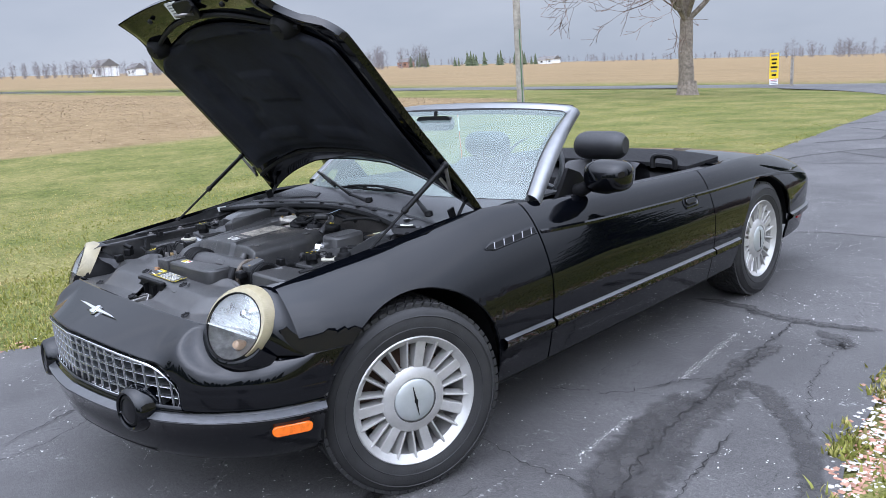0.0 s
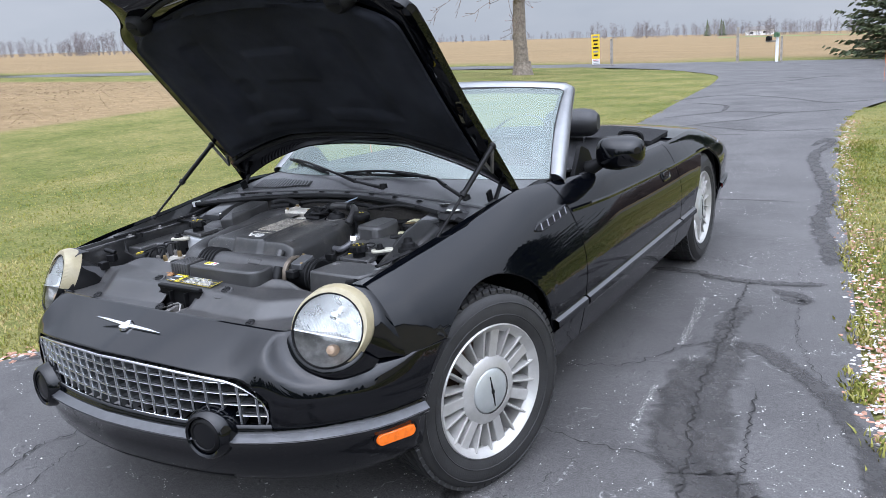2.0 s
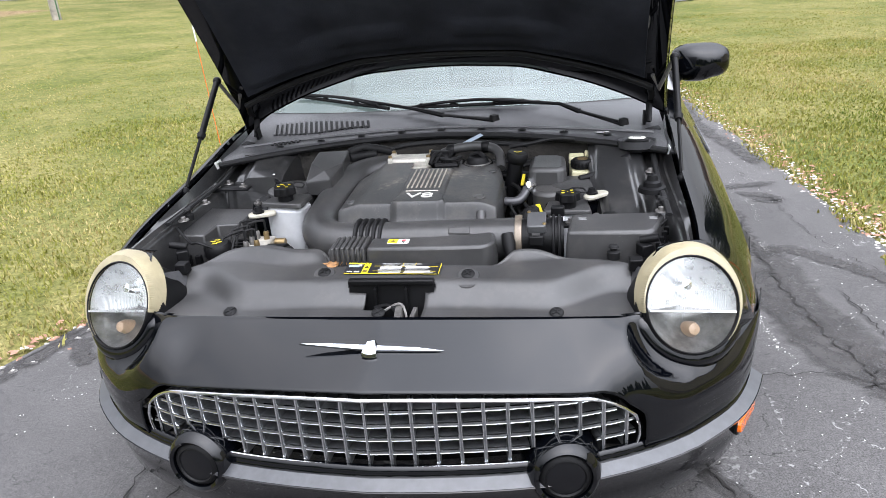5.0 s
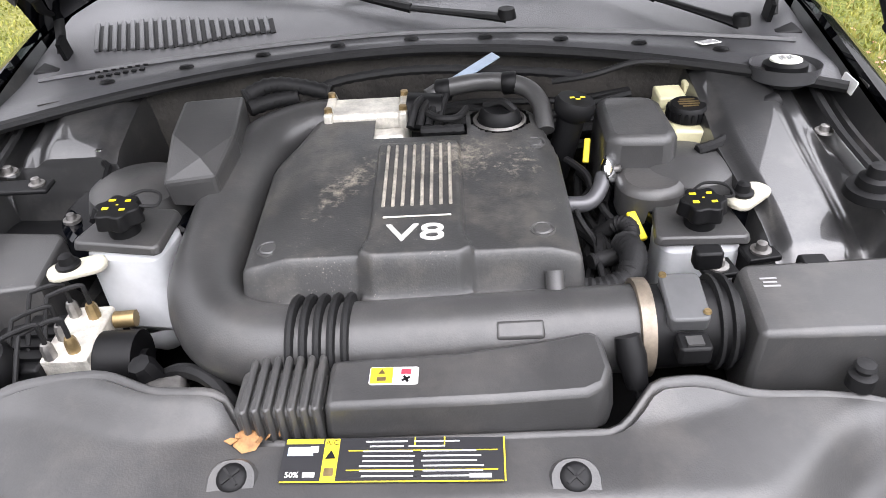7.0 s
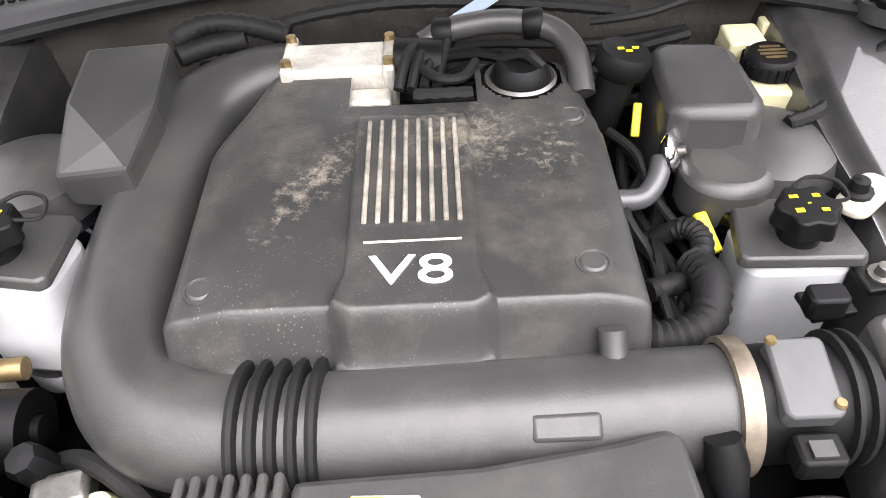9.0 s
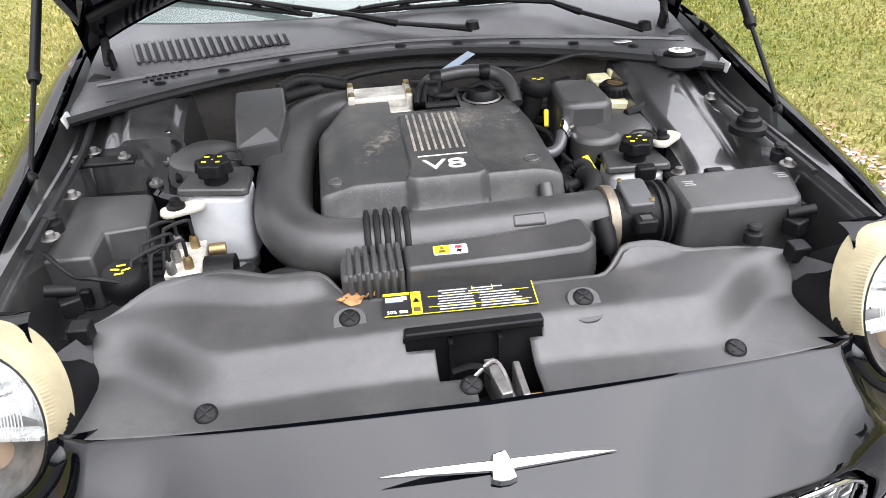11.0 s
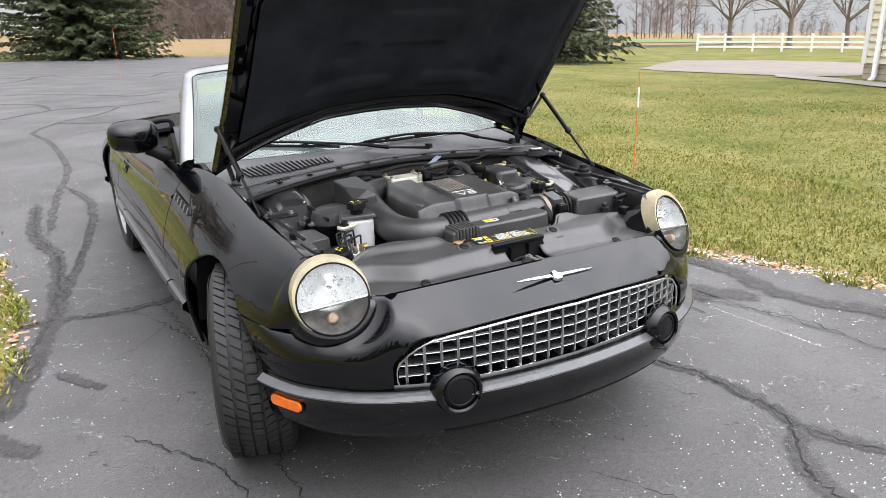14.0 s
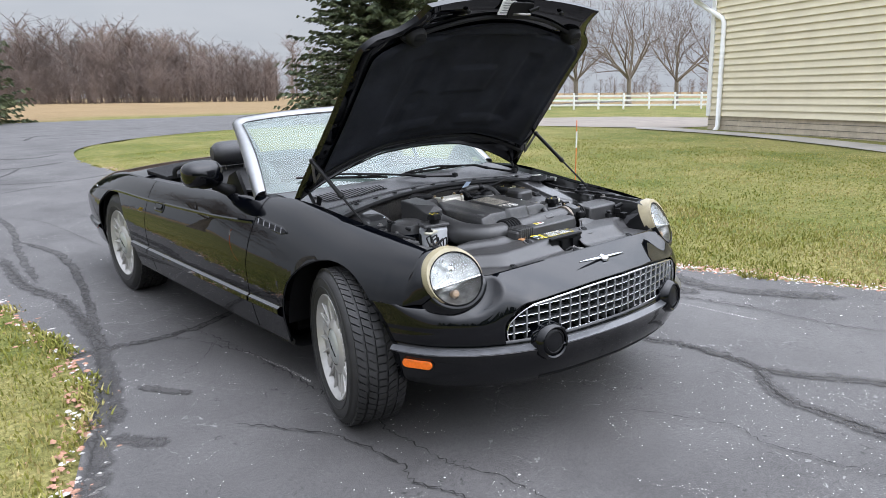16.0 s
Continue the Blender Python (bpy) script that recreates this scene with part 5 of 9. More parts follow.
    m = frame_at((side_x(3.30, 0.66) + 0.002, 3.30, 0.668), (1, 0.15, 0.35), (0, 1, 0))
    bm = prism(bmesh.new(), [(-0.09, -0.004), (-0.05, 0.010), (0.02, 0.004), (0.09, 0.008), (0.085, 0.002), (0.02, -0.003), (-0.04, -0.006)], 0, 0.003, m)
    cpart("quarter_script", side(bm, s), CHROME, label="thin chrome script shape")
    # gas strut
    t, b2 = Vector((0.712, 0.325, 1.072)), Vector((0.690, -0.055, 0.822))
    mid = t.lerp(b2, 0.52)
    strut = cpart("gas_strut", side(tube(bmesh.new(), [t, mid], 0.0095, 12), s), DARK, label="black gas strut holding the hood")
    part("strut_rod", local(side(tube(bmesh.new(), [mid, b2], 0.005, 8), s)), DARK, strut)
    part("strut_collar", local(side(tube(bmesh.new(), [mid + (t - mid) * 0.02, mid - (t - mid) * 0.05], [0.0135, 0.010], 12), s)), RUBBER, strut)
    for q in (t, b2):
        bm = bmesh.new()
        bmesh.ops.create_icosphere(bm, subdivisions=2, radius=0.014, matrix=Matrix.Translation(q))
        part("strut_ball", local(side(bm, s)), DARK, strut)
    # strut bracket on the hood and hinge arm
    bm = tube(bmesh.new(), [hood_uv(s * 0.93, 0.84, 0.05), hood_uv(s * 0.955, 0.885, 0.055), t if s > 0 else Vector((-t.x, t.y, t.z))], 0.007, 6)
    part("strut_bracket", local(bm), STEEL, hood)
    bm = tube(bmesh.new(), [(s * 0.655, 0.43, 0.86), (s * 0.66, 0.47, 0.915), hood_uv(s * 0.93, 0.94, 0.04), hood_uv(s * 0.92, 0.90, 0.045)], 0.010, 6, flat=0.5)
    part("hinge_arm", local(bm), DARK, hood)
    # rubber buffer pods near the hood's front corners
    p = hood_uv(s * 0.80, 0.165, 0.055)
    n = (hood_uv(s * 0.80, 0.165, 0.10) - hood_uv(s * 0.80, 0.165, 0.0)).normalized()
    pod = part("lamp_pad", local(lathe(bmesh.new(), [(0.0, 0.030), (0.030, 0.028), (0.042, 0.015), (0.050, -0.03)], frame_at(p, n), n=20)), RUBBER, hood, "dark rubber pad")
    part("pad_slot", local(prism(bmesh.new(), rrect(0.045, 0.008, 0.003, 3), 0.029, 0.033, frame_at(p, n))), DARK, pod)

# label and latch loop on the hood's front underside
p, n = hood_uv(-0.12, 0.045, 0.046), (hood_uv(0, 0.05, 0.10) - hood_uv(0, 0.05, 0.0)).normalized()
xd = hood_uv(0.1, 0.05, 0.05) - hood_uv(-0.1, 0.05, 0.05)
lab = part("warning_label", local(prism(bmesh.new(), rrect(0.085, 0.065, 0.003, 2), 0, 0.0015, frame_at(p, n, xd))), WHITE, hood, "white printed label")
for k in range(5):
    m = frame_at(p, n, xd)
    part("print_line", local(box(bmesh.new(), m @ Vector((0.003 * (k % 2), -0.022 + 0.011 * k, 0.002)), (0.066 - 0.01 * (k % 3), 0.004, 0.0012), m.to_3x3())), GREYPRINT, lab)
p = hood_uv(0.04, 0.055, 0.045)
m = frame_at(p, n, xd)
part("latch_plate", local(prism(bmesh.new(), rrect(0.14, 0.075, 0.02, 4), 0.0, 0.012, m)), DARK, hood, bevel=0.003)
part("latch_loop", local(tube(bmesh.new(), spline([m @ Vector(q) for q in ((-0.035, -0.02, 0.008), (-0.03, 0.0, 0.04), (0.0, 0.005, 0.05), (0.03, 0.0, 0.04), (0.035, -0.02, 0.008))], 5), 0.005, 8)), STEEL, hood)
part("release_lever", local(box(bmesh.new(), m @ Vector((0.065, 0.012, 0.02)), (0.05, 0.014, 0.01), m.to_3x3() @ Matrix.Rotation(0.4, 3, "Z"))), DARK, hood)
for u in (-0.55, 0.55):
    q = hood_uv(u, 0.05, 0.045)
    part("rubber_stop", local(lathe(bmesh.new(), [(0.0, 0.012), (0.008, 0.011), (0.010, 0.0)], frame_at(q, n), n=14)), RUBBER, hood)

# cowl, wipers
front_c = lambda x: 0.352 - 0.36 * abs(x) ** 1.75


def cowl_pt(x, v):
    k = abs(x) / 0.745
    yb, zb = 0.50 + 0.245 * k ** 2.4, 0.912 - 0.035 * k ** 2
    y = front_c(x) + (yb - front_c(x)) * v
    z = 0.858 - 0.03 * k ** 2 + (zb - 0.858 + 0.03 * k ** 2) * (0.25 * smooth01(v / 0.12) + 0.75 * smooth01((v - 0.25) / 0.75))
    return Vector((x, y, z))


cowl = cpart("cowl_panel", surf(lambda x, v: cowl_pt(x, v), lin(-0.70, 0.70, 57), lin(0, 1, 22)), PLASTIC, label="black plastic cowl below the windscreen", out=(0, -0.3, 1), solid=0.006)
pts = [cowl_pt(x, 0.0) + Vector((0, -0.006, 0.003)) for x in lin(-0.68, 0.68, 57)]
part("cowl_seal", local(tube(bmesh.new(), pts, 0.010, 8)), RUBBER, cowl)
pts = [cowl_pt(x, 0.30) + Vector((0, 0, 0.002)) for x in lin(-0.66, 0.66, 41)]
part("cowl_ridge", local(tube(bmesh.new(), pts, 0.006, 6)), PLASTIC, cowl)
for i in range(9):
    q = cowl_pt(-0.52 + 0.13 * i, 0.14)
    part("push_clip", local(lathe(bmesh.new(), [(0.0, 0.006), (0.010, 0.0045), (0.014, 0.0)], Matrix.Translation(q) @ pose(0, 0, 0, -14, 0, 0), n=12)), DARK, cowl)
for i in range(19):
    x = -0.60 + 0.0185 * i
    ln = 0.105 - 0.062 * smooth01((i - 6) / 11)
    q = cowl_pt(x, 0.60) + Vector((0, 0, 0.0045))
    slope = (cowl_pt(x, 0.75) - cowl_pt(x, 0.45)).normalized()
    m = frame_at(q, Vector((0, -slope.z, slope.y)), (1, 0.28, 0))
    part("louvre_slat", local(box(bmesh.new(), q, (0.009, ln, 0.006), m.to_3x3())), PLASTIC, cowl, bevel=0.0015)
    part("louvre_gap", local(box(bmesh.new(), q + Vector((0.00925, 0, -0.0035)), (0.0095, ln * 0.94, 0.003), m.to_3x3())), DARK, cowl)
for i in range(7):
    for j in range(2):
        q = cowl_pt(-0.555 + 0.014 * i, 0.22 + 0.07 * j) + Vector((0, 0, 0.0025))
        part("louvre_hole", local(box(bmesh.new(), q, (0.008, 0.007, 0.003))), DARK, cowl)
m = Matrix.Translation(cowl_pt(0.505, 0.20) + Vector((0, 0, 0.003))) @ pose(0, 0, 0, -10, 0, 12)
clab = part("cowl_label", local(prism(bmesh.new(), rrect(0.036, 0.030, 0.002, 2), 0, 0.001, m)), WHITE, cowl)
for k in range(4):
    part("print_line", local(box(bmesh.new(), m @ Vector((0, -0.009 + 0.006 * k, 0.0015)), (0.026, 0.002, 0.001), m.to_3x3())), GREYPRINT, clab)
# filler cap in a round well of the cowl
m = Matrix.Translation((0.600, 0.215, 0.846)) @ pose(0, 0, 0, -6, 0, 0)
fill = cpart("filler_cap", lathe(bmesh.new(), [(0.0, 0.018), (0.026, 0.017), (0.034, 0.012), (0.036, -0.02)], m, n=28), DARK, label="black filler cap with a pale top")
part("cap_disc", local(lathe(bmesh.new(), [(0.0, 0.0195), (0.024, 0.0192), (0.025, 0.017)], m, n=24)), mat("pale_cap_print", (0.66, 0.66, 0.58), 0.5, vary=0.1, scale=60.0), fill)
for k in range(4):
    part("print_mark", local(box(bmesh.new(), m @ Vector((-0.009 + 0.006 * k, 0.004 * (k % 2), 0.0205)), (0.004, 0.012, 0.001))), GREYPRINT, fill)
part("cap_well", local(lathe(bmesh.new(), [(0.055, 0.012), (0.052, -0.01), (0.036, -0.015)], m, n=28)), PLASTIC, fill)


def on_screen(x, z):
    """A point just above the glass at that place."""
    best = min(((u, v) for u in lin(-0.98, 0.98, 99) for v in lin(0, 0.5, 60)), key=lambda q: (screen(*q)[0] - x) ** 2 + (screen(*q)[2] - z) ** 2)
    return Vector(screen(*best)) + Vector((0, -0.018, 0.012))


def wiper(tip, end, elbow, pivot, name_label):
    w = cpart("wiper", tube(bmesh.new(), spline([elbow, pivot], 4), [0.010, 0.010, 0.011, 0.013, 0.016], 8, flat=0.5), DARK, label=name_label)
    a, b = on_screen(*tip), on_screen(*end)
    pts = [a.lerp(b, k) + Vector((0, 0, -0.0)) for k in lin(0, 1, 12)]
    part("blade", local(tube(bmesh.new(), pts, 0.006, 6)), RUBBER, w)
    up = Vector((0, -0.006, 0.014))
    part("bow", local(tube(bmesh.new(), spline([a.lerp(b, 0.05), a.lerp(b, 0.22) + up * 0.8, a.lerp(b, 0.55) + up * 1.3, a.lerp(b, 0.8) + up * 0.8, a.lerp(b, 0.95)], 5), 0.0055, 6)), DARK, w)
    for k in (0.12, 0.36, 0.68, 0.88):
        part("claw", local(tube(bmesh.new(), [a.lerp(b, k - 0.04), a.lerp(b, k) + up * 0.8, a.lerp(b, k + 0.04)], 0.004, 5)), DARK, w)
    part("arm", local(tube(bmesh.new(), [a.lerp(b, 0.55) + up * 1.4, b.lerp(Vector(elbow), 0.5) + up * 0.7, Vector(elbow)], [0.005, 0.006, 0.009], 6)), DARK, w)
    part("pivot_cap", local(lathe(bmesh.new(), [(0.0, 0.02), (0.014, 0.017), (0.018, 0.0)], Matrix.Translation(Vector(pivot)), n=14)), DARK, w)
    return w


wiper((-0.60, 0.938), (-0.20, 0.905), (0.0, 0.430, 0.908), (0.17, 0.395, 0.893), "black windscreen wiper, parked low")
wiper((-0.14, 0.908), (0.31, 0.905), (0.44, 0.430, 0.902), (0.572, 0.358, 0.872), "black windscreen wiper, parked low")

# ---- interior ----
dash = cpart("dashboard", surf(lambda u, v: (0.70 * u, 0.62 + 0.10 * u * u + (0.52 - 0.10 * u * u) * v, 0.872 + 0.02 * math.sin(math.pi * v) - 0.15 * smooth01((v - 0.82) / 0.18) - 0.02 * u * u), lin(-1, 1, 25), lin(0, 1, 14)), mat("dash_grey", (0.045, 0.045, 0.047), 0.6, vary=0.15, scale=8.0, bump=0.2, bscale=300.0), label="dark grey padded dashboard", out=(0, 0, 1), solid=0.01)
bm = surf(lambda a, k: (0.37 + 0.19 * math.cos(a) * (1, 1)[0] + 0.014 * math.cos(a) * math.cos(k), 1.215 + 0.19 * math.sin(a) * 0.42 + 0.014 * math.sin(k), 0.905 + 0.19 * math.sin(a) * 0.88), lin(0, 2 * math.pi, 41), lin(0, 2 * math.pi, 9))
wheel_s = cpart("steering_wheel", bm, LEATHER, label="dark leather steering wheel")
bm = box(bmesh.new(), (0.37, 1.205, 0.90), (0.13, 0.05, 0.12))
part("wheel_boss", local(bm), LEATHER, wheel_s, bevel=0.02)
for a in (200, 340, 270):
    part("wheel_spoke", local(tube(bmesh.new(), [(0.37, 1.205, 0.90), (0.37 + 0.18 * math.cos(radians(a)), 1.215 + 0.18 * math.sin(radians(a)) * 0.42, 0.905 + 0.18 * math.sin(radians(a)) * 0.88)], 0.014, 8, flat=0.5)), LEATHER, wheel_s)
m = frame_at((0.0, 0.985, 1.165), (0, 1, -0.1))
rv = cpart("rear_view_mirror", prism(bmesh.new(), rrect(0.235, 0.068, 0.03, 6), -0.02, 0.014, m, inset=0.006), DARK, label="black rear-view mirror")
part("mirror_face", local(prism(bmesh.new(), rrect(0.215, 0.052, 0.024, 6), 0.0142, 0.016, m)), CHROME, rv)
part("mirror_mount", local(tube(bmesh.new(), [(0, 0.975, 1.17), (0, 0.985, 1.20), (0, 0.99, 1.222)], 0.009, 8)), DARK, rv)
for s in (1, -1):
    bm = bmesh.new()
    prof = [(1.62, 0.40), (1.66, 0.60), (1.72, 0.78), (1.775, 0.875), (1.80, 0.895), (1.84, 0.885), (1.875, 0.84), (1.87, 0.6), (1.80, 0.40)]
    surf(lambda u, k: (s * 0.40 + 0.255 * u * (1 - 0.14 * smooth01((prof[k][1] - 0.72) / 0.2)), prof[k][0] + (0.03 if k < 4 else 0) * (1 - abs(u)) - (0.025 if k < 4 else 0) * smooth01((abs(u) - 0.6) / 0.3), prof[k][1] - 0.03 * max(0, abs(u) - 0.7) * (1 if 2 < k < 7 else 0)), lin(-1, 1, 21), range(9), bm)
    seat = cpart("seat", bm, LEATHER, label="black leather bucket seat")
    bm = box(bmesh.new(), (s * 0.40, 1.45, 0.42), (0.50, 0.50, 0.16))
    part("seat_cushion", local(bm), LEATHER, seat, bevel=0.05)
    bm = bmesh.new()
    pts = [(s * 0.40 + x, 1.795 - 0.012 * (1 - (x / 0.14) ** 2), 0.975) for x in lin(-0.142, 0.142, 15)]
    tube(bm, pts, [0.045, 0.066, 0.074, 0.077] + [0.078] * 7 + [0.077, 0.074, 0.066, 0.045], 20, flat=0.95)
    part("headrest", local(bm), LEATHER, seat, "padded black roll headrest")
    for d in (-0.06, 0.06):
        part("headrest_post", local(tube(bmesh.new(), [(s * 0.40 + d, 1.80, 0.86), (s * 0.40 + d, 1.80, 0.93)], 0.007, 8)), CHROME, seat)
    # door card and belt-line cap
    cpart("door_card", surf(lambda y, k: (s * (crest_x(y) - (0.005, 0.035, 0.06, 0.075)[k]), y, (crest_z(y) - 0.002, crest_z(y) + 0.004, crest_z(y) - 0.03, 0.45)[k]), lin(0.95, 2.15, 16), range(4)), LEATHER, label="black upper door trim")
    # seat-belt guide behind the seat
    bm = tube(bmesh.new(), spline([(s * 0.60, 1.96, 0.84), (s * 0.60, 1.97, 0.895), (s * 0.655, 1.985, 0.90), (s * 0.70, 2.0, 0.88), (s * 0.70, 2.0, 0.83)], 5), 0.014, 8)
    cpart("belt_guide", bm, DARK)
cpart("cabin_floor", box(bmesh.new(), (0, 1.4, 0.30), (1.56, 1.9, 0.05)), DARK)
cpart("rear_bulkhead", surf(lambda x, k: (x, (1.93, 1.97, 2.10, 2.32)[k], (0.30, 0.76, 0.80, 0.81)[k]), lin(-0.79, 0.79, 9), range(4)), CLOTH)
cpart("firewall_trim", surf(lambda x, z: (x, 0.74, z), lin(-0.78, 0.78, 5), [0.3, 0.85]), DARK)
bm = surf(lambda u, v: ((0.735 - 0.03 * v - 0.18 * smooth01((v - 0.7) / 0.3) ** 2) * u, 2.06 + 0.60 * v - 0.05 * u * u * v, 0.838 + 0.046 * (1 - abs(u) ** 3) * math.sin(math.pi * min(1, 0.18 + v * 0.74)) - 0.018 * smooth01((v - 0.85) / 0.15)), lin(-1, 1, 33), lin(0, 1, 22))
cpart("folded_top_cover", bm, CLOTH, label="black canvas boot over the folded top", out=(0, 0, 1), solid=0.02)


# ---- engine bay ----
def text_part(name, body, size, m, material, parent, extrude=0.0008, label=""):
    """Raised lettering as a mesh."""
    cu = bpy.data.curves.new(name, "FONT")
    cu.body, cu.size, cu.extrude, cu.align_x, cu.align_y = body, size, extrude, "CENTER", "CENTER"
    tmp = new(name + "_source", cu)
    me = bpy.data.meshes.new_from_object(tmp.evaluated_get(bpy.context.evaluated_depsgraph_get()))
    bpy.data.objects.remove(tmp)
    me.transform(m)
    me.materials.append(material)
    ob = new(name, me)
    ob.parent = parent
    if label:
        ob["label"] = label
    return ob


def at(x, y, z, rx=0, ry=0, rz=0):
    return CAR_BASE @ pose(x, y, z, rx, ry, rz)


def dusty(name, base, dust, amount, specks=0.72):
    """Black moulded plastic with dried dirt and pale spatter."""
    m = mat(name, base, 0.36, vary=0.2, scale=6.0, bump=0.07, bscale=400.0)
    nt = m.node_tree
    N, L = nt.nodes, nt.links
    p = N["Principled BSDF"]
    co = N.new("ShaderNodeTexCoord")
    src = p.inputs["Base Color"].links[0].from_socket

    def mask(scale, a, b, detail=8.0, dist=0.0):
        n = N.new("ShaderNodeTexNoise")
        n.inputs["Scale"].default_value, n.inputs["Detail"].default_value, n.inputs["Roughness"].default_value, n.inputs["Distortion"].default_value = scale, detail, 0.72, dist
        L.new(co.outputs["Object"], n.inputs["Vector"])
        r = N.new("ShaderNodeMapRange")
        r.inputs["From Min"].default_value, r.inputs["From Max"].default_value = a, b
        L.new(n.outputs["Fac"], r.inputs["Value"])
        return r.outputs["Result"]
    film = mask(10.0, 0.50, 0.72, detail=15.0)
    x1 = N.new("ShaderNodeMixRGB")
    mul = N.new("ShaderNodeMath")
    mul.operation = "MULTIPLY"
    mul.inputs[1].default_value = amount
    L.new(film, mul.inputs[0])
    L.new(mul.outputs[0], x1.inputs[0])
    L.new(src, x1.inputs[1])
    x1.inputs[2].default_value = (*dust, 1)
    x2 = N.new("ShaderNodeMixRGB")
    v = N.new("ShaderNodeTexVoronoi")
    v.inputs["Scale"].default_value = 270.0
    L.new(co.outputs["Object"], v.inputs["Vector"])
    lt = N.new("ShaderNodeMath")
    lt.operation, lt.inputs[1].default_value = "LESS_THAN", 0.12
    L.new(v.outputs["Distance"], lt.inputs[0])
    m2 = N.new("ShaderNodeMath")
    m2.operation = "MULTIPLY"
    L.new(lt.outputs[0], m2.inputs[0])
    L.new(mask(6.0, specks - 0.1, specks), m2.inputs[1])
    L.new(m2.outputs[0], x2.inputs[0])
    L.new(x1.outputs["Color"], x2.inputs[1])
    x2.inputs[2].default_value = (0.42, 0.38, 0.32, 1)
    L.new(x2.outputs["Color"], p.inputs["Base Color"])
    return m


COVERPL = dusty("dusty_cover_plastic", (0.033, 0.033, 0.033), (0.25, 0.225, 0.19), 0.22, 0.62)
BAYPL = dusty("bay_plastic", (0.042, 0.0415, 0.0415), (0.12, 0.11, 0.10), 0.3)
WINGPL = dusty("inner_wing_black", (0.020, 0.020, 0.0205), (0.14, 0.13, 0.12), 0.30)
WINGPL.node_tree.nodes["Principled BSDF"].inputs["Coat Weight"].default_value = 1.0



def dirt_patch(m, spots, tone, fine=70.0):
    """Dried dirt caught in patches of their own on a moulded part; spots are centre and reach."""
    N, L = m.node_tree.nodes, m.node_tree.links
    p = N["Principled BSDF"]
    co = N.new("ShaderNodeTexCoord")
    n = N.new("ShaderNodeTexNoise")
    n.inputs["Scale"].default_value, n.inputs["Detail"].default_value, n.inputs["Roughness"].default_value = fine, 12.0, 0.78
    L.new(co.outputs["Object"], n.inputs["Vector"])
    for centre, stretch, reach, gain in spots:
        mp = N.new("ShaderNodeMapping")
        mp.vector_type = "TEXTURE"
        mp.inputs["Location"].default_value, mp.inputs["Scale"].default_value, mp.inputs["Rotation"].default_value = centre, stretch[:3], (0, 0, radians(stretch[3]))
        L.new(co.outputs["Object"], mp.inputs["Vector"])
        d = N.new("ShaderNodeVectorMath")
        d.operation = "LENGTH"
        L.new(mp.outputs["Vector"], d.inputs[0])
        near = N.new("ShaderNodeMapRange")
        near.inputs["From Min"].default_value, near.inputs["From Max"].default_value = 0.0, reach
        near.inputs["To Min"].default_value, near.inputs["To Max"].default_value = 0.16 * gain, -0.12
        L.new(d.outputs["Value"], near.inputs["Value"])
        add = N.new("ShaderNodeMath")
        L.new(n.outputs["Fac"], add.inputs[0])
        L.new(near.outputs["Result"], add.inputs[1])
        cutoff = N.new("ShaderNodeMapRange")
        cutoff.inputs["From Min"].default_value, cutoff.inputs["From Max"].default_value = 0.54, 0.74
        cutoff.inputs["To Max"].default_value = 0.75
        L.new(add.outputs[0], cutoff.inputs["Value"])
        mx = N.new("ShaderNodeMixRGB")
        L.new(cutoff.outputs["Result"], mx.inputs[0])
        L.new(p.inputs["Base Color"].links[0].from_socket, mx.inputs[1])
        mx.inputs[2].default_value = (*tone, 1)
        L.new(mx.outputs["Color"], p.inputs["Base Color"])


dirt_patch(COVERPL, (((0.075, -1.375, 0.83), (1, 1, 3, 0), 0.11, 1.0), ((-0.075, -1.43, 0.83), (0.28, 1.0, 3, -28), 0.16, 0.9), ((0.16, -1.40, 0.83), (0.5, 1.0, 3, 0), 0.13, 0.4)), (0.27, 0.24, 0.195))

# tub below everything
bm = bmesh.new()
surf(lambda x, y: (x, y, 0.44), lin(-0.62, 0.62, 5), lin(-0.66, 0.42, 5), bm)
cpart("bay_floor", bm, DARK)
cpart("firewall", surf(lambda x, k: (x, 0.33 - 0.30 * abs(x) ** 1.75 + (0.03, 0.015, 0.0)[k], (0.848, 0.66, 0.42)[k]), lin(-0.62, 0.62, 25), range(3)), mat("firewall_felt", (0.026, 0.023, 0.020), 0.8, vary=0.5, scale=12.0, bump=0.4, bscale=90.0), label="dark firewall panel")
cpart("radiator_support", surf(lambda x, z: (x, -0.585, z), lin(-0.46, 0.46, 5), lin(0.44, 0.675, 3)), DARK)
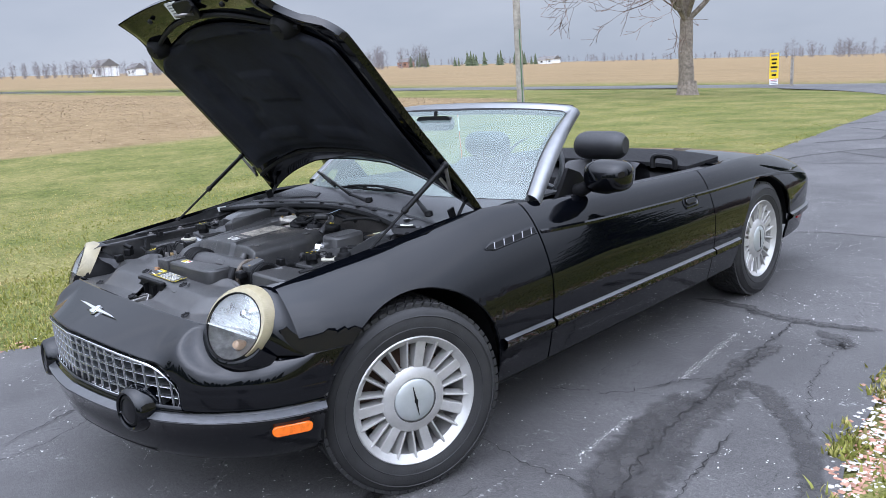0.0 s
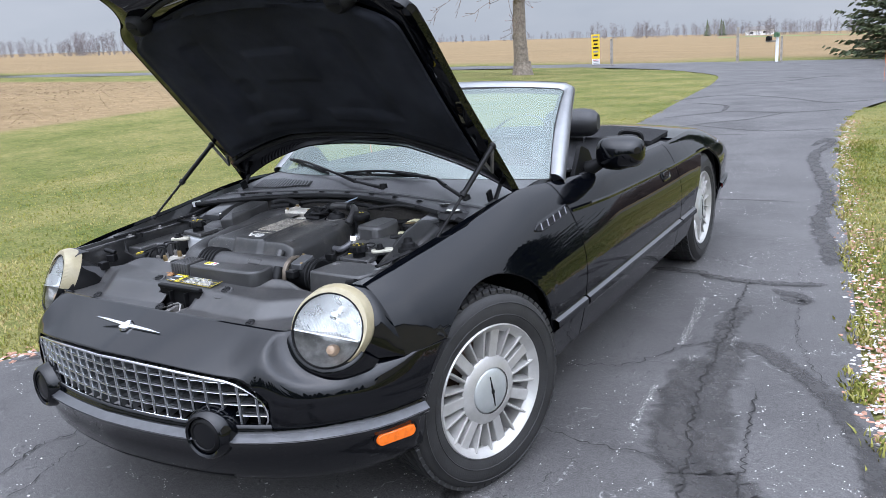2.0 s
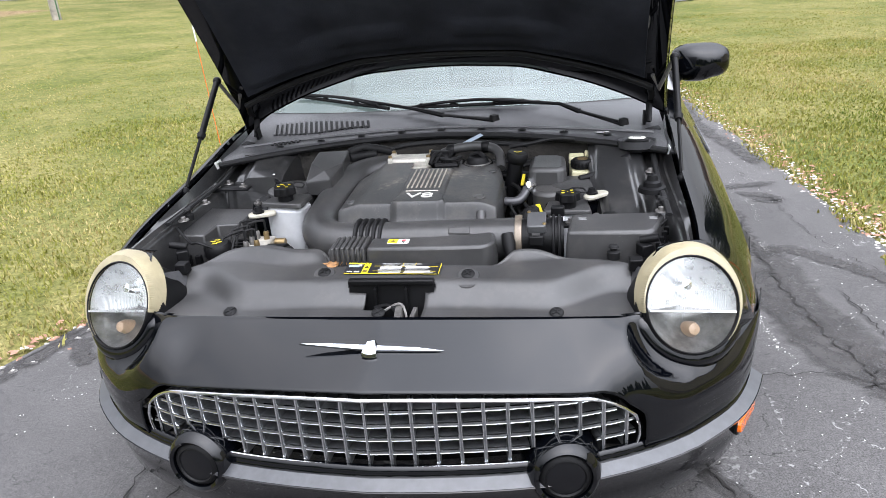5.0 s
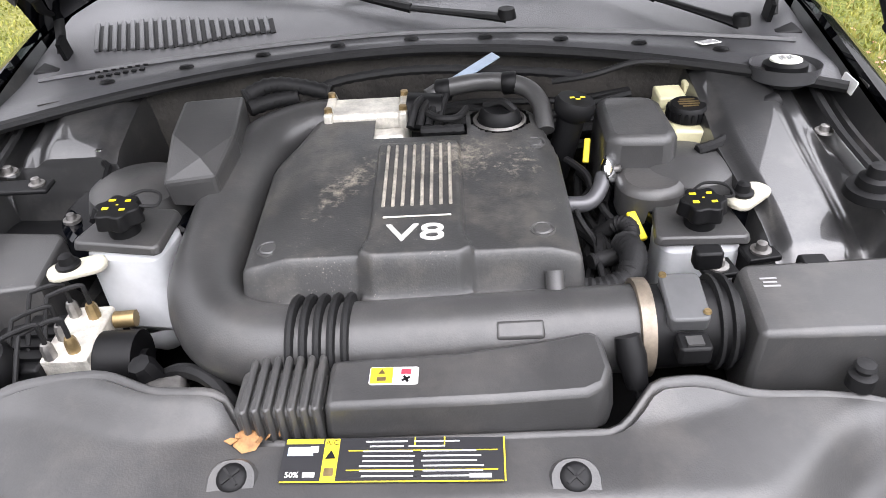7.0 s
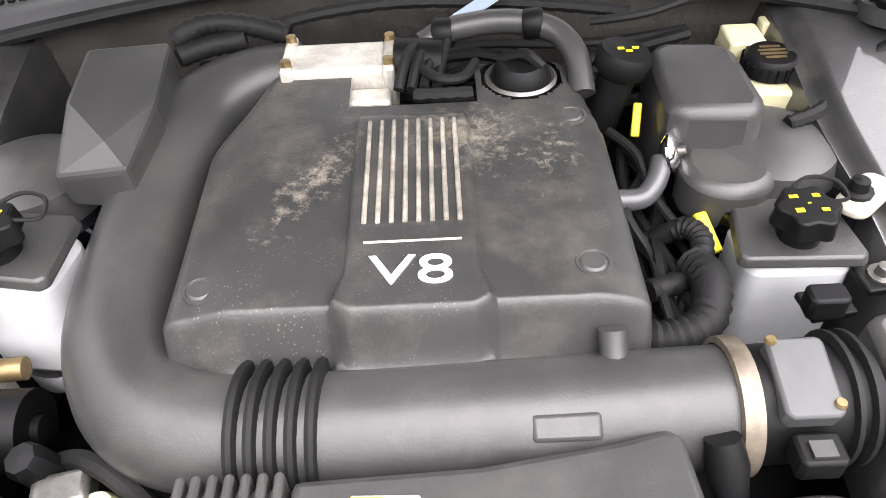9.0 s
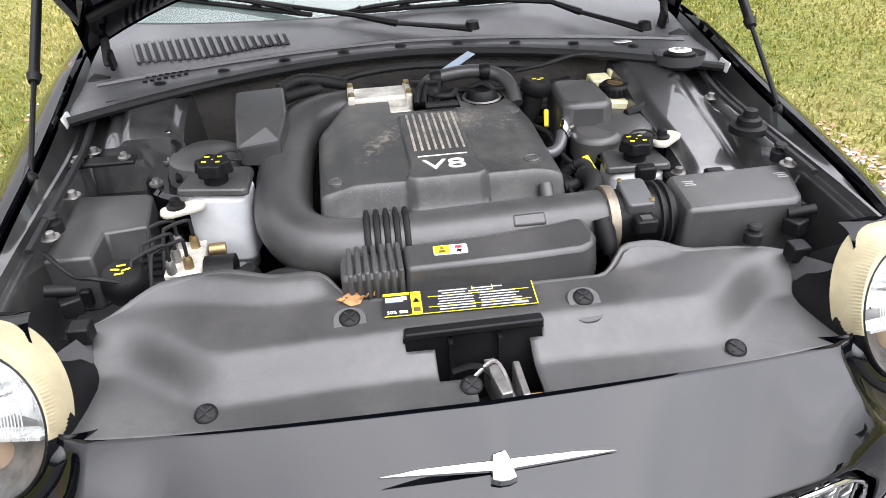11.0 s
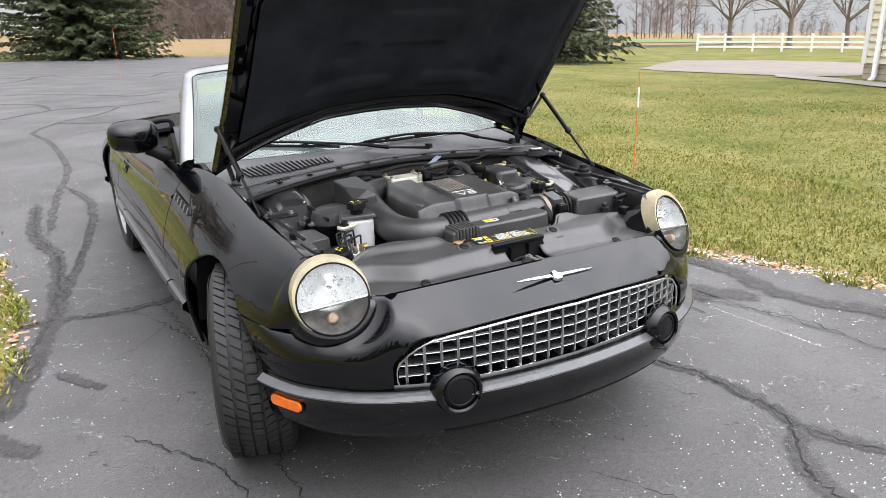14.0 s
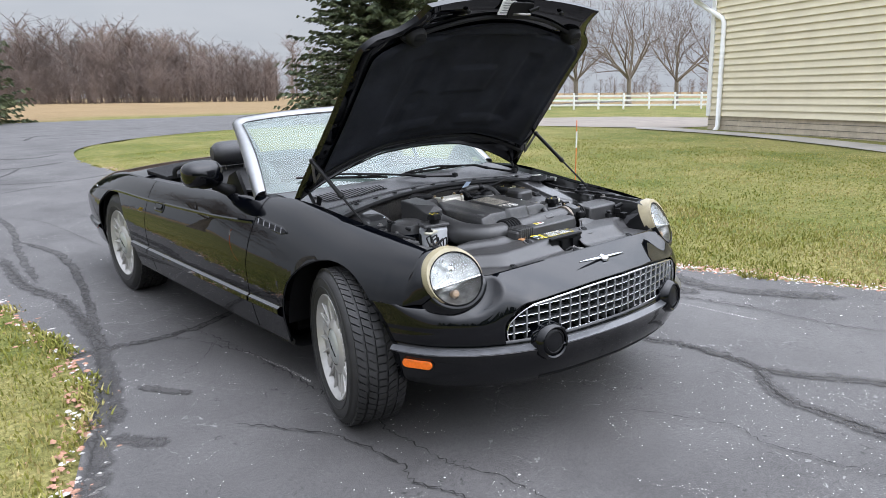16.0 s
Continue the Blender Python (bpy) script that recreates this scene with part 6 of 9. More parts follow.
for s in (1, -1):
    # inner wing: shiny black sheet with a raised shoulder and a rail beside the fender
    def apron(u, y):
        x0 = 0.435 + 0.03 * smooth01((0.1 - y) / 0.2)
        x1 = crest_x(max(y, -0.44)) - 0.012
        x = x0 + (x1 - x0) * u
        top = 0.832 - 0.105 * (max(0.0, 0.28 - y) / 0.42) ** 1.4
        top += (0.800 + 0.02 * smooth01((y - 0.05) / 0.3) - top) * smooth01((u - 0.66) / 0.08)
        floor = 0.655
        k = smooth01((y + (0.175 if s > 0 else -0.075)) / 0.04)
        z = floor + (top - floor) * max(k, smooth01((u - 0.80) / 0.06))
        z -= 0.16 * (1 - smooth01(u / 0.10))
        z += 0.014 * smooth01((u - 0.12) / 0.08) * smooth01((0.62 - u) / 0.1) * k
        z -= 0.016 * smooth01((u - 0.70) / 0.06) * smooth01((0.93 - u) / 0.04)
        if u > 0.95:
            z += (crest_z(max(y, -0.44)) - 0.012 - z) * (u - 0.95) / 0.05
        return (s * x, y, z)
    wing = cpart("inner_wing", surf(apron, lin(0, 1, 41), lin(-0.43, 0.47, 46)), WINGPL, label="dusty satin black inner wing panel", out=(0, 0, 1))
    part("wing_flange", local(tube(bmesh.new(), [(s * (crest_x(y) - 0.055), y, 0.806 + 0.03 * smooth01((y - 0.05) / 0.3)) for y in lin(-0.28, 0.40, 20)], 0.008, 6, flat=0.6)), RUBBER, wing)
    for y in (-0.22, -0.08, 0.10, 0.27, 0.36):
        part("wing_bolt", local(lathe(bmesh.new(), [(0.0, 0.011), (0.007, 0.010), (0.008, 0.003), (0.014, 0.0025), (0.015, 0.0)], pose(s * (crest_x(y) - 0.068), y, 0.794 + 0.02 * smooth01((y - 0.05) / 0.3)), n=12)), STEEL, wing)
    # strut tower cap
    tower_y = 0.058 if s > 0 else 0.052
    part("tower_ring", local(lathe(bmesh.new(), [(0.075, 0.0), (0.105, 0.006), (0.115, 0.0), (0.12, -0.05)], pose(s * 0.415, tower_y, 0.752), n=36)), PAINT, wing)
    tower = cpart("strut_tower_cap", lathe(bmesh.new(), [(0.0, 0.026), (0.05, 0.023), (0.070, 0.013), (0.077, -0.01), (0.078, -0.05)], pose(s * 0.410, tower_y, 0.764 if s > 0 else 0.776), n=40), BAYPL, label="round black strut tower cap")
    for a in (35, -25, 100):
        part("tower_bolt", local(lathe(bmesh.new(), [(0.0, 0.014), (0.006, 0.013), (0.008, 0.006), (0.013, 0.005), (0.013, 0.0)], pose(s * (0.415 + 0.098 * math.cos(radians(a))), tower_y + 0.098 * math.sin(radians(a)), 0.757), n=10)), STEEL, wing)
    # hood buffers and hinge feet
    for x, y, z in ((0.655, 0.43, 0.842), (0.628, -0.175, 0.80), (0.50, -0.345, 0.745))[:3 if s > 0 else 2]:
        part("rubber_buffer", local(lathe(bmesh.new(), [(0.0, 0.014), (0.010, 0.0125), (0.0125, 0.008), (0.008, 0.005), (0.008, 0.0), (0.015, -0.003), (0.015, -0.02)], pose(s * x, y, z), n=16)), RUBBER, wing)
    part("hinge_foot", local(box(bmesh.new(), (s * 0.662, 0.40, 0.842), (0.05, 0.075, 0.02))), DARK, wing, bevel=0.004)
    part("hinge_tab", local(box(bmesh.new(), (s * 0.640, 0.415, 0.87), (0.008, 0.03, 0.05), Matrix.Rotation(0.3, 3, "X"))), DARK, wing)
    m = frame_at((s * (crest_x(0.17) - 0.0145), 0.17, 0.838), (-s, 0, 0.25), (0, 1, 0))
    part("wing_sticker", local(prism(bmesh.new(), rrect(0.045, 0.022, 0.002, 2), 0, 0.002, m)), WHITE, wing, "small white sticker")
    # bracket clutter behind each headlamp
    for k in range(5 if s > 0 else 2):
        part("lamp_bracket", local(box(bmesh.new(), (s * (0.545 + 0.025 * (k % 3)), -0.40 + 0.055 * k, 0.735 + 0.012 * (k % 2)), (0.03, 0.03, 0.028), Matrix.Rotation(0.5 * k, 3, "Z"))), DARK, wing, bevel=0.003)
    part("adjuster", local(tube(bmesh.new(), [(s * 0.56, -0.335, 0.765), (s * 0.60, -0.345, 0.775)], 0.009, 10)), DARK, wing)
    part("lamp_wire", local(tube(bmesh.new(), spline([(s * 0.50, -0.28, 0.73), (s * 0.545, -0.30, 0.76), (s * 0.585, -0.27, 0.75), (s * 0.63, -0.24, 0.78)], 6), 0.004, 6)), RUBBER, wing)

# plastic shield over the radiator
back_y = curve([-0.545, -0.50, -0.44, -0.36, -0.27, -0.20, -0.175, -0.15, 0.0, 0.22, 0.245, 0.28, 0.33, 0.39, 0.44, 0.50, 0.545],
               [-0.372, -0.335, -0.308, -0.300, -0.334, -0.340, -0.372, -0.398, -0.402, -0.400, -0.385, -0.352, -0.346, -0.352, -0.352, -0.358, -0.376])


def shield(x, v):
    ax = abs(x)
    y0 = shut_y(ax) + 0.010
    y1 = back_y(x)
    y = y0 + (y1 - y0) * v
    z = 0.697 - 0.012 * (ax / 0.5) ** 2
    ramp = -0.505 + 0.055 * (1 - smooth01((ax - 0.12) / 0.25)) * 0 + 0.10 * smooth01((ax - 0.34) / 0.16)
    z += 0.042 * smooth01((y - ramp + 0.045) / 0.075)
    z += 0.022 * smooth01((y + 0.40 - 0.05 * smooth01((ax - 0.25) / 0.2)) / 0.05) * smooth01((ax - 0.16) / 0.06)
    z -= 0.010 * smooth01((0.03 - abs(v - 0.98)) / 0.03)
    return Vector((x, y, z))


xs = sorted(set([round(v, 4) for v in lin(-0.545, 0.545, 88)] + [-0.052, 0.083, -0.092, 0.102]))
vs = lin(0, 1, 40)
bm = bmesh.new()
rows = [[bm.verts.new(shield(x, v)) for v in vs] for x in xs]
for i in range(len(xs) - 1):
    for j in range(len(vs) - 1):
        xm, ym = (xs[i] + xs[i + 1]) / 2, (rows[i][j].co.y + rows[i][j + 1].co.y) / 2
        if (-0.052 < xm < 0.083 and ym < -0.510 and not (xm < -0.01 and ym < -0.555)) or (-0.092 < xm < 0.102 and -0.512 < ym < -0.489):
            continue
        bm.faces.new((rows[i][j], rows[i + 1][j], rows[i + 1][j + 1], rows[i][j + 1]))
bmesh.ops.delete(bm, geom=[v for v in bm.verts if not v.link_faces], context="VERTS")
main, todo = set(), [min(bm.verts, key=lambda v: (v.co - Vector((0.3, -0.5, 0.7))).length)]
while todo:
    v = todo.pop()
    if v not in main:
        main.add(v)
        todo += [e.other_vert(v) for e in v.link_edges]
bmesh.ops.delete(bm, geom=[v for v in bm.verts if v not in main], context="VERTS")
rad = cpart("radiator_shield", bm, BAYPL, label="moulded black plastic radiator shield", out=(0, 0, 1), solid=0.006, crisp=False)
for x, y in ((-0.165, -0.448), (0.174, -0.462), (-0.362, -0.555), (0.370, -0.558), (-0.012, -0.572)):
    v = (y - shut_y(abs(x)) - 0.010) / (back_y(x) - shut_y(abs(x)) - 0.010)
    q = shield(x, max(0.03, v))
    m = frame_at(q + Vector((0, 0, 0.002)), (0, -0.35, 1))
    if abs(abs(x) - 0.17) < 0.01:
        part("screw_pad", local(prism(bmesh.new(), rrect(0.052, 0.066, 0.022, 6, 0, -0.012), -0.003, 0.002, m, inset=0.003)), BAYPL, rad)
    scr = part("push_screw", local(lathe(bmesh.new(), [(0.0, 0.0035), (0.010, 0.004), (0.0145, 0.002), (0.0155, 0.0)], m @ Matrix.Translation((0, 0, 0.002)), n=18)), DARK, rad)
    for k in (40, 130):
        box_m = m @ Matrix.Rotation(radians(k), 4, "Z")
        part("screw_cross", local(box(bmesh.new(), m @ Vector((0, 0, 0.0065)), (0.022, 0.0028, 0.002), box_m.to_3x3())), RUBBER, rad)
# latch well
bm = bmesh.new()
surf(lambda x, k: (x, (-0.595, -0.590, -0.515, -0.50)[k], (0.685, 0.62, 0.62, 0.735)[k]), lin(-0.095, 0.105, 5), range(4), bm)
well = cpart("latch_well", bm, DARK, label="dark hood latch recess")
part("latch_beam", local(box(bmesh.new(), (0.005, -0.501, 0.742), (0.196, 0.018, 0.012))), DARK, well, bevel=0.003)
part("latch_plate", local(box(bmesh.new(), (0.028, -0.555, 0.672), (0.016, 0.075, 0.05), Matrix.Rotation(0.15, 3, "Z"))), STEEL, well, bevel=0.002)
part("latch_plate", local(box(bmesh.new(), (0.060, -0.558, 0.668), (0.010, 0.07, 0.045))), STEEL, well, bevel=0.002)
part("latch_hook", local(tube(bmesh.new(), spline([(-0.03, -0.53, 0.69), (0.0, -0.535, 0.70), (0.02, -0.545, 0.69), (0.03, -0.56, 0.665)], 5), 0.005, 6)), DARK, well)
part("latch_spring", local(tube(bmesh.new(), spline([(-0.035, -0.52, 0.66), (-0.01, -0.55, 0.69), (0.03, -0.53, 0.70), (0.05, -0.565, 0.66)], 6), 0.003, 6)), STEEL, well)
part("latch_rib", local(box(bmesh.new(), (-0.03, -0.508, 0.69), (0.006, 0.02, 0.08))), DARK, well)
part("latch_rib", local(box(bmesh.new(), (0.04, -0.508, 0.69), (0.006, 0.02, 0.08))), DARK, well)
part("latch_pad", local(box(bmesh.new(), (0.07, -0.588, 0.675), (0.03, 0.02, 0.006))), LEAFLITTER, well)

# air-conditioning label: black with yellow fields and rows of fine print
zl = shield(0, (-0.435 + 0.608) / (0.608 - 0.402)).z + 0.0035
LM = pose(-0.005, -0.436, zl + 0.001, 6, 0, -2)
alabel = part("ac_label", local(prism(bmesh.new(), rrect(0.224, 0.050, 0.002, 2), 0, 0.001, LM)), mat("label_black", (0.015, 0.015, 0.017), 0.35), rad, "yellow and black service label with fine print")


def lbar(x, y, w, h, material, z=0.0014):
    part("label_field", local(box(bmesh.new(), LM @ Vector((x, y, z)), (w, h, 0.0006), LM.to_3x3())), material, alabel)


lbar(-0.091, 0.0215, 0.038, 0.0055, YELLOW)
lbar(-0.0625, 0.0, 0.015, 0.048, YELLOW)
lbar(-0.094, 0.010, 0.026, 0.010, BLUETAG)
lbar(-0.080, 0.012, 0.008, 0.007, WHITE, 0.0018)
for k, (w, off) in enumerate(((0.10, -0.02), (0.08, -0.03), (0.12, -0.005), (0.125, 0.0), (0.12, -0.004), (0.13, 0.0), (0.128, 0.0), (0.122, -0.002))):
    for part_x, part_w in ((-0.27, 0.42), (0.24, 0.46)):
        lbar(0.03 + off / 2 + part_x * w, 0.0205 - 0.0056 * k, w * part_w, 0.0013, WHITE)
for x in (0.022, 0.052):
    lbar(x, 0.020, 0.0012, 0.010, YELLOW, 0.0018)
lbar(0.03, 0.0100, 0.15, 0.0008, YELLOW)
lbar(0.03, -0.0120, 0.15, 0.0008, YELLOW)
lbar(0.112, 0.0, 0.0015, 0.05, YELLOW)
lbar(0.0, -0.0245, 0.22, 0.0012, YELLOW)
lbar(0.088, -0.0190, 0.022, 0.005, GREYPRINT, 0.0019)
text_part("label_text", "A/C", 0.0085, CAR_BASE @ LM @ pose(-0.0625, 0.0195, 0.0018), DARK, alabel, 0.0002)
text_part("label_text", "50%", 0.0085, CAR_BASE @ LM @ pose(-0.099, -0.017, 0.0018), WHITE, alabel, 0.0002)
bm = prism(bmesh.new(), [(-0.0055, -0.004), (0.0055, -0.004), (0.0, 0.006)], 0.0016, 0.002, LM @ Matrix.Translation((-0.0625, 0.005, 0)))
part("label_triangle", local(bm), DARK, alabel)
lbar(-0.0625, -0.014, 0.010, 0.009, BRASS, 0.0018)
lbar(-0.082, -0.017, 0.012, 0.005, WHITE, 0.0018)

# front air duct with its rib bellows
duct = cpart("air_duct", prism(bmesh.new(), [(-0.080, -0.395), (0.10, -0.398), (0.200, -0.392), (0.222, -0.380), (0.232, -0.355), (0.228, -0.30), (0.215, -0.292), (0.18, -0.300), (0.06, -0.318), (-0.080, -0.325)], 0.715, 0.778, inset=0.006), BAYPL, label="flat black intake duct", bevel=0.010)
for k in range(7):
    x = -0.158 + 0.0125 * k
    part("duct_rib", local(prism(bmesh.new(), rrect(0.008, 0.080, 0.0035, 3), 0.716, 0.782 - 0.002 * (k == 0), pose(x, -0.360, 0))), BAYPL, duct, bevel=0.003)
part("duct_core", local(prism(bmesh.new(), rrect(0.095, 0.066, 0.012, 4), 0.718, 0.772, pose(-0.125, -0.360, 0))), BAYPL, duct, bevel=0.008)
DM = pose(-0.004, -0.355, 0.7785, 2, 0, -2)
dl = part("duct_label", local(prism(bmesh.new(), rrect(0.052, 0.024, 0.002, 2), 0, 0.001, DM)), WHITE, duct, "white and yellow warning sticker")
part("label_field", local(box(bmesh.new(), DM @ Vector((-0.013, 0, 0.0013)), (0.024, 0.022, 0.0006), DM.to_3x3())), YELLOW, dl)
part("label_triangle", local(prism(bmesh.new(), [(-0.004, 0.002), (0.004, 0.002), (0.0, 0.009)], 0.0016, 0.002, DM @ Matrix.Translation((-0.013, 0, 0)))), BRASS, dl)
part("label_book", local(box(bmesh.new(), DM @ Vector((-0.013, -0.005, 0.0017)), (0.010, 0.006, 0.0005), DM.to_3x3())), BRASS, dl)
part("label_mark", local(box(bmesh.new(), DM @ Vector((0.013, 0.005, 0.0015)), (0.011, 0.007, 0.0005), DM.to_3x3())), REDPRINT, dl)
for a in (0, 90):
    part("label_fan", local(box(bmesh.new(), DM @ Vector((0.013, -0.005, 0.0015)), (0.010, 0.003, 0.0005), DM.to_3x3() @ Matrix.Rotation(radians(a + 30), 3, "Z"))), DARK, dl)

# intake pipe sweeping round the engine
pp = spline([(-0.115, 0.205, 0.800), (-0.175, 0.196, 0.796), (-0.232, 0.150, 0.785), (-0.258, 0.06, 0.768), (-0.266, -0.05, 0.752), (-0.262, -0.15, 0.742), (-0.225, -0.225, 0.738), (-0.165, -0.258, 0.738), (-0.07, -0.264, 0.740), (0.08, -0.262, 0.742), (0.20, -0.258, 0.742), (0.275, -0.256, 0.742)], 7)
rr = [0.040 + 0.012 * smooth01(i / 20) for i in range(len(pp))]
pipe = cpart("intake_pipe", tube(bmesh.new(), pp, rr, 22), BAYPL, label="thick black intake pipe round the engine")
for k in range(5):
    x = -0.125 + 0.0158 * k
    m = frame_at((x, -0.2615, 0.739), (1, -0.03, 0))
    part("bellows_ring", local(lathe(bmesh.new(), [(0.050, -0.0062), (0.061, -0.0035), (0.063, 0.0), (0.061, 0.0035), (0.050, 0.0062)], m, n=30)), RUBBER, pipe)
m = frame_at((0.278, -0.256, 0.742), (1, 0, 0))
cl = part("hose_clamp", local(lathe(bmesh.new(), [(0.053, -0.009), (0.0585, -0.008), (0.0592, 0.0), (0.0585, 0.008), (0.053, 0.009)], m, n=36)), mat("clamp_steel", (0.20, 0.165, 0.13), 0.38, 0.55, vary=0.3, scale=40.0), pipe, "steel hose clamp")
part("clamp_screw", local(box(bmesh.new(), (0.278, -0.300, 0.765), (0.014, 0.020, 0.012), Matrix.Rotation(0.7, 3, "X"))), BRASS, pipe, bevel=0.002)
part("pipe_pad", local(box(bmesh.new(), (0.135, -0.292, 0.778), (0.055, 0.022, 0.012), Matrix.Rotation(radians(35), 3, "X"))), BAYPL, pipe, bevel=0.004)
# air meter and filter box
maf = cpart("air_meter", tube(bmesh.new(), [(0.285, -0.256, 0.742), (0.385, -0.252, 0.742)], 0.050, 26), DARK, label="black air meter with grey lid")
part("meter_lid", local(prism(bmesh.new(), rrect(0.046, 0.068, 0.006, 3), -0.012, 0.010, pose(0.322, -0.266, 0.788, 12, 0, 0))), mat("grey_lid", (0.065, 0.066, 0.068), 0.42, vary=0.15, scale=20.0), maf, bevel=0.003)
part("meter_plug", local(prism(bmesh.new(), rrect(0.036, 0.028, 0.004, 3), 0.752, 0.776, pose(0.322, -0.318, 0))), DARK, maf, bevel=0.003)
part("meter_window", local(box(bmesh.new(), (0.322, -0.320, 0.7770), (0.018, 0.014, 0.003))), BAYPL, maf)
for k in (0.362, 0.376):
    part("meter_rib", local(lathe(bmesh.new(), [(0.050, -0.004), (0.057, -0.002), (0.057, 0.002), (0.050, 0.004)], frame_at((k, -0.252, 0.742), (1, 0, 0)), n=28)), RUBBER, maf)
for q in ((0.303, -0.238, 0.804), (0.341, -0.292, 0.793)):
    part("meter_screw", local(lathe(bmesh.new(), [(0.0, 0.003), (0.004, 0.003), (0.005, 0.0)], pose(*q), n=10)), BRASS, maf)
airbox = cpart("air_filter_box", prism(bmesh.new(), [(0.384, -0.324), (0.586, -0.331), (0.606, -0.318), (0.640, -0.206), (0.626, -0.184), (0.404, -0.189), (0.394, -0.200)], 0.66, 0.782, inset=0.012), BAYPL, label="black air filter box lid", bevel=0.008)
for q in ((0.432, -0.226, 0.7825), (0.600, -0.228, 0.7825)):
    for k in range(3):
        part("moulded_print", local(box(bmesh.new(), (q[0], q[1] - 0.007 * k, q[2]), (0.020 - 0.004 * (k == 1), 0.003, 0.0006))), GREYPRINT, airbox)
for y in (-0.325, -0.29, -0.255, -0.225):
    part("box_notch", local(box(bmesh.new(), (0.632 + 0.30 * (y + 0.225), y, 0.745), (0.012, 0.012, 0.02))), DARK, airbox)
part("box_clip", local(box(bmesh.new(), (0.50, -0.192, 0.772), (0.034, 0.024, 0.02))), DARK, airbox, bevel=0.004)
part("box_plug", local(prism(bmesh.new(), rrect(0.034, 0.022, 0.004, 3), 0.775, 0.80, pose(0.372, -0.186, 0))), DARK, airbox, bevel=0.003)
for x, y in ((0.47, -0.115), (0.405, -0.145)):
    cpart("bay_bracket", box(bmesh.new(), (x, y, 0.735), (0.045, 0.035, 0.008), Matrix.Rotation(0.15, 3, "Z")), DARK, bevel=0.002)
    cpart("bay_bolt", lathe(bmesh.new(), [(0.0, 0.014), (0.007, 0.013), (0.008, 0.004), (0.014, 0.003), (0.014, 0.0)], pose(x, y, 0.739), n=12), STEEL)
cpart("sensor_tower", lathe(bmesh.new(), [(0.0, 0.045), (0.012, 0.043), (0.015, 0.03), (0.022, 0.026), (0.024, 0.015), (0.034, 0.012), (0.036, 0.0)], pose(0.612, -0.085, 0.80), n=20), DARK)
# plug hanging beside the duct
cpart("sensor_plug", tube(bmesh.new(), [(0.252, -0.305, 0.775), (0.256, -0.318, 0.755), (0.262, -0.335, 0.725)], [0.014, 0.017, 0.012], 12), DARK)
cpart("plug_wire", tube(bmesh.new(), spline([(0.262, -0.335, 0.725), (0.272, -0.345, 0.70), (0.30, -0.35, 0.68)], 5), 0.005, 8), RUBBER)

# engine cover
EC_L, EC_R, EC_F, EC_B = -0.198, 0.222, -0.238, 0.172


def engine_top(x, y):
    zt = 0.822 + 0.055 * (y + 0.14) * 0.6
    k = abs(x - 0.018)
    pw = 0.060 + 0.012 * smooth01((-0.15 - y) / 0.06)
    zt += 0.009 * smooth01((pw - k) / 0.005) * smooth01((0.065 - y) / 0.012)
    zt -= 0.010 * smooth01((k - 0.15) / 0.05)
    dx = min(x - EC_L - 0.05 * smooth01((y - 0.02) / 0.16), EC_R - x - 0.02 * smooth01((y - 0.02) / 0.16))
    dy = EC_B - y
    r = 0.026
    ex, ey = max(0.0, r - dx), max(0.0, r - dy)
    d = min(r * 1.35, math.hypot(ex, ey))
    drop = r - math.sqrt(max(0.0, r * r - min(d, r) ** 2))
    front = 0.050 * smooth01((EC_F + 0.036 + 0.010 * smooth01((k - 0.05) / 0.02) - y) / 0.030)
    return zt - drop * 0.6 - (0.05 * smooth01((d - r * 0.9) / (r * 0.3))) - front


xs, ys = lin(EC_L, EC_R, 127), sorted(lin(EC_F, -0.17, 34) + lin(-0.165, EC_B, 70))
bm = bmesh.new()
rows = [[bm.verts.new((x, y, engine_top(x, y))) for y in ys] for x in xs]
for i in range(len(xs) - 1):
    for j in range(len(ys) - 1):
        xm, ym = (xs[i] + xs[i + 1]) / 2, (ys[j] + ys[j + 1]) / 2
        if -0.050 < xm < 0.088 and ym > 0.082 or math.hypot(xm - 0.140, ym - 0.130) < 0.046:
            continue
        bm.faces.new((rows[i][j], rows[i + 1][j], rows[i + 1][j + 1], rows[i][j + 1]))
# skirt down the front
lo = [bm.verts.new((x, EC_F - 0.006, 0.700)) for x in xs]
for i in range(len(xs) - 1):
    xm = (xs[i] + xs[i + 1]) / 2
    bm.faces.new((rows[i][0], lo[i], lo[i + 1], rows[i + 1][0]))
for i in (0, len(xs) - 1):
    sl = [bm.verts.new((xs[i], y, 0.70)) for y in ys]
    for j in range(len(ys) - 1):
        bm.faces.new((rows[i][j], rows[i][j + 1], sl[j + 1], sl[j]))
bmesh.ops.delete(bm, geom=[v for v in bm.verts if not v.link_faces], context="VERTS")
cover = cpart("engine_cover", bm, COVERPL, label="dusty black plastic engine cover", out=(0, 0, 1), angle=0.9)
for i in range(8):
    x = -0.025 + 0.0124 * i
    pts = [Vector((x, y, engine_top(x, y) + 0.0012)) for y in lin(0.042, -0.108, 10)]
    part("trim_rib", local(tube(bmesh.new(), pts, 0.0024, 6, flat=0.9)), mat("dull_rib", (0.50, 0.46, 0.40), 0.45, 0.6, vary=0.4, scale=40.0) if i == 0 else bpy.data.materials["dull_rib"], cover, "dull metal trim rib")
GREYTEXT = mat("pale_badge", (0.58, 0.57, 0.54), 0.5, vary=0.2, scale=60.0)
vz = engine_top(0.018, -0.165) + 0.0012
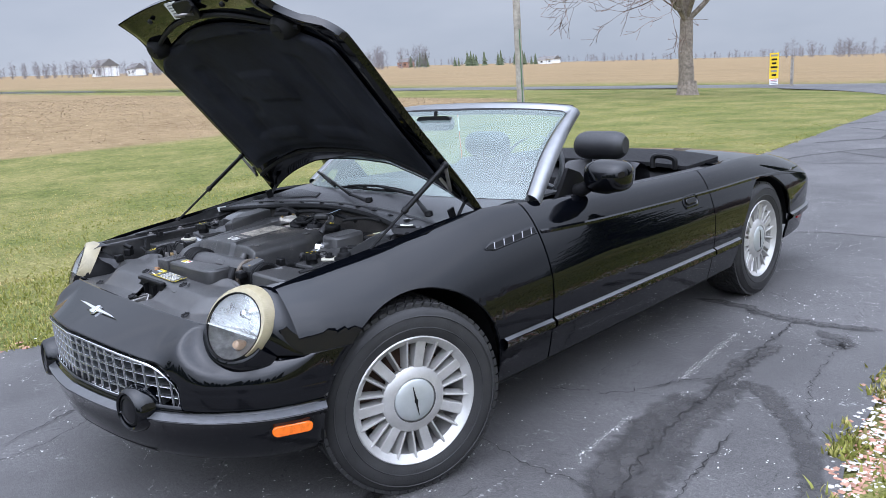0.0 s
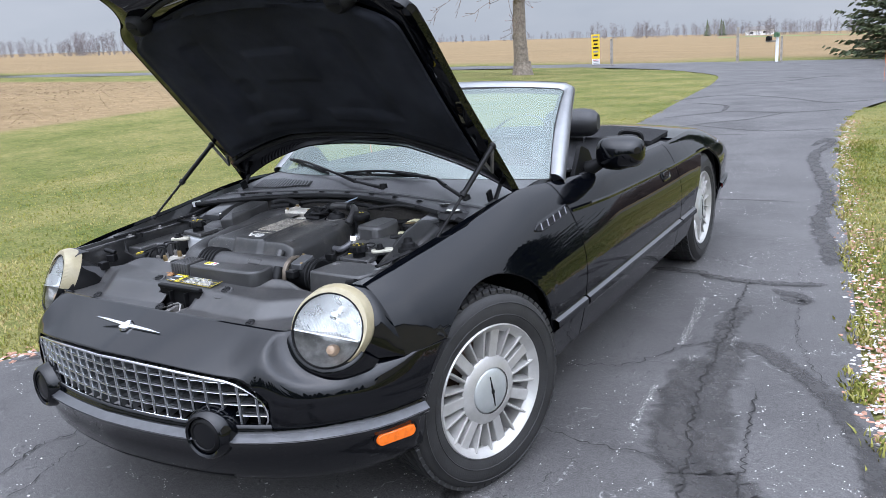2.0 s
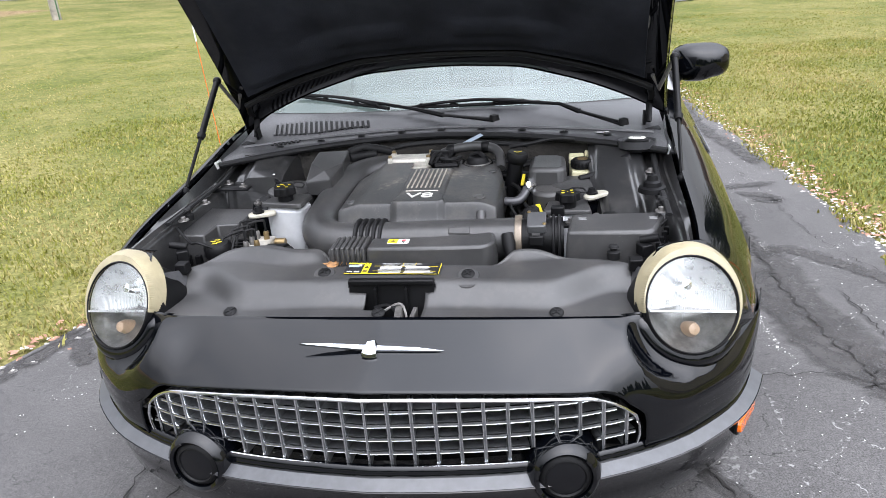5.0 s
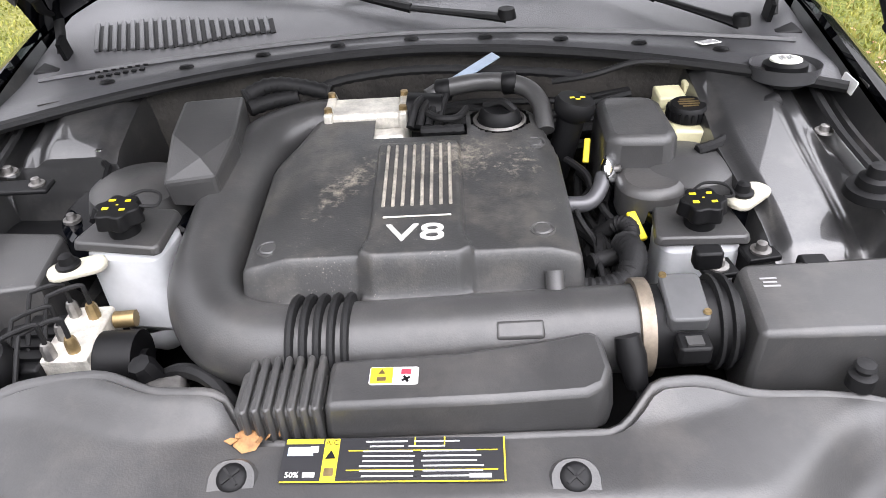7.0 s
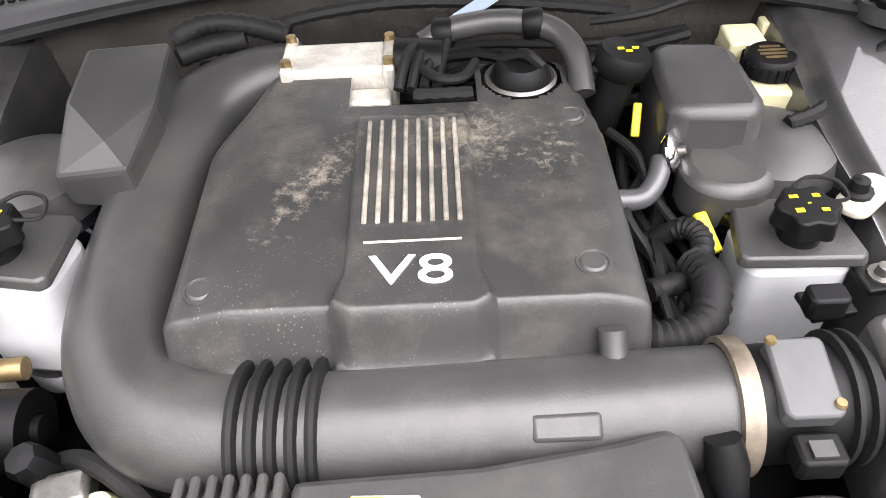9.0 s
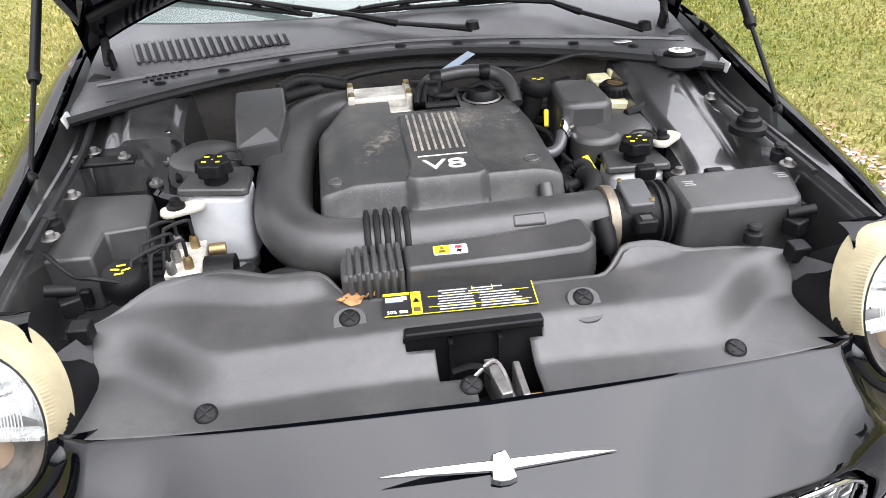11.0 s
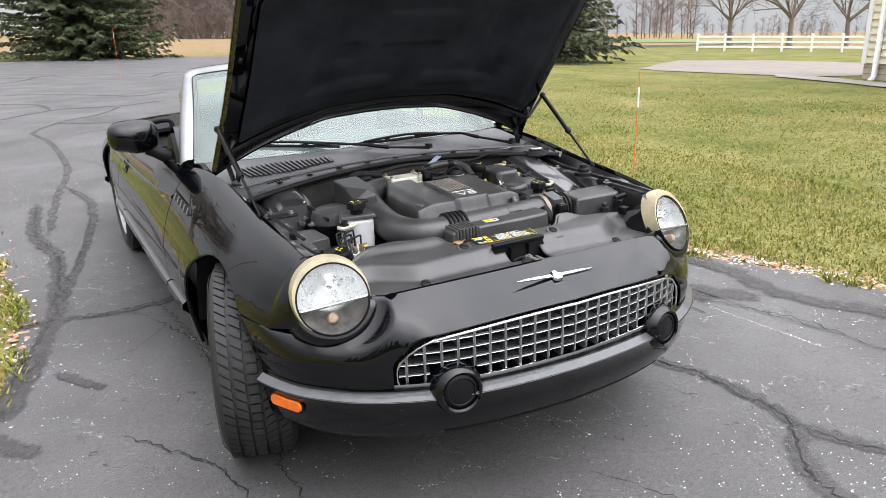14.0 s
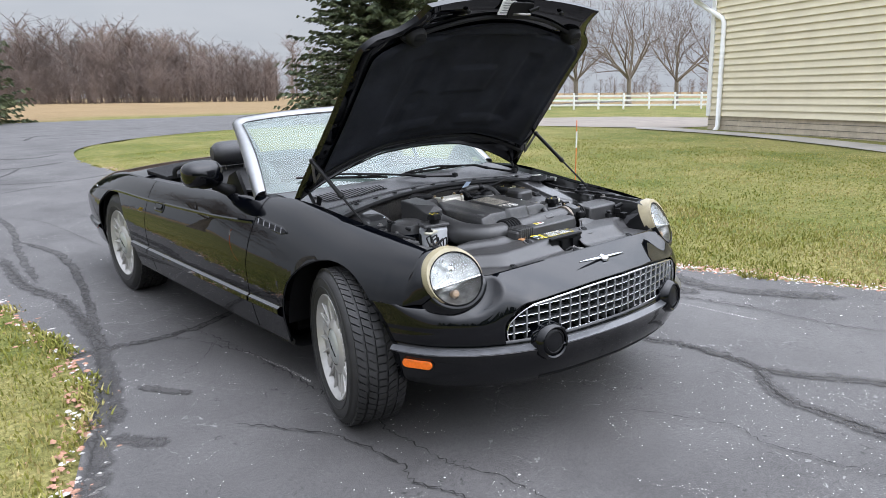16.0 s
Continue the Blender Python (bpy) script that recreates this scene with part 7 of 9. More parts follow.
text_part("badge_text", "V8", 0.054, at(0.018, -0.168, vz, 2, 0, -1) @ Matrix.Diagonal((1.25, 0.86, 1, 1)),  GREYTEXT, cover, 0.001, "raised pale V8 lettering")
bm = tube(bmesh.new(), [Vector((x, -0.132, engine_top(x, -0.132) + 0.0008)) for x in lin(-0.024, 0.062, 6)], 0.0013, 5)
part("script_bar", local(bm), bpy.data.materials["dull_rib"], cover, "thin bright script line")
for x, y in ((-0.166, -0.163), (0.174, -0.158), (0.186, 0.055)):
    z = engine_top(x, y)
    part("cover_plug", local(lathe(bmesh.new(), [(0.0, 0.002), (0.010, 0.0025), (0.0125, 0.0005), (0.0135, 0.002), (0.0155, 0.002), (0.0165, -0.001)], pose(x, y, z), n=20)), BAYPL, cover)
# arched port in the cover's front face
arch = [(0.026 * math.cos(a), 0.026 * math.sin(a)) for a in lin(0, math.pi, 13)]
arch_m = frame_at((0.108, EC_F - 0.004, 0.735), (0, -1, 0.12))
part("cover_port", local(prism(bmesh.new(), [(-0.026, -0.04)] + arch[::-1] + [(0.026, -0.04)], -0.01, 0.003, arch_m)), DARK, cover)
part("port_rim", local(tube(bmesh.new(), [arch_m @ Vector((x * 1.08, y * 1.08, 0.002)) for x, y in arch], 0.003, 6)), COVERPL, cover)
# dark core under the cover
cpart("engine_block", box(bmesh.new(), (0.01, -0.03, 0.62), (0.38, 0.38, 0.16)), DARK, label="dark engine block")
# throttle body, oil filler and the pipes at the back
tb = cpart("throttle_body", box(bmesh.new(), (-0.045, 0.175, 0.812), (0.115, 0.066, 0.060)), CASTALU, label="raw cast aluminium throttle body", bevel=0.008)
part("throttle_flange", local(box(bmesh.new(), (-0.103, 0.178, 0.812), (0.014, 0.080, 0.068))), CASTALU, tb, bevel=0.004)
part("throttle_flange", local(box(bmesh.new(), (0.014, 0.172, 0.812), (0.014, 0.078, 0.070))), CASTALU, tb, bevel=0.004)
part("throttle_ear", local(box(bmesh.new(), (-0.01, 0.118, 0.812), (0.05, 0.03, 0.022))), CASTALU, tb, bevel=0.005)
for q in ((-0.103, 0.15, 0.843), (-0.103, 0.206, 0.843), (0.014, 0.145, 0.844), (0.014, 0.199, 0.844)):
    part("flange_bolt", local(lathe(bmesh.new(), [(0.0, 0.010), (0.006, 0.009), (0.007, 0.0)], pose(*q), n=8)), BRASS, tb)
tb.location.x = -0.022
part("throttle_motor", local(tube(bmesh.new(), [(0.02, 0.17, 0.83), (0.075, 0.165, 0.828)], 0.030, 16)), DARK, tb)
for k in range(4):
    part("throttle_hose", local(tube(bmesh.new(), spline([(0.025 + 0.014 * k, 0.105, 0.835), (0.035 + 0.012 * k, 0.14, 0.855 - 0.006 * k), (0.05 + 0.01 * k, 0.18, 0.85)], 5), 0.006, 8)), RUBBER, tb)
cpart("loom_tube", tube(bmesh.new(), [(0.02 + 0.008 * k, 0.098 - 0.001 * (k % 2), 0.832) for k in range(9)], [0.007 + 0.0015 * (k % 2) for k in range(9)], 8), RUBBER)
of = cpart("oil_filler", lathe(bmesh.new(), [(0.0, 0.022), (0.024, 0.020), (0.031, 0.012), (0.033, 0.002), (0.040, 0.0), (0.042, -0.02)], pose(0.140, 0.130, 0.828), n=28), DARK, label="black filler cap with a worn metal rim")
part("filler_rim", local(lathe(bmesh.new(), [(0.034, 0.000), (0.0375, 0.003), (0.041, 0.0)], pose(0.140, 0.130, 0.829), n=30)), STEEL, of)
part("filler_grip", local(tube(bmesh.new(), spline([(0.118, 0.140, 0.846), (0.14, 0.132, 0.856), (0.150, 0.126, 0.855), (0.162, 0.120, 0.846)], 5), [0.007] * 16, 8)), DARK, of)
cpart("vent_hose", tube(bmesh.new(), spline([(0.03, 0.190, 0.842), (0.065, 0.200, 0.854), (0.13, 0.203, 0.859), (0.182, 0.185, 0.855), (0.204, 0.150, 0.842), (0.208, 0.11, 0.815)], 6), 0.0145, 12), BAYPL, label="smooth black vent hose")
for k, q in enumerate(((0.055, 0.197, 0.851), (0.16, 0.196, 0.858))):
    cpart("hose_collar", lathe(bmesh.new(), [(0.0155, -0.012), (0.018, -0.009), (0.018, 0.009), (0.0155, 0.012)], frame_at(q, (1, -0.1, 0.1)), n=16), DARK)
yt = cpart("dipstick_cap", lathe(bmesh.new(), [(0.0, 0.014), (0.028, 0.012), (0.032, 0.004), (0.030, -0.012), (0.022, -0.02), (0.020, -0.12)], pose(0.255, 0.135, 0.842, 0, 12, 0), n=22), DARK, label="black oil cap with yellow print")
for k in range(3):
    part("print_mark", local(box(bmesh.new(), (0.250 + 0.008 * k, 0.132 - 0.006 * (k % 2), 0.8575), (0.007, 0.004, 0.001))), YELLOW, yt)
cpart("tag_strap", box(bmesh.new(), (0.104, 0.238, 0.866), (0.092, 0.024, 0.002), Matrix.Rotation(radians(28), 3, "Z") @ Matrix.Rotation(radians(-18), 3, "Y")), BLUETAG, label="pale blue fabric strap")
# hoses at the cover's side and pressure valve
cpart("coolant_hose", tube(bmesh.new(), spline([(0.215, -0.175, 0.735), (0.25, -0.178, 0.735), (0.285, -0.165, 0.742), (0.298, -0.125, 0.752), (0.292, -0.09, 0.742)], 8), [0.017 + 0.0022 * (i % 2) for i in range(33)], 10), RUBBER, label="ribbed black hose")
cpart("fuel_pipe", tube(bmesh.new(), spline([(0.225, 0.000, 0.752), (0.258, 0.000, 0.752), (0.276, 0.014, 0.762), (0.286, 0.036, 0.776)], 5), 0.012, 12), mat("grey_pipe", (0.09, 0.09, 0.095), 0.35, 0.3), label="smooth grey pipe")
val = cpart("pressure_valve", lathe(bmesh.new(), [(0.0, 0.012), (0.014, 0.011), (0.024, 0.006), (0.028, 0.002), (0.028, -0.002), (0.022, -0.008), (0.010, -0.014), (0.0, -0.014)], frame_at((0.296, 0.040, 0.782), (0.88, -0.32, 0.36)) @ Matrix.Scale(0.82, 4), n=26), CHROME, label="shiny round metal pressure valve")
part("valve_nub", local(lathe(bmesh.new(), [(0.0, 0.02), (0.006, 0.019), (0.008, 0.010)], frame_at((0.296, 0.040, 0.782), (0.88, -0.32, 0.36)) @ Matrix.Scale(0.82, 4), n=12)), STEEL, val)
cpart("breather_hose", tube(bmesh.new(), spline([(0.095, -0.225, 0.74), (0.108, -0.228, 0.758), (0.118, -0.245, 0.745), (0.12, -0.262, 0.73)], 6), 0.013, 10), RUBBER)
cpart("breather_stub", tube(bmesh.new(), [(0.182, -0.215, 0.80), (0.183, -0.235, 0.775), (0.184, -0.25, 0.755)], [0.012, 0.012, 0.022], 12), BAYPL)
# wires and yellow tags
wr = random.Random(5)
for k in range(9):
    x0 = 0.252 + 0.012 * (k % 4)
    pts = [(x0 + wr.uniform(-0.012, 0.02), 0.10 - 0.055 * i + wr.uniform(-0.01, 0.01), 0.735 - 0.012 * k * 0.6 + wr.uniform(-0.015, 0.015)) for i in range(6)]
    cpart("wire_loom", tube(bmesh.new(), spline(pts, 4), 0.0045 + 0.002 * (k % 3), 7), RUBBER)
cpart("yellow_tag", box(bmesh.new(), (0.322, -0.040, 0.735), (0.014, 0.046, 0.010), Matrix.Rotation(radians(18), 3, "Z") @ Matrix.Rotation(0.5, 3, "X")), YELLOW, label="yellow plastic wire tag", bevel=0.002)
cpart("yellow_tag", box(bmesh.new(), (0.272, 0.105, 0.780), (0.010, 0.040, 0.006), Matrix.Rotation(radians(-12), 3, "Z") @ Matrix.Rotation(0.7, 3, "X")), YELLOW, label="yellow plastic wire tag", bevel=0.002)

# ribbed loom beside the cover, and bolts on the firewall edge
pts = spline([(0.268, -0.020, 0.705), (0.300, -0.030, 0.735), (0.310, -0.060, 0.742), (0.292, -0.098, 0.735), (0.245, -0.118, 0.735)], 9)
cpart("ribbed_loom", tube(bmesh.new(), pts, [0.0125 if i % 2 else 0.0105 for i in range(len(pts))], 10), RUBBER, label="ribbed black wiring loom")
pts = spline([(-0.16, 0.245, 0.842), (-0.10, 0.250, 0.856), (0.0, 0.262, 0.860), (0.10, 0.262, 0.856), (0.20, 0.250, 0.852), (0.28, 0.23, 0.85)], 9)
cpart("ribbed_loom", tube(bmesh.new(), pts, [0.009 if i % 2 else 0.0075 for i in range(len(pts))], 8), RUBBER, label="ribbed black wiring loom")
pts = spline([(-0.27, 0.215, 0.848), (-0.23, 0.235, 0.858), (-0.18, 0.238, 0.852), (-0.13, 0.228, 0.842)], 8)
cpart("ribbed_loom", tube(bmesh.new(), pts, [0.014 if i % 2 else 0.0118 for i in range(len(pts))], 10), RUBBER, label="ribbed black wiring loom")
for k, pts in enumerate((((0.23, 0.21, 0.85), (0.29, 0.20, 0.862), (0.36, 0.225, 0.868), (0.42, 0.24, 0.86)), ((0.24, 0.10, 0.77), (0.265, 0.06, 0.765), (0.275, 0.02, 0.745), (0.30, -0.04, 0.73)), ((0.03, 0.13, 0.845), (0.05, 0.10, 0.85), (0.075, 0.105, 0.848), (0.09, 0.14, 0.845)))):
    cpart("wire_loom", tube(bmesh.new(), spline(pts, 6), 0.0055, 8), RUBBER)

# reservoirs
def reservoir(x, y, drop, turn, name_label):
    m = pose(x, y, -drop, 0, 0, turn)
    r = cpart("fluid_reservoir", prism(bmesh.new(), rrect(0.108, 0.082, 0.018, 5), 0.655, 0.795, m), WHITEPL, label=name_label, bevel=0.012)
    part("reservoir_foot", local(lathe(bmesh.new(), [(0.048, 0.66), (0.046, 0.63), (0.02, 0.60)], m, n=24)), WHITEPL, r)
    part("reservoir_lid", local(prism(bmesh.new(), [(-0.066, -0.036), (-0.060, -0.043), (0.056, -0.046), (0.063, -0.038), (0.054, 0.045), (0.046, 0.051), (-0.046, 0.050), (-0.054, 0.042)], 0.797, 0.810, m, inset=0.004)), BAYPL, r, "black plastic lid plate", bevel=0.003)
    part("cap_neck", local(lathe(bmesh.new(), [(0.021, 0.81), (0.021, 0.83)], m @ Matrix.Translation((0.0, -0.010, 0)), n=20)), DARK, r)
    cm = m @ Matrix.Translation((0.0, -0.010, 0))
    cap = []
    for i in range(36):
        a = 2 * math.pi * i / 36
        rad_ = 0.031 + 0.0035 * math.cos(6 * a)
        cap.append((rad_ * math.cos(a), rad_ * math.sin(a)))
    part("reservoir_cap", local(prism(bmesh.new(), cap, 0.828, 0.850, cm, inset=0.003)), DARK, r, "black cap with yellow symbols", bevel=0.002)
    for i, (u, v, w, h) in enumerate(((-0.012, 0.012, 0.011, 0.006), (0.010, 0.013, 0.009, 0.006), (-0.012, -0.008, 0.010, 0.008), (0.012, -0.008, 0.009, 0.006), (0.0, 0.002, 0.004, 0.002))):
        part("cap_symbol", local(box(bmesh.new(), cm @ Vector((u, v, 0.8508)), (w * 0.8, h * 0.7, 0.0008))), YELLOW, r)
    part("cap_strap", local(tube(bmesh.new(), spline([cm @ Vector(q) for q in ((-0.012, 0.026, 0.84), (0.012, 0.045, 0.846), (0.040, 0.040, 0.846), (0.046, 0.018, 0.842), (0.028, 0.006, 0.848))], 6), 0.0022, 6)), RUBBER, r)
    return r


reservoir(-0.374, -0.080, 0.008, -9, "white coolant reservoir with a black lid")
reservoir(0.398, -0.064, 0.051, -1, "white power steering reservoir with a black lid")
for x, y, r_ in ((-0.432, -0.135, 20), (0.472, -0.040, 40)):
    br = cpart("reservoir_bracket", prism(bmesh.new(), rrect(0.075, 0.036, 0.015, 4), 0.772, 0.782, pose(x, y, 0, 0, 0, r_)), mat("aged_white_plastic", (0.40, 0.38, 0.31), 0.5, vary=0.2, scale=30.0), label="cream plastic bracket", bevel=0.003)
    part("bracket_bolt", local(lathe(bmesh.new(), [(0.0, 0.018), (0.009, 0.016), (0.011, 0.006), (0.016, 0.004), (0.016, 0.0)], pose(x - 0.01, y, 0.782), n=12)), DARK, br)

# fuse box, washer cap, brake unit on the car's right
fuse = cpart("fuse_box", prism(bmesh.new(), [(-0.686, 0.010), (-0.514, -0.006), (-0.502, -0.018), (-0.490, -0.138), (-0.562, -0.150), (-0.568, -0.228), (-0.660, -0.226), (-0.684, -0.205)], 0.65, 0.752, inset=0.006), BAYPL, label="black fuse box lid", bevel=0.005)
part("fuse_base", local(prism(bmesh.new(), [(-0.69, 0.012), (-0.52, -0.002), (-0.505, -0.160), (-0.575, -0.232), (-0.685, -0.226)], 0.56, 0.66)), DARK, fuse, bevel=0.004)
for k in range(3):
    part("fuse_latch", local(box(bmesh.new(), (-0.65 + 0.03 * k, -0.236, 0.685), (0.018, 0.014, 0.03))), DARK, fuse, bevel=0.003)
part("mount_tab", local(box(bmesh.new(), (-0.60, 0.052, 0.795), (0.12, 0.035, 0.008))), DARK, fuse, bevel=0.003)
for x in (-0.645, -0.56):
    part("tab_bolt", local(lathe(bmesh.new(), [(0.0, 0.012), (0.006, 0.011), (0.007, 0.004), (0.012, 0.003), (0.012, 0.0)], pose(x, 0.052, 0.799), n=10)), STEEL, fuse)
wc = cpart("washer_cap", lathe(bmesh.new(), [(0.0, 0.020), (0.030, 0.018), (0.036, 0.010), (0.037, -0.012), (0.03, -0.03)], pose(-0.515, -0.262, 0.728, 8, 0, 0), n=26), DARK, label="black washer cap with a yellow symbol")
for q in ((-0.525, -0.262), (-0.508, -0.264), (-0.517, -0.253), (-0.517, -0.273)):
    part("cap_symbol", local(box(bmesh.new(), (q[0], q[1], 0.7485 + (q[1] + 0.262) * 0.14), (0.014, 0.004, 0.001), Matrix.Rotation((q[0] - 0.03) * 40, 3, "Z"))), YELLOW, wc)
abs_b = cpart("brake_control_unit", box(bmesh.new(), (-0.432, -0.190, 0.672), (0.060, 0.105, 0.085)), CASTALU, label="raw aluminium brake control block", bevel=0.004)
part("unit_motor", local(tube(bmesh.new(), [(-0.402, -0.205, 0.675), (-0.352, -0.205, 0.675)], 0.040, 24)), DARK, abs_b, "black round pump motor")
part("motor_boss", local(tube(bmesh.new(), [(-0.352, -0.205, 0.675), (-0.344, -0.205, 0.675)], 0.014, 14)), DARK, abs_b)
part("unit_module", local(box(bmesh.new(), (-0.486, -0.200, 0.668), (0.052, 0.11, 0.085))), DARK, abs_b, bevel=0.004)
for k in range(4):
    part("unit_fin", local(box(bmesh.new(), (-0.486, -0.235 + 0.022 * k, 0.713), (0.050, 0.006, 0.006))), DARK, abs_b)
for k, (x, y) in enumerate(((-0.448, -0.155), (-0.420, -0.160), (-0.445, -0.200), (-0.422, -0.225), (-0.448, -0.235))):
    part("line_nut", local(lathe(bmesh.new(), [(0.0, 0.024), (0.006, 0.023), (0.008, 0.018), (0.0085, 0.0)], pose(x, y, 0.714), n=8)), BRASS if k % 2 else STEEL, abs_b)
    part("brake_line", local(tube(bmesh.new(), spline([(x, y, 0.730), (x, y + 0.001, 0.758), (x - 0.004, y, 0.768), (x - 0.030 - 0.004 * k, y - 0.012, 0.768 - 0.003 * k), (x - 0.038 - 0.004 * k, y - 0.022, 0.758 - 0.003 * k), (x - 0.040 - 0.004 * k, y - 0.075, 0.69), (x - 0.040 - 0.004 * k, y - 0.085, 0.66)], 5), 0.0032, 8)), RUBBER, abs_b)
part("line_fitting", local(tube(bmesh.new(), [(-0.40, -0.152, 0.70), (-0.372, -0.150, 0.70)], 0.012, 10)), BRASS, abs_b)
cpart("accumulator", lathe(bmesh.new(), [(0.0, 0.03), (0.014, 0.028), (0.018, 0.02), (0.018, -0.02)], pose(-0.318, -0.262, 0.70, 10, -10, 0), n=8), DARK)
cpart("cast_bracket", box(bmesh.new(), (-0.292, -0.285, 0.692), (0.05, 0.035, 0.03), Matrix.Rotation(0.2, 3, "Z")), STEEL, bevel=0.006)
cpart("pale_knob", lathe(bmesh.new(), [(0.0, 0.014), (0.014, 0.010), (0.019, 0.0), (0.018, -0.012)], pose(-0.258, -0.300, 0.690), n=18), CREAM)
cpart("hose_loop", tube(bmesh.new(), spline([(-0.34, -0.24, 0.66), (-0.285, -0.255, 0.70), (-0.235, -0.285, 0.715), (-0.205, -0.31, 0.69), (-0.20, -0.33, 0.65)], 6), 0.010, 8), RUBBER)
cpart("leaf_litter", lathe(bmesh.new(), [(0.0, 0.004), (0.012, 0.002), (0.016, 0.0)], pose(-0.158, -0.402, 0.742, 10, 0, 0), n=7), LEAFLITTER)
for k in range(6):
    cpart("leaf_litter", prism(bmesh.new(), [(-0.007, 0), (0.0, 0.004), (0.008, 0.001), (0.001, -0.005)], 0, 0.0015, pose(-0.175 + 0.010 * k, -0.405 + 0.007 * (k % 3), 0.744, 20 * (k % 3), 12 * k, 50 * k)), LEAFLITTER)
# angular box on the firewall, right side
bm = bmesh.new()
vs = [bm.verts.new(q) for q in ((-0.354, 0.176, 0.866), (-0.258, 0.180, 0.868), (-0.250, 0.070, 0.858), (-0.264, -0.016, 0.836), (-0.345, -0.008, 0.824), (-0.350, 0.084, 0.858), (-0.354, 0.176, 0.76), (-0.258, 0.180, 0.76), (-0.250, 0.070, 0.77), (-0.264, -0.016, 0.786), (-0.340, -0.006, 0.788), (-0.350, 0.084, 0.77), (-0.288, 0.010, 0.853))]
for f in ((0, 1, 2, 12, 5), (2, 3, 12), (3, 4, 12), (4, 5, 12), (0, 6, 7, 1), (1, 7, 8, 2), (2, 8, 9, 3), (3, 9, 10, 4), (4, 10, 11, 5), (5, 11, 6, 0)):
    bm.faces.new([vs[i] for i in f])
cpart("control_module", bm, BAYPL, label="angular black module cover", smooth=False, bevel=0.006)
for q in ((-0.535, 0.170, 0.815), (-0.488, 0.125, 0.805)):
    cpart("silver_bolt", lathe(bmesh.new(), [(0.0, 0.012), (0.007, 0.011), (0.009, 0.004), (0.014, 0.003), (0.014, 0.0)], pose(*q), n=10), CHROME)
cpart("brace_bar", tube(bmesh.new(), [(-0.585, 0.235, 0.835), (-0.47, 0.10, 0.795), (-0.455, -0.02, 0.775)], 0.006, 6), DARK)
# brake booster cover, master cylinder on the left
bc = cpart("brake_cover", prism(bmesh.new(), [(0.325, 0.212), (0.398, 0.205), (0.418, 0.185), (0.420, 0.065), (0.405, 0.040), (0.312, 0.048), (0.302, 0.065), (0.306, 0.190)], 0.70, 0.862, inset=0.010), BAYPL, label="rounded black plastic brake cover", bevel=0.018)
bc.location = (-0.018, -0.008, -0.032)
part("cover_opening", local(prism(bmesh.new(), rrect(0.052, 0.066, 0.02, 5), 0, 0.003, frame_at((0.358, 0.041, 0.765), (0, -1, 0.05)))), DARK, bc)
part("wire_lead", local(tube(bmesh.new(), [(0.366, 0.030, 0.80), (0.358, 0.018, 0.77), (0.350, 0.010, 0.735)], 0.006, 8)), WHITEPL, bc)
part("wire_cap", local(lathe(bmesh.new(), [(0.0, 0.010), (0.011, 0.008), (0.012, -0.008)], pose(0.382, 0.012, 0.765, 50, 0, 0), n=14)), GREENCAP, bc)
res = cpart("brake_reservoir", prism(bmesh.new(), [(0.420, 0.235), (0.478, 0.225), (0.498, 0.105), (0.492, 0.085), (0.425, 0.095)], 0.772, 0.832, inset=0.004), CREAM, label="cream brake fluid reservoir", bevel=0.005)
res.location = (-0.016, 0.035, -0.040)
part("reservoir_step", local(box(bmesh.new(), (0.442, 0.195, 0.843), (0.045, 0.05, 0.022))), CREAM, res, bevel=0.004)
part("reservoir_tab", local(box(bmesh.new(), (0.475, 0.212, 0.846), (0.016, 0.022, 0.03))), CREAM, res, bevel=0.003)
bcap = part("brake_cap", local(lathe(bmesh.new(), [(0.0, 0.020), (0.027, 0.019), (0.031, 0.014), (0.032, -0.004)], pose(0.458, 0.140, 0.838), n=28)), DARK, res, "black cap with yellow print")
for k in range(4):
    part("cap_print", local(box(bmesh.new(), (0.458, 0.128 + 0.008 * k, 0.8585), (0.036 - 0.008 * abs(k - 1.5), 0.0035, 0.001))), BRASS, res)
for k in range(20):
    a = 2 * math.pi * k / 20
    part("cap_knurl", local(box(bmesh.new(), (0.458 + 0.0322 * math.cos(a), 0.140 + 0.0322 * math.sin(a), 0.843), (0.003, 0.004, 0.016), Matrix.Rotation(a, 3, "Z"))), DARK, res)
cpart("level_sensor", tube(bmesh.new(), [(0.505, 0.13, 0.80), (0.545, 0.155, 0.81), (0.575, 0.165, 0.815)], [0.012, 0.016, 0.018], 10), DARK)
cpart("sensor_wire", tube(bmesh.new(), spline([(0.43, 0.07, 0.79), (0.47, 0.085, 0.795), (0.51, 0.125, 0.80)], 8), [0.008 + 0.0015 * (i % 2) for i in range(17)], 8), RUBBER)
cpart("white_bottle", box(bmesh.new(), (0.52, 0.205, 0.79), (0.06, 0.05, 0.06)), WHITEPL, bevel=0.012)
cpart("tower_lobe", prism(bmesh.new(), rrect(0.10, 0.10, 0.045, 6), 0.72, 0.782, pose(0.352, 0.020, 0)), BAYPL, bevel=0.012)
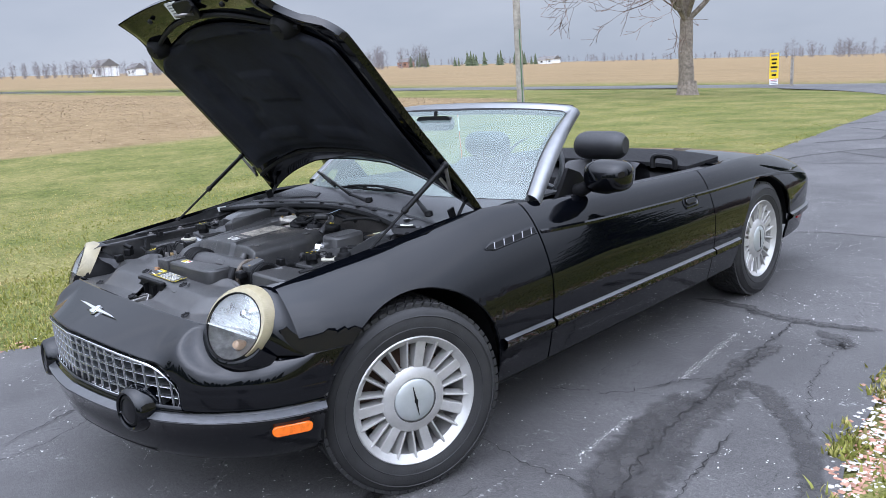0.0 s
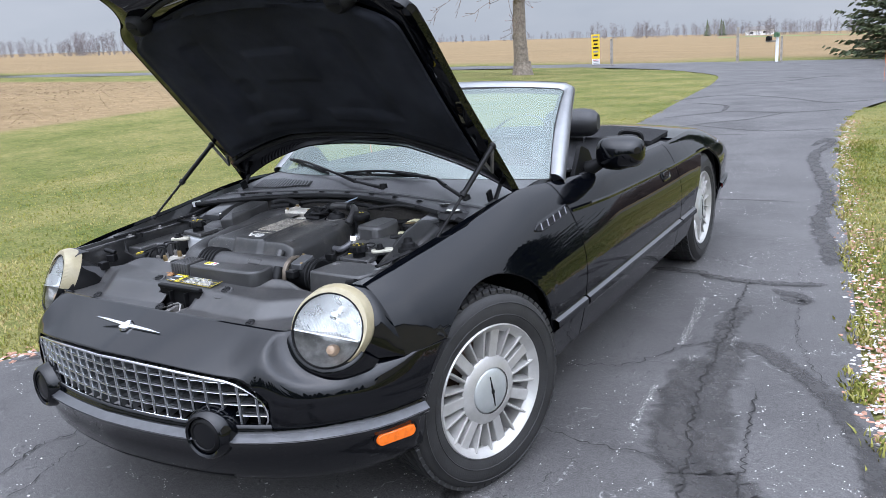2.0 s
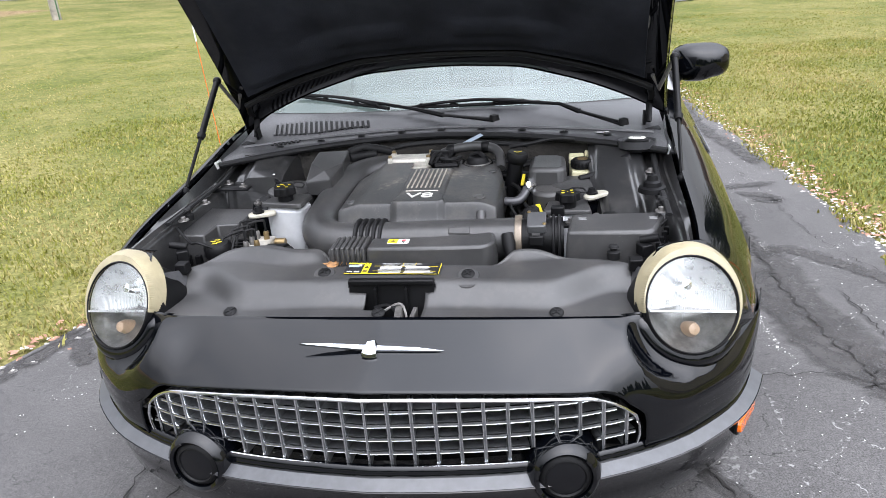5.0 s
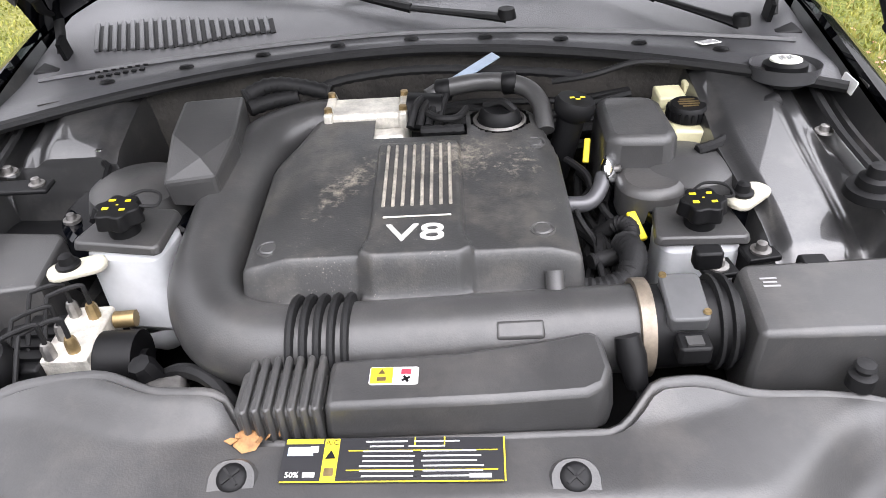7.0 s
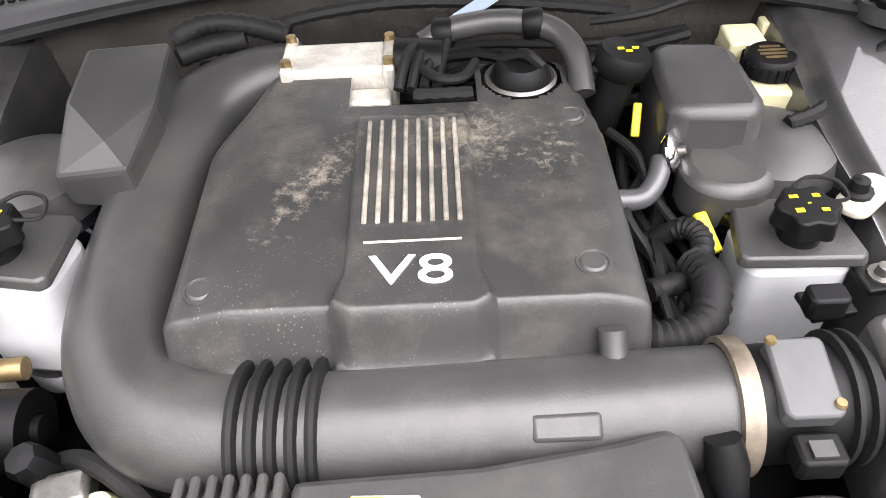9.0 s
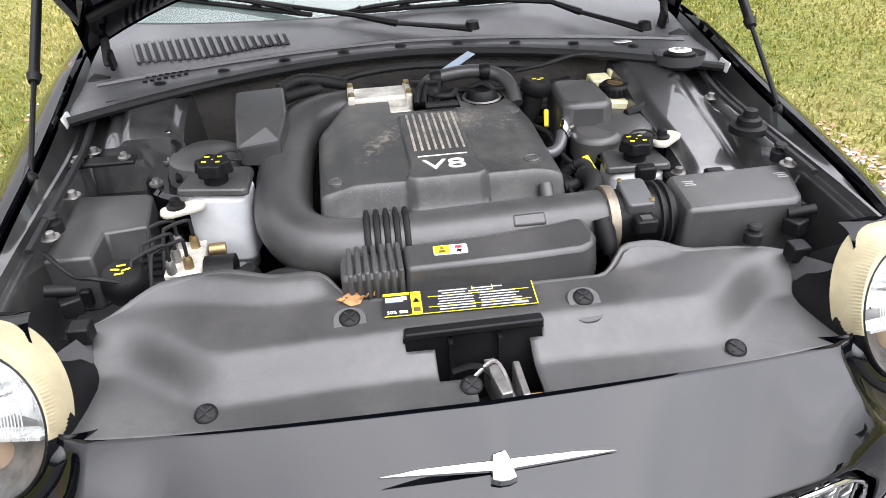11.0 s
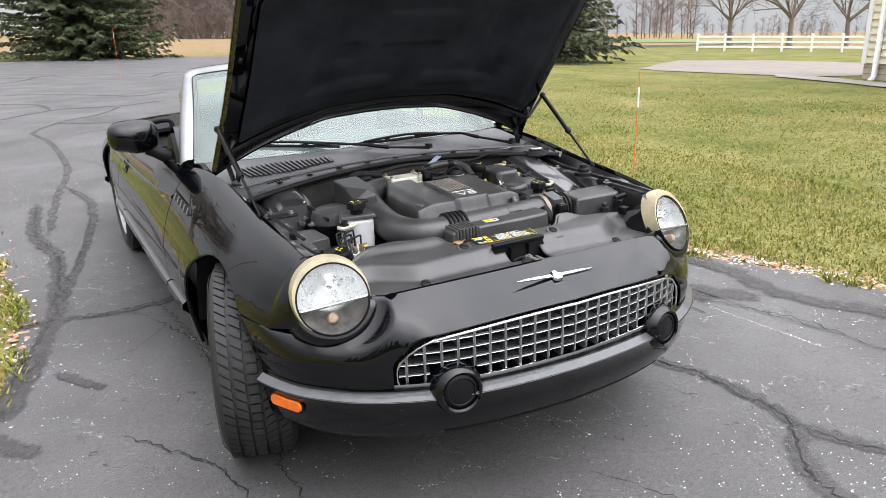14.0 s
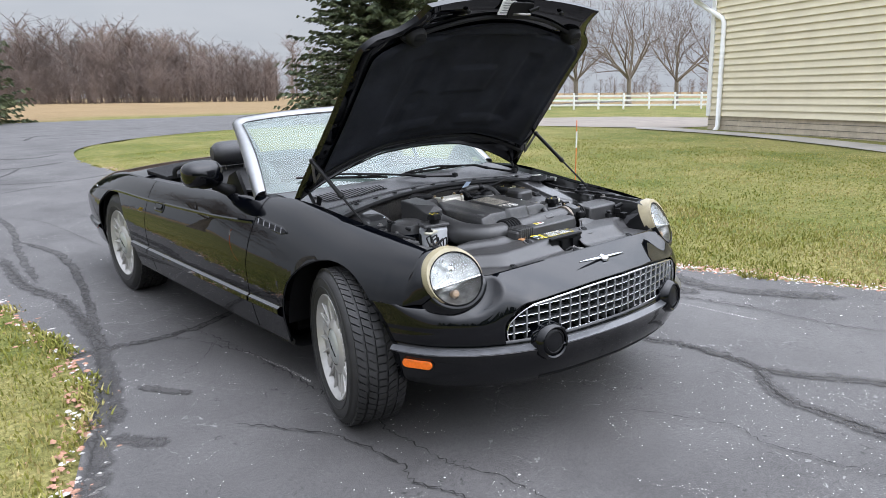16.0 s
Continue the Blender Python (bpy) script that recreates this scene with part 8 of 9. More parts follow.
# loose loom along the firewall
for k in range(7):
    pts = [(-0.26 + 0.09 * i, 0.265 - 0.012 * (k % 3) + wr.uniform(-0.012, 0.012), 0.78 - 0.022 * (k % 4) + wr.uniform(-0.02, 0.02)) for i in range(8)]
    cpart("firewall_loom", tube(bmesh.new(), spline(pts, 3), 0.006 + 0.002 * (k % 3), 7), RUBBER)
cpart("ribbed_hose", tube(bmesh.new(), [(-0.262 + 0.006 * i, 0.20 + 0.006 * math.sin(i * 0.3) + 0.0025 * i, 0.835 + 0.0003 * i) for i in range(14)], [0.012 + 0.002 * (i % 2) for i in range(14)], 10), RUBBER)


# ---- drive: cracks, sealer, grit ----
def crack(rows, width=0.009, seed=1, amp=0.009):
    part("crack", ribbon(jagged(rows, amp * 1.1, 0.018, seed), width * 0.42, 0.0068 + 0.0002 * (seed % 5), seed, 0.9), CRACK, drive, recalc=False, smooth=False)


def sealer(rows, width, seed=1):
    part("crack_sealer", ribbon(jagged(rows, 0.010, 0.05, seed), width * 1.35, 0.003 + 0.00035 * (seed % 9), seed, 0.25), SEAL, drive, recalc=False, smooth=False)


GRIT_LINES = []


def scrape(rows, width, seed=1):
    """A worn streak: a dense line of bared pale stone."""
    GRIT_LINES.append((spline([(x, y, 0) for x, y in rows], 24), width * 0.42, 9))


sealer([(1.30, 1.47), (1.33, 1.01), (1.39, 0.64), (1.44, 0.38), (1.53, 0.24), (1.66, 0.08), (1.80, -0.10)], 0.15, 1)
sealer([(1.21, 1.22), (1.22, 0.90), (1.27, 0.58), (1.35, 0.34), (1.46, 0.20), (1.62, 0.02)], 0.15, 2)
sealer([(1.29, 1.95), (1.24, 1.75), (1.25, 1.50), (1.28, 1.28)], 0.09, 3)
sealer([(1.30, 1.42), (1.43, 1.39), (1.53, 1.28), (1.64, 1.16), (1.75, 0.99), (1.87, 0.72), (1.93, 0.49), (1.98, 0.20)], 0.085, 4)
sealer([(0.60, 2.42), (0.91, 2.42), (1.02, 2.36), (1.33, 2.34), (1.62, 2.41)], 0.07, 5)
sealer([(1.34, 2.24), (1.50, 2.16), (1.52, 2.08), (1.40, 2.12)], 0.07, 6)
sealer([(0.94, 7.42), (1.05, 8.10), (1.12, 7.61), (1.04, 6.79), (1.20, 5.75), (1.38, 4.70), (1.40, 3.89), (1.52, 3.25), (1.59, 2.74)], 0.11, 7)
sealer([(-1.33, 4.46), (-1.38, 3.41), (-1.28, 2.79), (-1.32, 1.99), (-1.36, 1.62), (-1.50, 1.12), (-1.60, 0.80), (-1.76, 0.30), (-1.95, -0.15)], 0.095, 8)
sealer([(-1.64, 0.56), (-1.54, 0.40), (-1.46, 0.34)], 0.08, 9)
sealer([(-1.55, 1.62), (-1.33, 1.62), (-1.06, 1.57), (-0.80, 1.60), (-0.50, 1.74)], 0.06, 10)
sealer([(0.16, 11.21), (-0.24, 10.28), (-0.82, 9.68), (-1.22, 8.77), (-1.07, 7.70), (-1.01, 5.83), (-1.18, 4.58), (-1.30, 3.30)], 0.06, 11)
sealer([(0.72, -0.10), (0.84, -0.30), (0.93, -0.55), (0.93, -0.85), (0.90, -0.96)], 0.07, 12)
sealer([(0.90, -0.94), (0.74, -1.10), (0.67, -1.24), (0.66, -1.42), (0.64, -1.65), (0.60, -2.3)], 0.085, 13)
sealer([(0.91, -0.95), (0.98, -1.13), (1.14, -1.39), (1.30, -1.75)], 0.08, 14)
sealer([(1.95, 0.50), (1.97, 0.22), (1.92, -0.10), (2.06, -0.45), (2.30, -0.80)], 0.13, 15)
sealer([(-1.40, 1.28), (-1.50, 0.95), (-1.58, 0.62)], 0.08, 25)
sealer([(-1.38, 0.99), (-1.30, 0.84), (-1.21, 0.71)], 0.05, 26)
sealer([(-1.10, 5.0), (-0.95, 4.2), (-1.05, 3.2), (-1.20, 2.4), (-1.34, 1.7)], 0.06, 27)
sealer([(1.19, 0.95), (1.24, 0.70), (1.34, 0.50), (1.48, 0.48)], 0.10, 30)
sealer([(-1.0, 9.62), (0.16, 8.84), (1.05, 9.06)], 0.045, 16)
sealer([(-0.88, 8.14), (-0.4, 8.4), (0.1, 8.46)], 0.03, 17)
sealer([(-2.45, 13.73), (-1.57, 15.2), (-0.35, 14.2), (0.61, 12.9), (1.3, 13.4)], 0.10, 18)
sealer([(-3.0, 18.5), (-2.0, 19.5), (-1.2, 21.0), (-0.6, 24.0), (0.4, 26.0)], 0.14, 19)
sealer([(0.4, 4.36), (0.7, 4.47), (1.25, 4.46)], 0.022, 20)
sealer([(-1.7, 10.5), (-0.8, 11.4), (0.2, 11.2), (1.0, 11.6)], 0.09, 21)
sealer([(-0.9, 11.4), (-1.1, 12.6), (-2.0, 13.4)], 0.08, 22)
sealer([(2.0, 20.0), (3.4, 25.0), (5.1, 27.0), (10.2, 33.0)], 0.12, 23)
sealer([(-2.5, 23.0), (1.0, 24.0), (5.0, 23.6)], 0.10, 24)
crack([(1.22, 2.40), (1.23, 1.88), (1.26, 1.57), (1.27, 1.11), (1.30, 0.80), (1.33, 0.58), (1.38, 0.36), (1.40, 0.17), (1.42, -0.1)], 0.016, 31, 0.014)
crack([(0.70, 0.90), (0.82, 0.95), (0.96, 1.02), (1.05, 1.19), (1.16, 1.34), (1.24, 1.42)], 0.011, 32, 0.014)
crack([(1.49, 0.95), (1.51, 0.71), (1.53, 0.55), (1.55, 0.40), (1.56, 0.27), (1.61, 0.10), (1.64, -0.2), (1.72, -0.6)], 0.013, 33, 0.012)
crack([(0.72, 0.36), (1.01, 0.32), (1.16, 0.32), (1.30, 0.32), (1.40, 0.24)], 0.008, 34, 0.012)
crack([(-1.00, 1.50), (-0.95, 1.42), (-0.79, 1.01), (-0.78, 0.76), (-0.77, 0.41), (-0.76, 0.2)], 0.012, 35, 0.016)
crack([(-0.74, -0.06), (-0.76, -0.25), (-0.75, -0.38), (-0.74, -0.60), (-0.67, -0.80), (-0.6, -1.4)], 0.010, 36, 0.012)
crack([(0.70, -0.08), (0.84, -0.30), (0.92, -0.53), (0.91, -0.70), (0.93, -0.86), (0.72, -1.12), (0.67, -1.24), (0.66, -1.5), (0.60, -2.3)], 0.014, 37, 0.012)
crack([(0.90, -0.93), (0.97, -1.13), (1.14, -1.39), (1.3, -1.8)], 0.010, 38, 0.012)
crack([(0.10, -0.76), (0.23, -1.01), (0.29, -1.18), (0.25, -1.36), (0.35, -1.8)], 0.008, 39, 0.012)
crack([(1.50, 0.10), (1.58, -0.05), (1.71, -0.36), (1.73, -0.69), (1.75, -0.92), (1.83, -1.15), (1.9, -1.5)], 0.012, 40, 0.014)
crack([(-1.57, 1.62), (-1.33, 1.62), (-1.06, 1.57), (-0.80, 1.60), (-0.5, 1.74), (0.2, 1.9)], 0.012, 41, 0.012)
crack([(-0.80, -0.92), (-0.87, -0.74), (-0.92, -0.58), (-0.88, -0.43), (-0.95, -0.1), (-1.2, 0.3)], 0.013, 42, 0.012)
crack([(-1.34, 4.3), (-1.38, 3.41), (-1.28, 2.79), (-1.32, 1.99), (-1.37, 1.62), (-1.52, 1.08), (-1.62, 0.80), (-1.78, 0.30)], 0.016, 43, 0.016)
crack([(0.5, 2.9), (0.9, 2.75), (1.2, 2.6)], 0.007, 44)
crack([(-0.88, 1.75), (-0.82, 1.30), (-0.79, 0.90), (-0.80, 0.62)], 0.009, 45, 0.016)
crack([(1.42, 2.75), (1.50, 2.2), (1.56, 1.6), (1.72, 1.1)], 0.007, 46, 0.014)
crack([(-1.05, 4.8), (-0.98, 4.1), (-1.06, 3.2), (-1.2, 2.4)], 0.011, 48, 0.016)
crack([(-1.2, 0.95), (-0.98, 1.12), (-0.80, 1.35)], 0.006, 49, 0.012)
crack([(-0.6, 4.1), (-0.7, 5.76), (-0.97, 6.5)], 0.010, 47)
scrape([(1.05, 1.98), (1.08, 1.62), (1.10, 1.32)], 0.030, 51)
scrape([(1.30, 1.50), (1.32, 1.20), (1.35, 0.82)], 0.034, 52)
scrape([(1.19, 1.22), (1.18, 0.82)], 0.020, 53)
scrape([(1.12, 0.86), (1.14, 0.49)], 0.020, 56)
scrape([(-0.80, 1.05), (-0.75, 0.72), (-0.74, 0.45)], 0.012, 54)
scrape([(1.47, 0.40), (1.50, -0.1), (1.55, -0.6)], 0.012, 55)


def scatter_stuff(name, cells, faces, material, label, category, parent=None):
    """One joined mesh from numpy blocks of corners; every block has the same faces."""
    n, k, _ = cells.shape
    idx = (np.arange(n) * k)[:, None, None] + np.array(faces)[None]
    me = bpy.data.meshes.new(name)
    me.from_pydata(cells.reshape(-1, 3).tolist(), [], idx.reshape(-1, len(faces[0])).tolist())
    me.materials.append(material)
    ob = new(name, me)
    if parent:
        ob.parent = parent
        ob["label"], ob["kind"] = label, "stuff"
        return ob
    return tagged(ob, label, category, kind="stuff")


def in_drive(p):
    poly = np.array(DRIVE)
    a, b = poly, np.roll(poly, -1, axis=0)
    c = np.zeros(len(p), bool)
    for (x1, y1), (x2, y2) in zip(a, b):
        if y1 != y2:
            c ^= ((y1 > p[:, 1]) != (y2 > p[:, 1])) & (p[:, 0] < (x2 - x1) * (p[:, 1] - y1) / (y2 - y1) + x1)
    return c


NEAR = np.array(NEAR_EDGE)


def edge_dist(p):
    out = np.full(len(p), 99.0)
    for q in NEAR:
        out = np.minimum(out, np.hypot(p[:, 0] - q[0], p[:, 1] - q[1]))
    return out


def land_np(p):
    return np.array([land(x, y) for x, y in p])


rng = np.random.default_rng(7)
# pale stone chips worn out of the asphalt
p = np.column_stack((rng.uniform(-2.4, 2.4, 20000), rng.uniform(-3.2, 6.0, 20000)))
keep = in_drive(p) & (np.array([noise.noise(Vector((x * 1.1, y * 1.1, 3.0))) for x, y in p]) + rng.uniform(-0.55, 0.35, 20000) > 0.10)
p = p[keep]
# winding hairlines of loosened grit
walk_rnd = random.Random(12)
for _ in range(90):
    q, a = Vector((walk_rnd.uniform(-2.0, 2.2), walk_rnd.uniform(-2.6, 3.5), 0)), walk_rnd.uniform(0, 6.28)
    line = []
    for _ in range(walk_rnd.randint(10, 45)):
        a += walk_rnd.gauss(0, 0.55)
        q = q + Vector((math.cos(a), math.sin(a), 0)) * 0.016
        line.append(q)
    GRIT_LINES.append((line, 0.004, 2))
extra = np.array([(c.x + walk_rnd.gauss(0, w), c.y + walk_rnd.gauss(0, w)) for line, w, n in GRIT_LINES for c in line for _ in range(n) if walk_rnd.random() < 0.62])
extra = extra[in_drive(extra)]
n_loose = len(p)
p = np.vstack((p, extra))
r = rng.uniform(0.0010, 0.0033, len(p)) * (1 + (rng.random(len(p)) > 0.96))
r[n_loose:] *= 0.72
ang = rng.uniform(0, 6.28, len(p))
ring = np.array([0.0, 1.3, 2.6, 3.9, 5.2])
cells = np.zeros((len(p), 6, 3))
for k in range(5):
    cells[:, k, 0] = p[:, 0] + r * np.cos(ang + ring[k]) * rng.uniform(0.6, 1.6, len(p))
    cells[:, k, 1] = p[:, 1] + r * np.sin(ang + ring[k]) * rng.uniform(0.6, 1.6, len(p))
    cells[:, k, 2] = 0.001
cells[:, 5] = np.column_stack((p, 0.001 + r * 0.6))
CHIP = mat("stone_chip", (0.60, 0.59, 0.56), 0.85, vary=0.2, scale=40.0)
scatter_stuff("stone_chips", cells, [(0, 1, 5), (1, 2, 5), (2, 3, 5), (3, 4, 5), (4, 0, 5)], CHIP, "pale stone chips loose on the asphalt", "gravel")


# ---- lawn edge and grass ----
def blade_material():
    m = mat("grass_blade", (0.12, 0.16, 0.035), 0.7)
    nt = m.node_tree
    pb = nt.nodes["Principled BSDF"]
    pb.inputs["Specular IOR Level"].default_value = 0.2
    g = nt.nodes.new("ShaderNodeNewGeometry")
    rp = nt.nodes.new("ShaderNodeValToRGB")
    rp.color_ramp.elements[0].color = (0.090, 0.125, 0.020, 1)
    rp.color_ramp.elements[1].color = (0.42, 0.34, 0.16, 1)
    e = rp.color_ramp.elements.new(0.55)
    e.color = (0.232, 0.228, 0.050, 1)
    n = nt.nodes.new("ShaderNodeTexNoise")
    n.inputs["Scale"].default_value, n.inputs["Detail"].default_value = 0.9, 4.0
    nt.links.new(g.outputs["Position"], n.inputs["Vector"])
    a = nt.nodes.new("ShaderNodeMath")
    a.operation = "MULTIPLY_ADD"
    a.inputs[1].default_value, a.inputs[2].default_value = 0.55, -0.57
    nt.links.new(g.outputs["Random Per Island"], a.inputs[0])
    b = nt.nodes.new("ShaderNodeMath")
    b.operation = "MULTIPLY_ADD"
    b.inputs[1].default_value = 1.75
    nt.links.new(n.outputs["Fac"], b.inputs[0])
    nt.links.new(a.outputs[0], b.inputs[2])
    nt.links.new(b.outputs[0], rp.inputs["Fac"])
    nt.links.new(rp.outputs["Color"], pb.inputs["Base Color"])
    return m


BLADE = blade_material()


def grass(name, p, height, label, lean=0.6, width=0.0035):
    n = len(p)
    z = land_np(p)
    h = height * rng.uniform(0.45, 1.25, n) * np.clip(1.15 - 0.055 * np.hypot(p[:, 0], p[:, 1] + 2), 0.4, 1.0)
    a = rng.uniform(0, 6.28, n)
    ln = rng.uniform(0.1, lean, n) * h
    b = rng.uniform(0, 6.28, n)
    w = width * rng.uniform(0.7, 1.5, n) * (1 + np.hypot(p[:, 0], p[:, 1] + 2) * 0.12)
    cells = np.zeros((n, 5, 3))
    dx, dy = np.cos(a), np.sin(a)
    for k, (sgn, up, ww, lf) in enumerate(((-1, 0.0, 1.0, 0.0), (1, 0.0, 1.0, 0.0), (1, 0.55, 0.75, 0.35), (-1, 0.55, 0.75, 0.35), (0, 1.0, 0.0, 1.0))):
        cells[:, k, 0] = p[:, 0] + sgn * dx * w * ww + np.cos(b) * ln * lf
        cells[:, k, 1] = p[:, 1] + sgn * dy * w * ww + np.sin(b) * ln * lf
        cells[:, k, 2] = z - 0.006 + h * up
    me = bpy.data.meshes.new(name)
    base = (np.arange(n) * 5)
    fs = [(int(i), int(i) + 1, int(i) + 2, int(i) + 3) for i in base] + [(int(i) + 3, int(i) + 2, int(i) + 4) for i in base]
    me.from_pydata(cells.reshape(-1, 3).tolist(), [], fs)
    me.materials.append(BLADE)
    return tagged(new(name, me), label, "grass", kind="stuff")


def lawn_points(x0, x1, y0, y1, n):
    q = np.column_stack((rng.uniform(x0, x1, n), rng.uniform(y0, y1, n)))
    q = q[~in_drive(q)]
    return q


q = np.vstack((lawn_points(-4.2, -1.3, -3.0, 5.0, 30000), lawn_points(-8.5, -1.3, -3.0, 12.0, 26000), lawn_points(-16, -2, -2.0, 22.0, 24000)))
q = q[edge_dist(q) > rng.uniform(0.0, 0.10, len(q))]
grass("grass", q, 0.034, "patchy green and straw lawn grass west of the drive")
q = np.vstack((lawn_points(1.1, 4.2, -3.0, 8.0, 48000), lawn_points(1.1, 9.0, -3.0, 12.0, 56000), lawn_points(2, 17, 0.0, 24.0, 42000)))
q = q[edge_dist(q) > rng.uniform(0.0, 0.14, len(q))]
grass("grass", q, 0.034, "patchy green and straw lawn grass east of the drive")
# ragged taller tufts right at the asphalt's edge
e = NEAR[(NEAR[:, 1] > -3) & (NEAR[:, 1] < 12)]
q = e[rng.integers(0, len(e), 9000)] + rng.normal(0, 0.035, (9000, 2))
q = q[np.array([noise.noise(Vector((x * 3.0, y * 3.0, 9.0))) for x, y in q]) > 0.02]
grass("edge_tufts", q, 0.040, "ragged grass tufts creeping over the asphalt edge", 1.2)


def pebbles(n, centre, spread, size, material, name, label, z0=0.0):
    c = centre[rng.integers(0, len(centre), n)] + rng.normal(0, spread, (n, 2))
    s_ = size * rng.uniform(0.4, 1.5, n)
    base = np.array([(0, 0, 1), (1, 0, 0.1), (0.3, 0.95, 0.1), (-0.8, 0.6, 0.1), (-0.8, -0.6, 0.1), (0.3, -0.95, 0.1)])
    cells = np.zeros((n, 6, 3))
    a = rng.uniform(0, 6.28, n)
    st = rng.uniform(0.6, 1.5, n)
    zz = land_np(c)
    for k in range(6):
        bx, by, bz = base[k]
        cells[:, k, 0] = c[:, 0] + s_ * st * (bx * np.cos(a) - by * np.sin(a))
        cells[:, k, 1] = c[:, 1] + s_ / st * (bx * np.sin(a) + by * np.cos(a))
        cells[:, k, 2] = zz + z0 + s_ * 0.55 * bz * rng.uniform(0.5, 1.2, n)
    return scatter_stuff(name, cells, [(0, 1, 2), (0, 2, 3), (0, 3, 4), (0, 4, 5), (0, 5, 1)], material, label, "gravel")


ee = NEAR[(NEAR[:, 0] > 0.9) & (NEAR[:, 1] > -3.5) & (NEAR[:, 1] < 10)]
ew = NEAR[(NEAR[:, 0] < -1.3) & (NEAR[:, 1] > -2.0) & (NEAR[:, 1] < 5)]
WHITESTONE = mat("white_stone", (0.46, 0.44, 0.41), 0.85, vary=0.25, scale=30.0)
REDSTONE = mat("red_stone", (0.36, 0.19, 0.13), 0.85, vary=0.4, scale=25.0)
pebbles(1500, ee + np.array((0.05, 0.0)), 0.045, 0.009, WHITESTONE, "white_gravel", "white marble chips along the lawn edge")
pebbles(1800, ee + np.array((0.08, 0.0)), 0.06, 0.010, REDSTONE, "red_gravel", "reddish stones and dead leaves along the lawn edge")
pebbles(350, ew - np.array((0.03, 0.0)), 0.05, 0.014, REDSTONE, "red_gravel", "reddish stones and dead leaves along the lawn edge")
pebbles(220, ew, 0.06, 0.013, WHITESTONE, "white_gravel", "white marble chips along the lawn edge")
# stalks standing in the stubble field
q = np.column_stack((rng.uniform(-46, -16.5, 26000), rng.uniform(-16, 23, 26000)))
q = q[(np.array([field_share(x, y) for x, y in q]) > 0.5)]
STRAW = mat("straw", (0.29, 0.20, 0.11), 0.9, vary=0.3, scale=3.0)
sn, sl = STRAW.node_tree.nodes, STRAW.node_tree.links
st_geo, st_ramp = sn.new("ShaderNodeNewGeometry"), sn.new("ShaderNodeValToRGB")
st_ramp.color_ramp.elements[0].color, st_ramp.color_ramp.elements[1].color = (0.10, 0.062, 0.034, 1), (0.44, 0.33, 0.20, 1)
sl.new(st_geo.outputs["Random Per Island"], st_ramp.inputs["Fac"])
sl.new(st_ramp.outputs["Color"], sn["Principled BSDF"].inputs["Base Color"])
st_ob = grass("stubble", q, 0.06, "short broken corn stubble", 2.4, 0.006)
st_ob.data.materials[0] = STRAW


# ---- trees ----
def limb(bm, a, b, ra, rb, n=5):
    d = b - a
    if d.length < 1e-5:
        return
    d.normalize()
    u = d.orthogonal().normalized()
    v = d.cross(u)
    r0 = [bm.verts.new(a + (u * math.cos(6.2832 * k / n) + v * math.sin(6.2832 * k / n)) * ra) for k in range(n)]
    r1 = [bm.verts.new(b + (u * math.cos(6.2832 * k / n) + v * math.sin(6.2832 * k / n)) * rb) for k in range(n)]
    for k in range(n):
        bm.faces.new((r0[k], r0[(k + 1) % n], r1[(k + 1) % n], r1[k]))


def grow(trunk, twigs, p, d, length, r, depth, rnd, spread, buds=None, droop=0.0, rmin=0.009):
    """A forking branch that bends as it goes."""
    n = 4 if depth > 2 else 3
    r = max(rmin, r)
    for i in range(n):
        d = (d + Vector((rnd.uniform(-1, 1), rnd.uniform(-1, 1), rnd.uniform(-0.6, 0.9) - droop)) * 0.16).normalized()
        q = p + d * (length / n)
        r1 = max(rmin, r * (1 - 0.38 / n))
        limb(trunk if depth >= 4 else twigs, p, q, r, r1, 8 if depth >= 5 else (5 if depth > 2 else 3))
        p, r = q, r1
        if depth > 0 and i >= 1 or depth > 3:
            for _ in range(2 if depth in (1, 2, 3) and i == n - 1 else 1):
                axis = d.orthogonal().normalized()
                axis.rotate(Matrix.Rotation(rnd.uniform(0, 6.283), 3, d))
                e = d.copy()
                e.rotate(Matrix.Rotation(rnd.uniform(0.45, 1.0) * spread, 3, axis))
                if depth > 0:
                    grow(trunk, twigs, p, e, length * rnd.uniform(0.55, 0.80), r * rnd.uniform(0.45, 0.62), depth - 1, rnd, spread, buds, droop)
    if buds is not None and depth <= 1:
        buds.append(p)


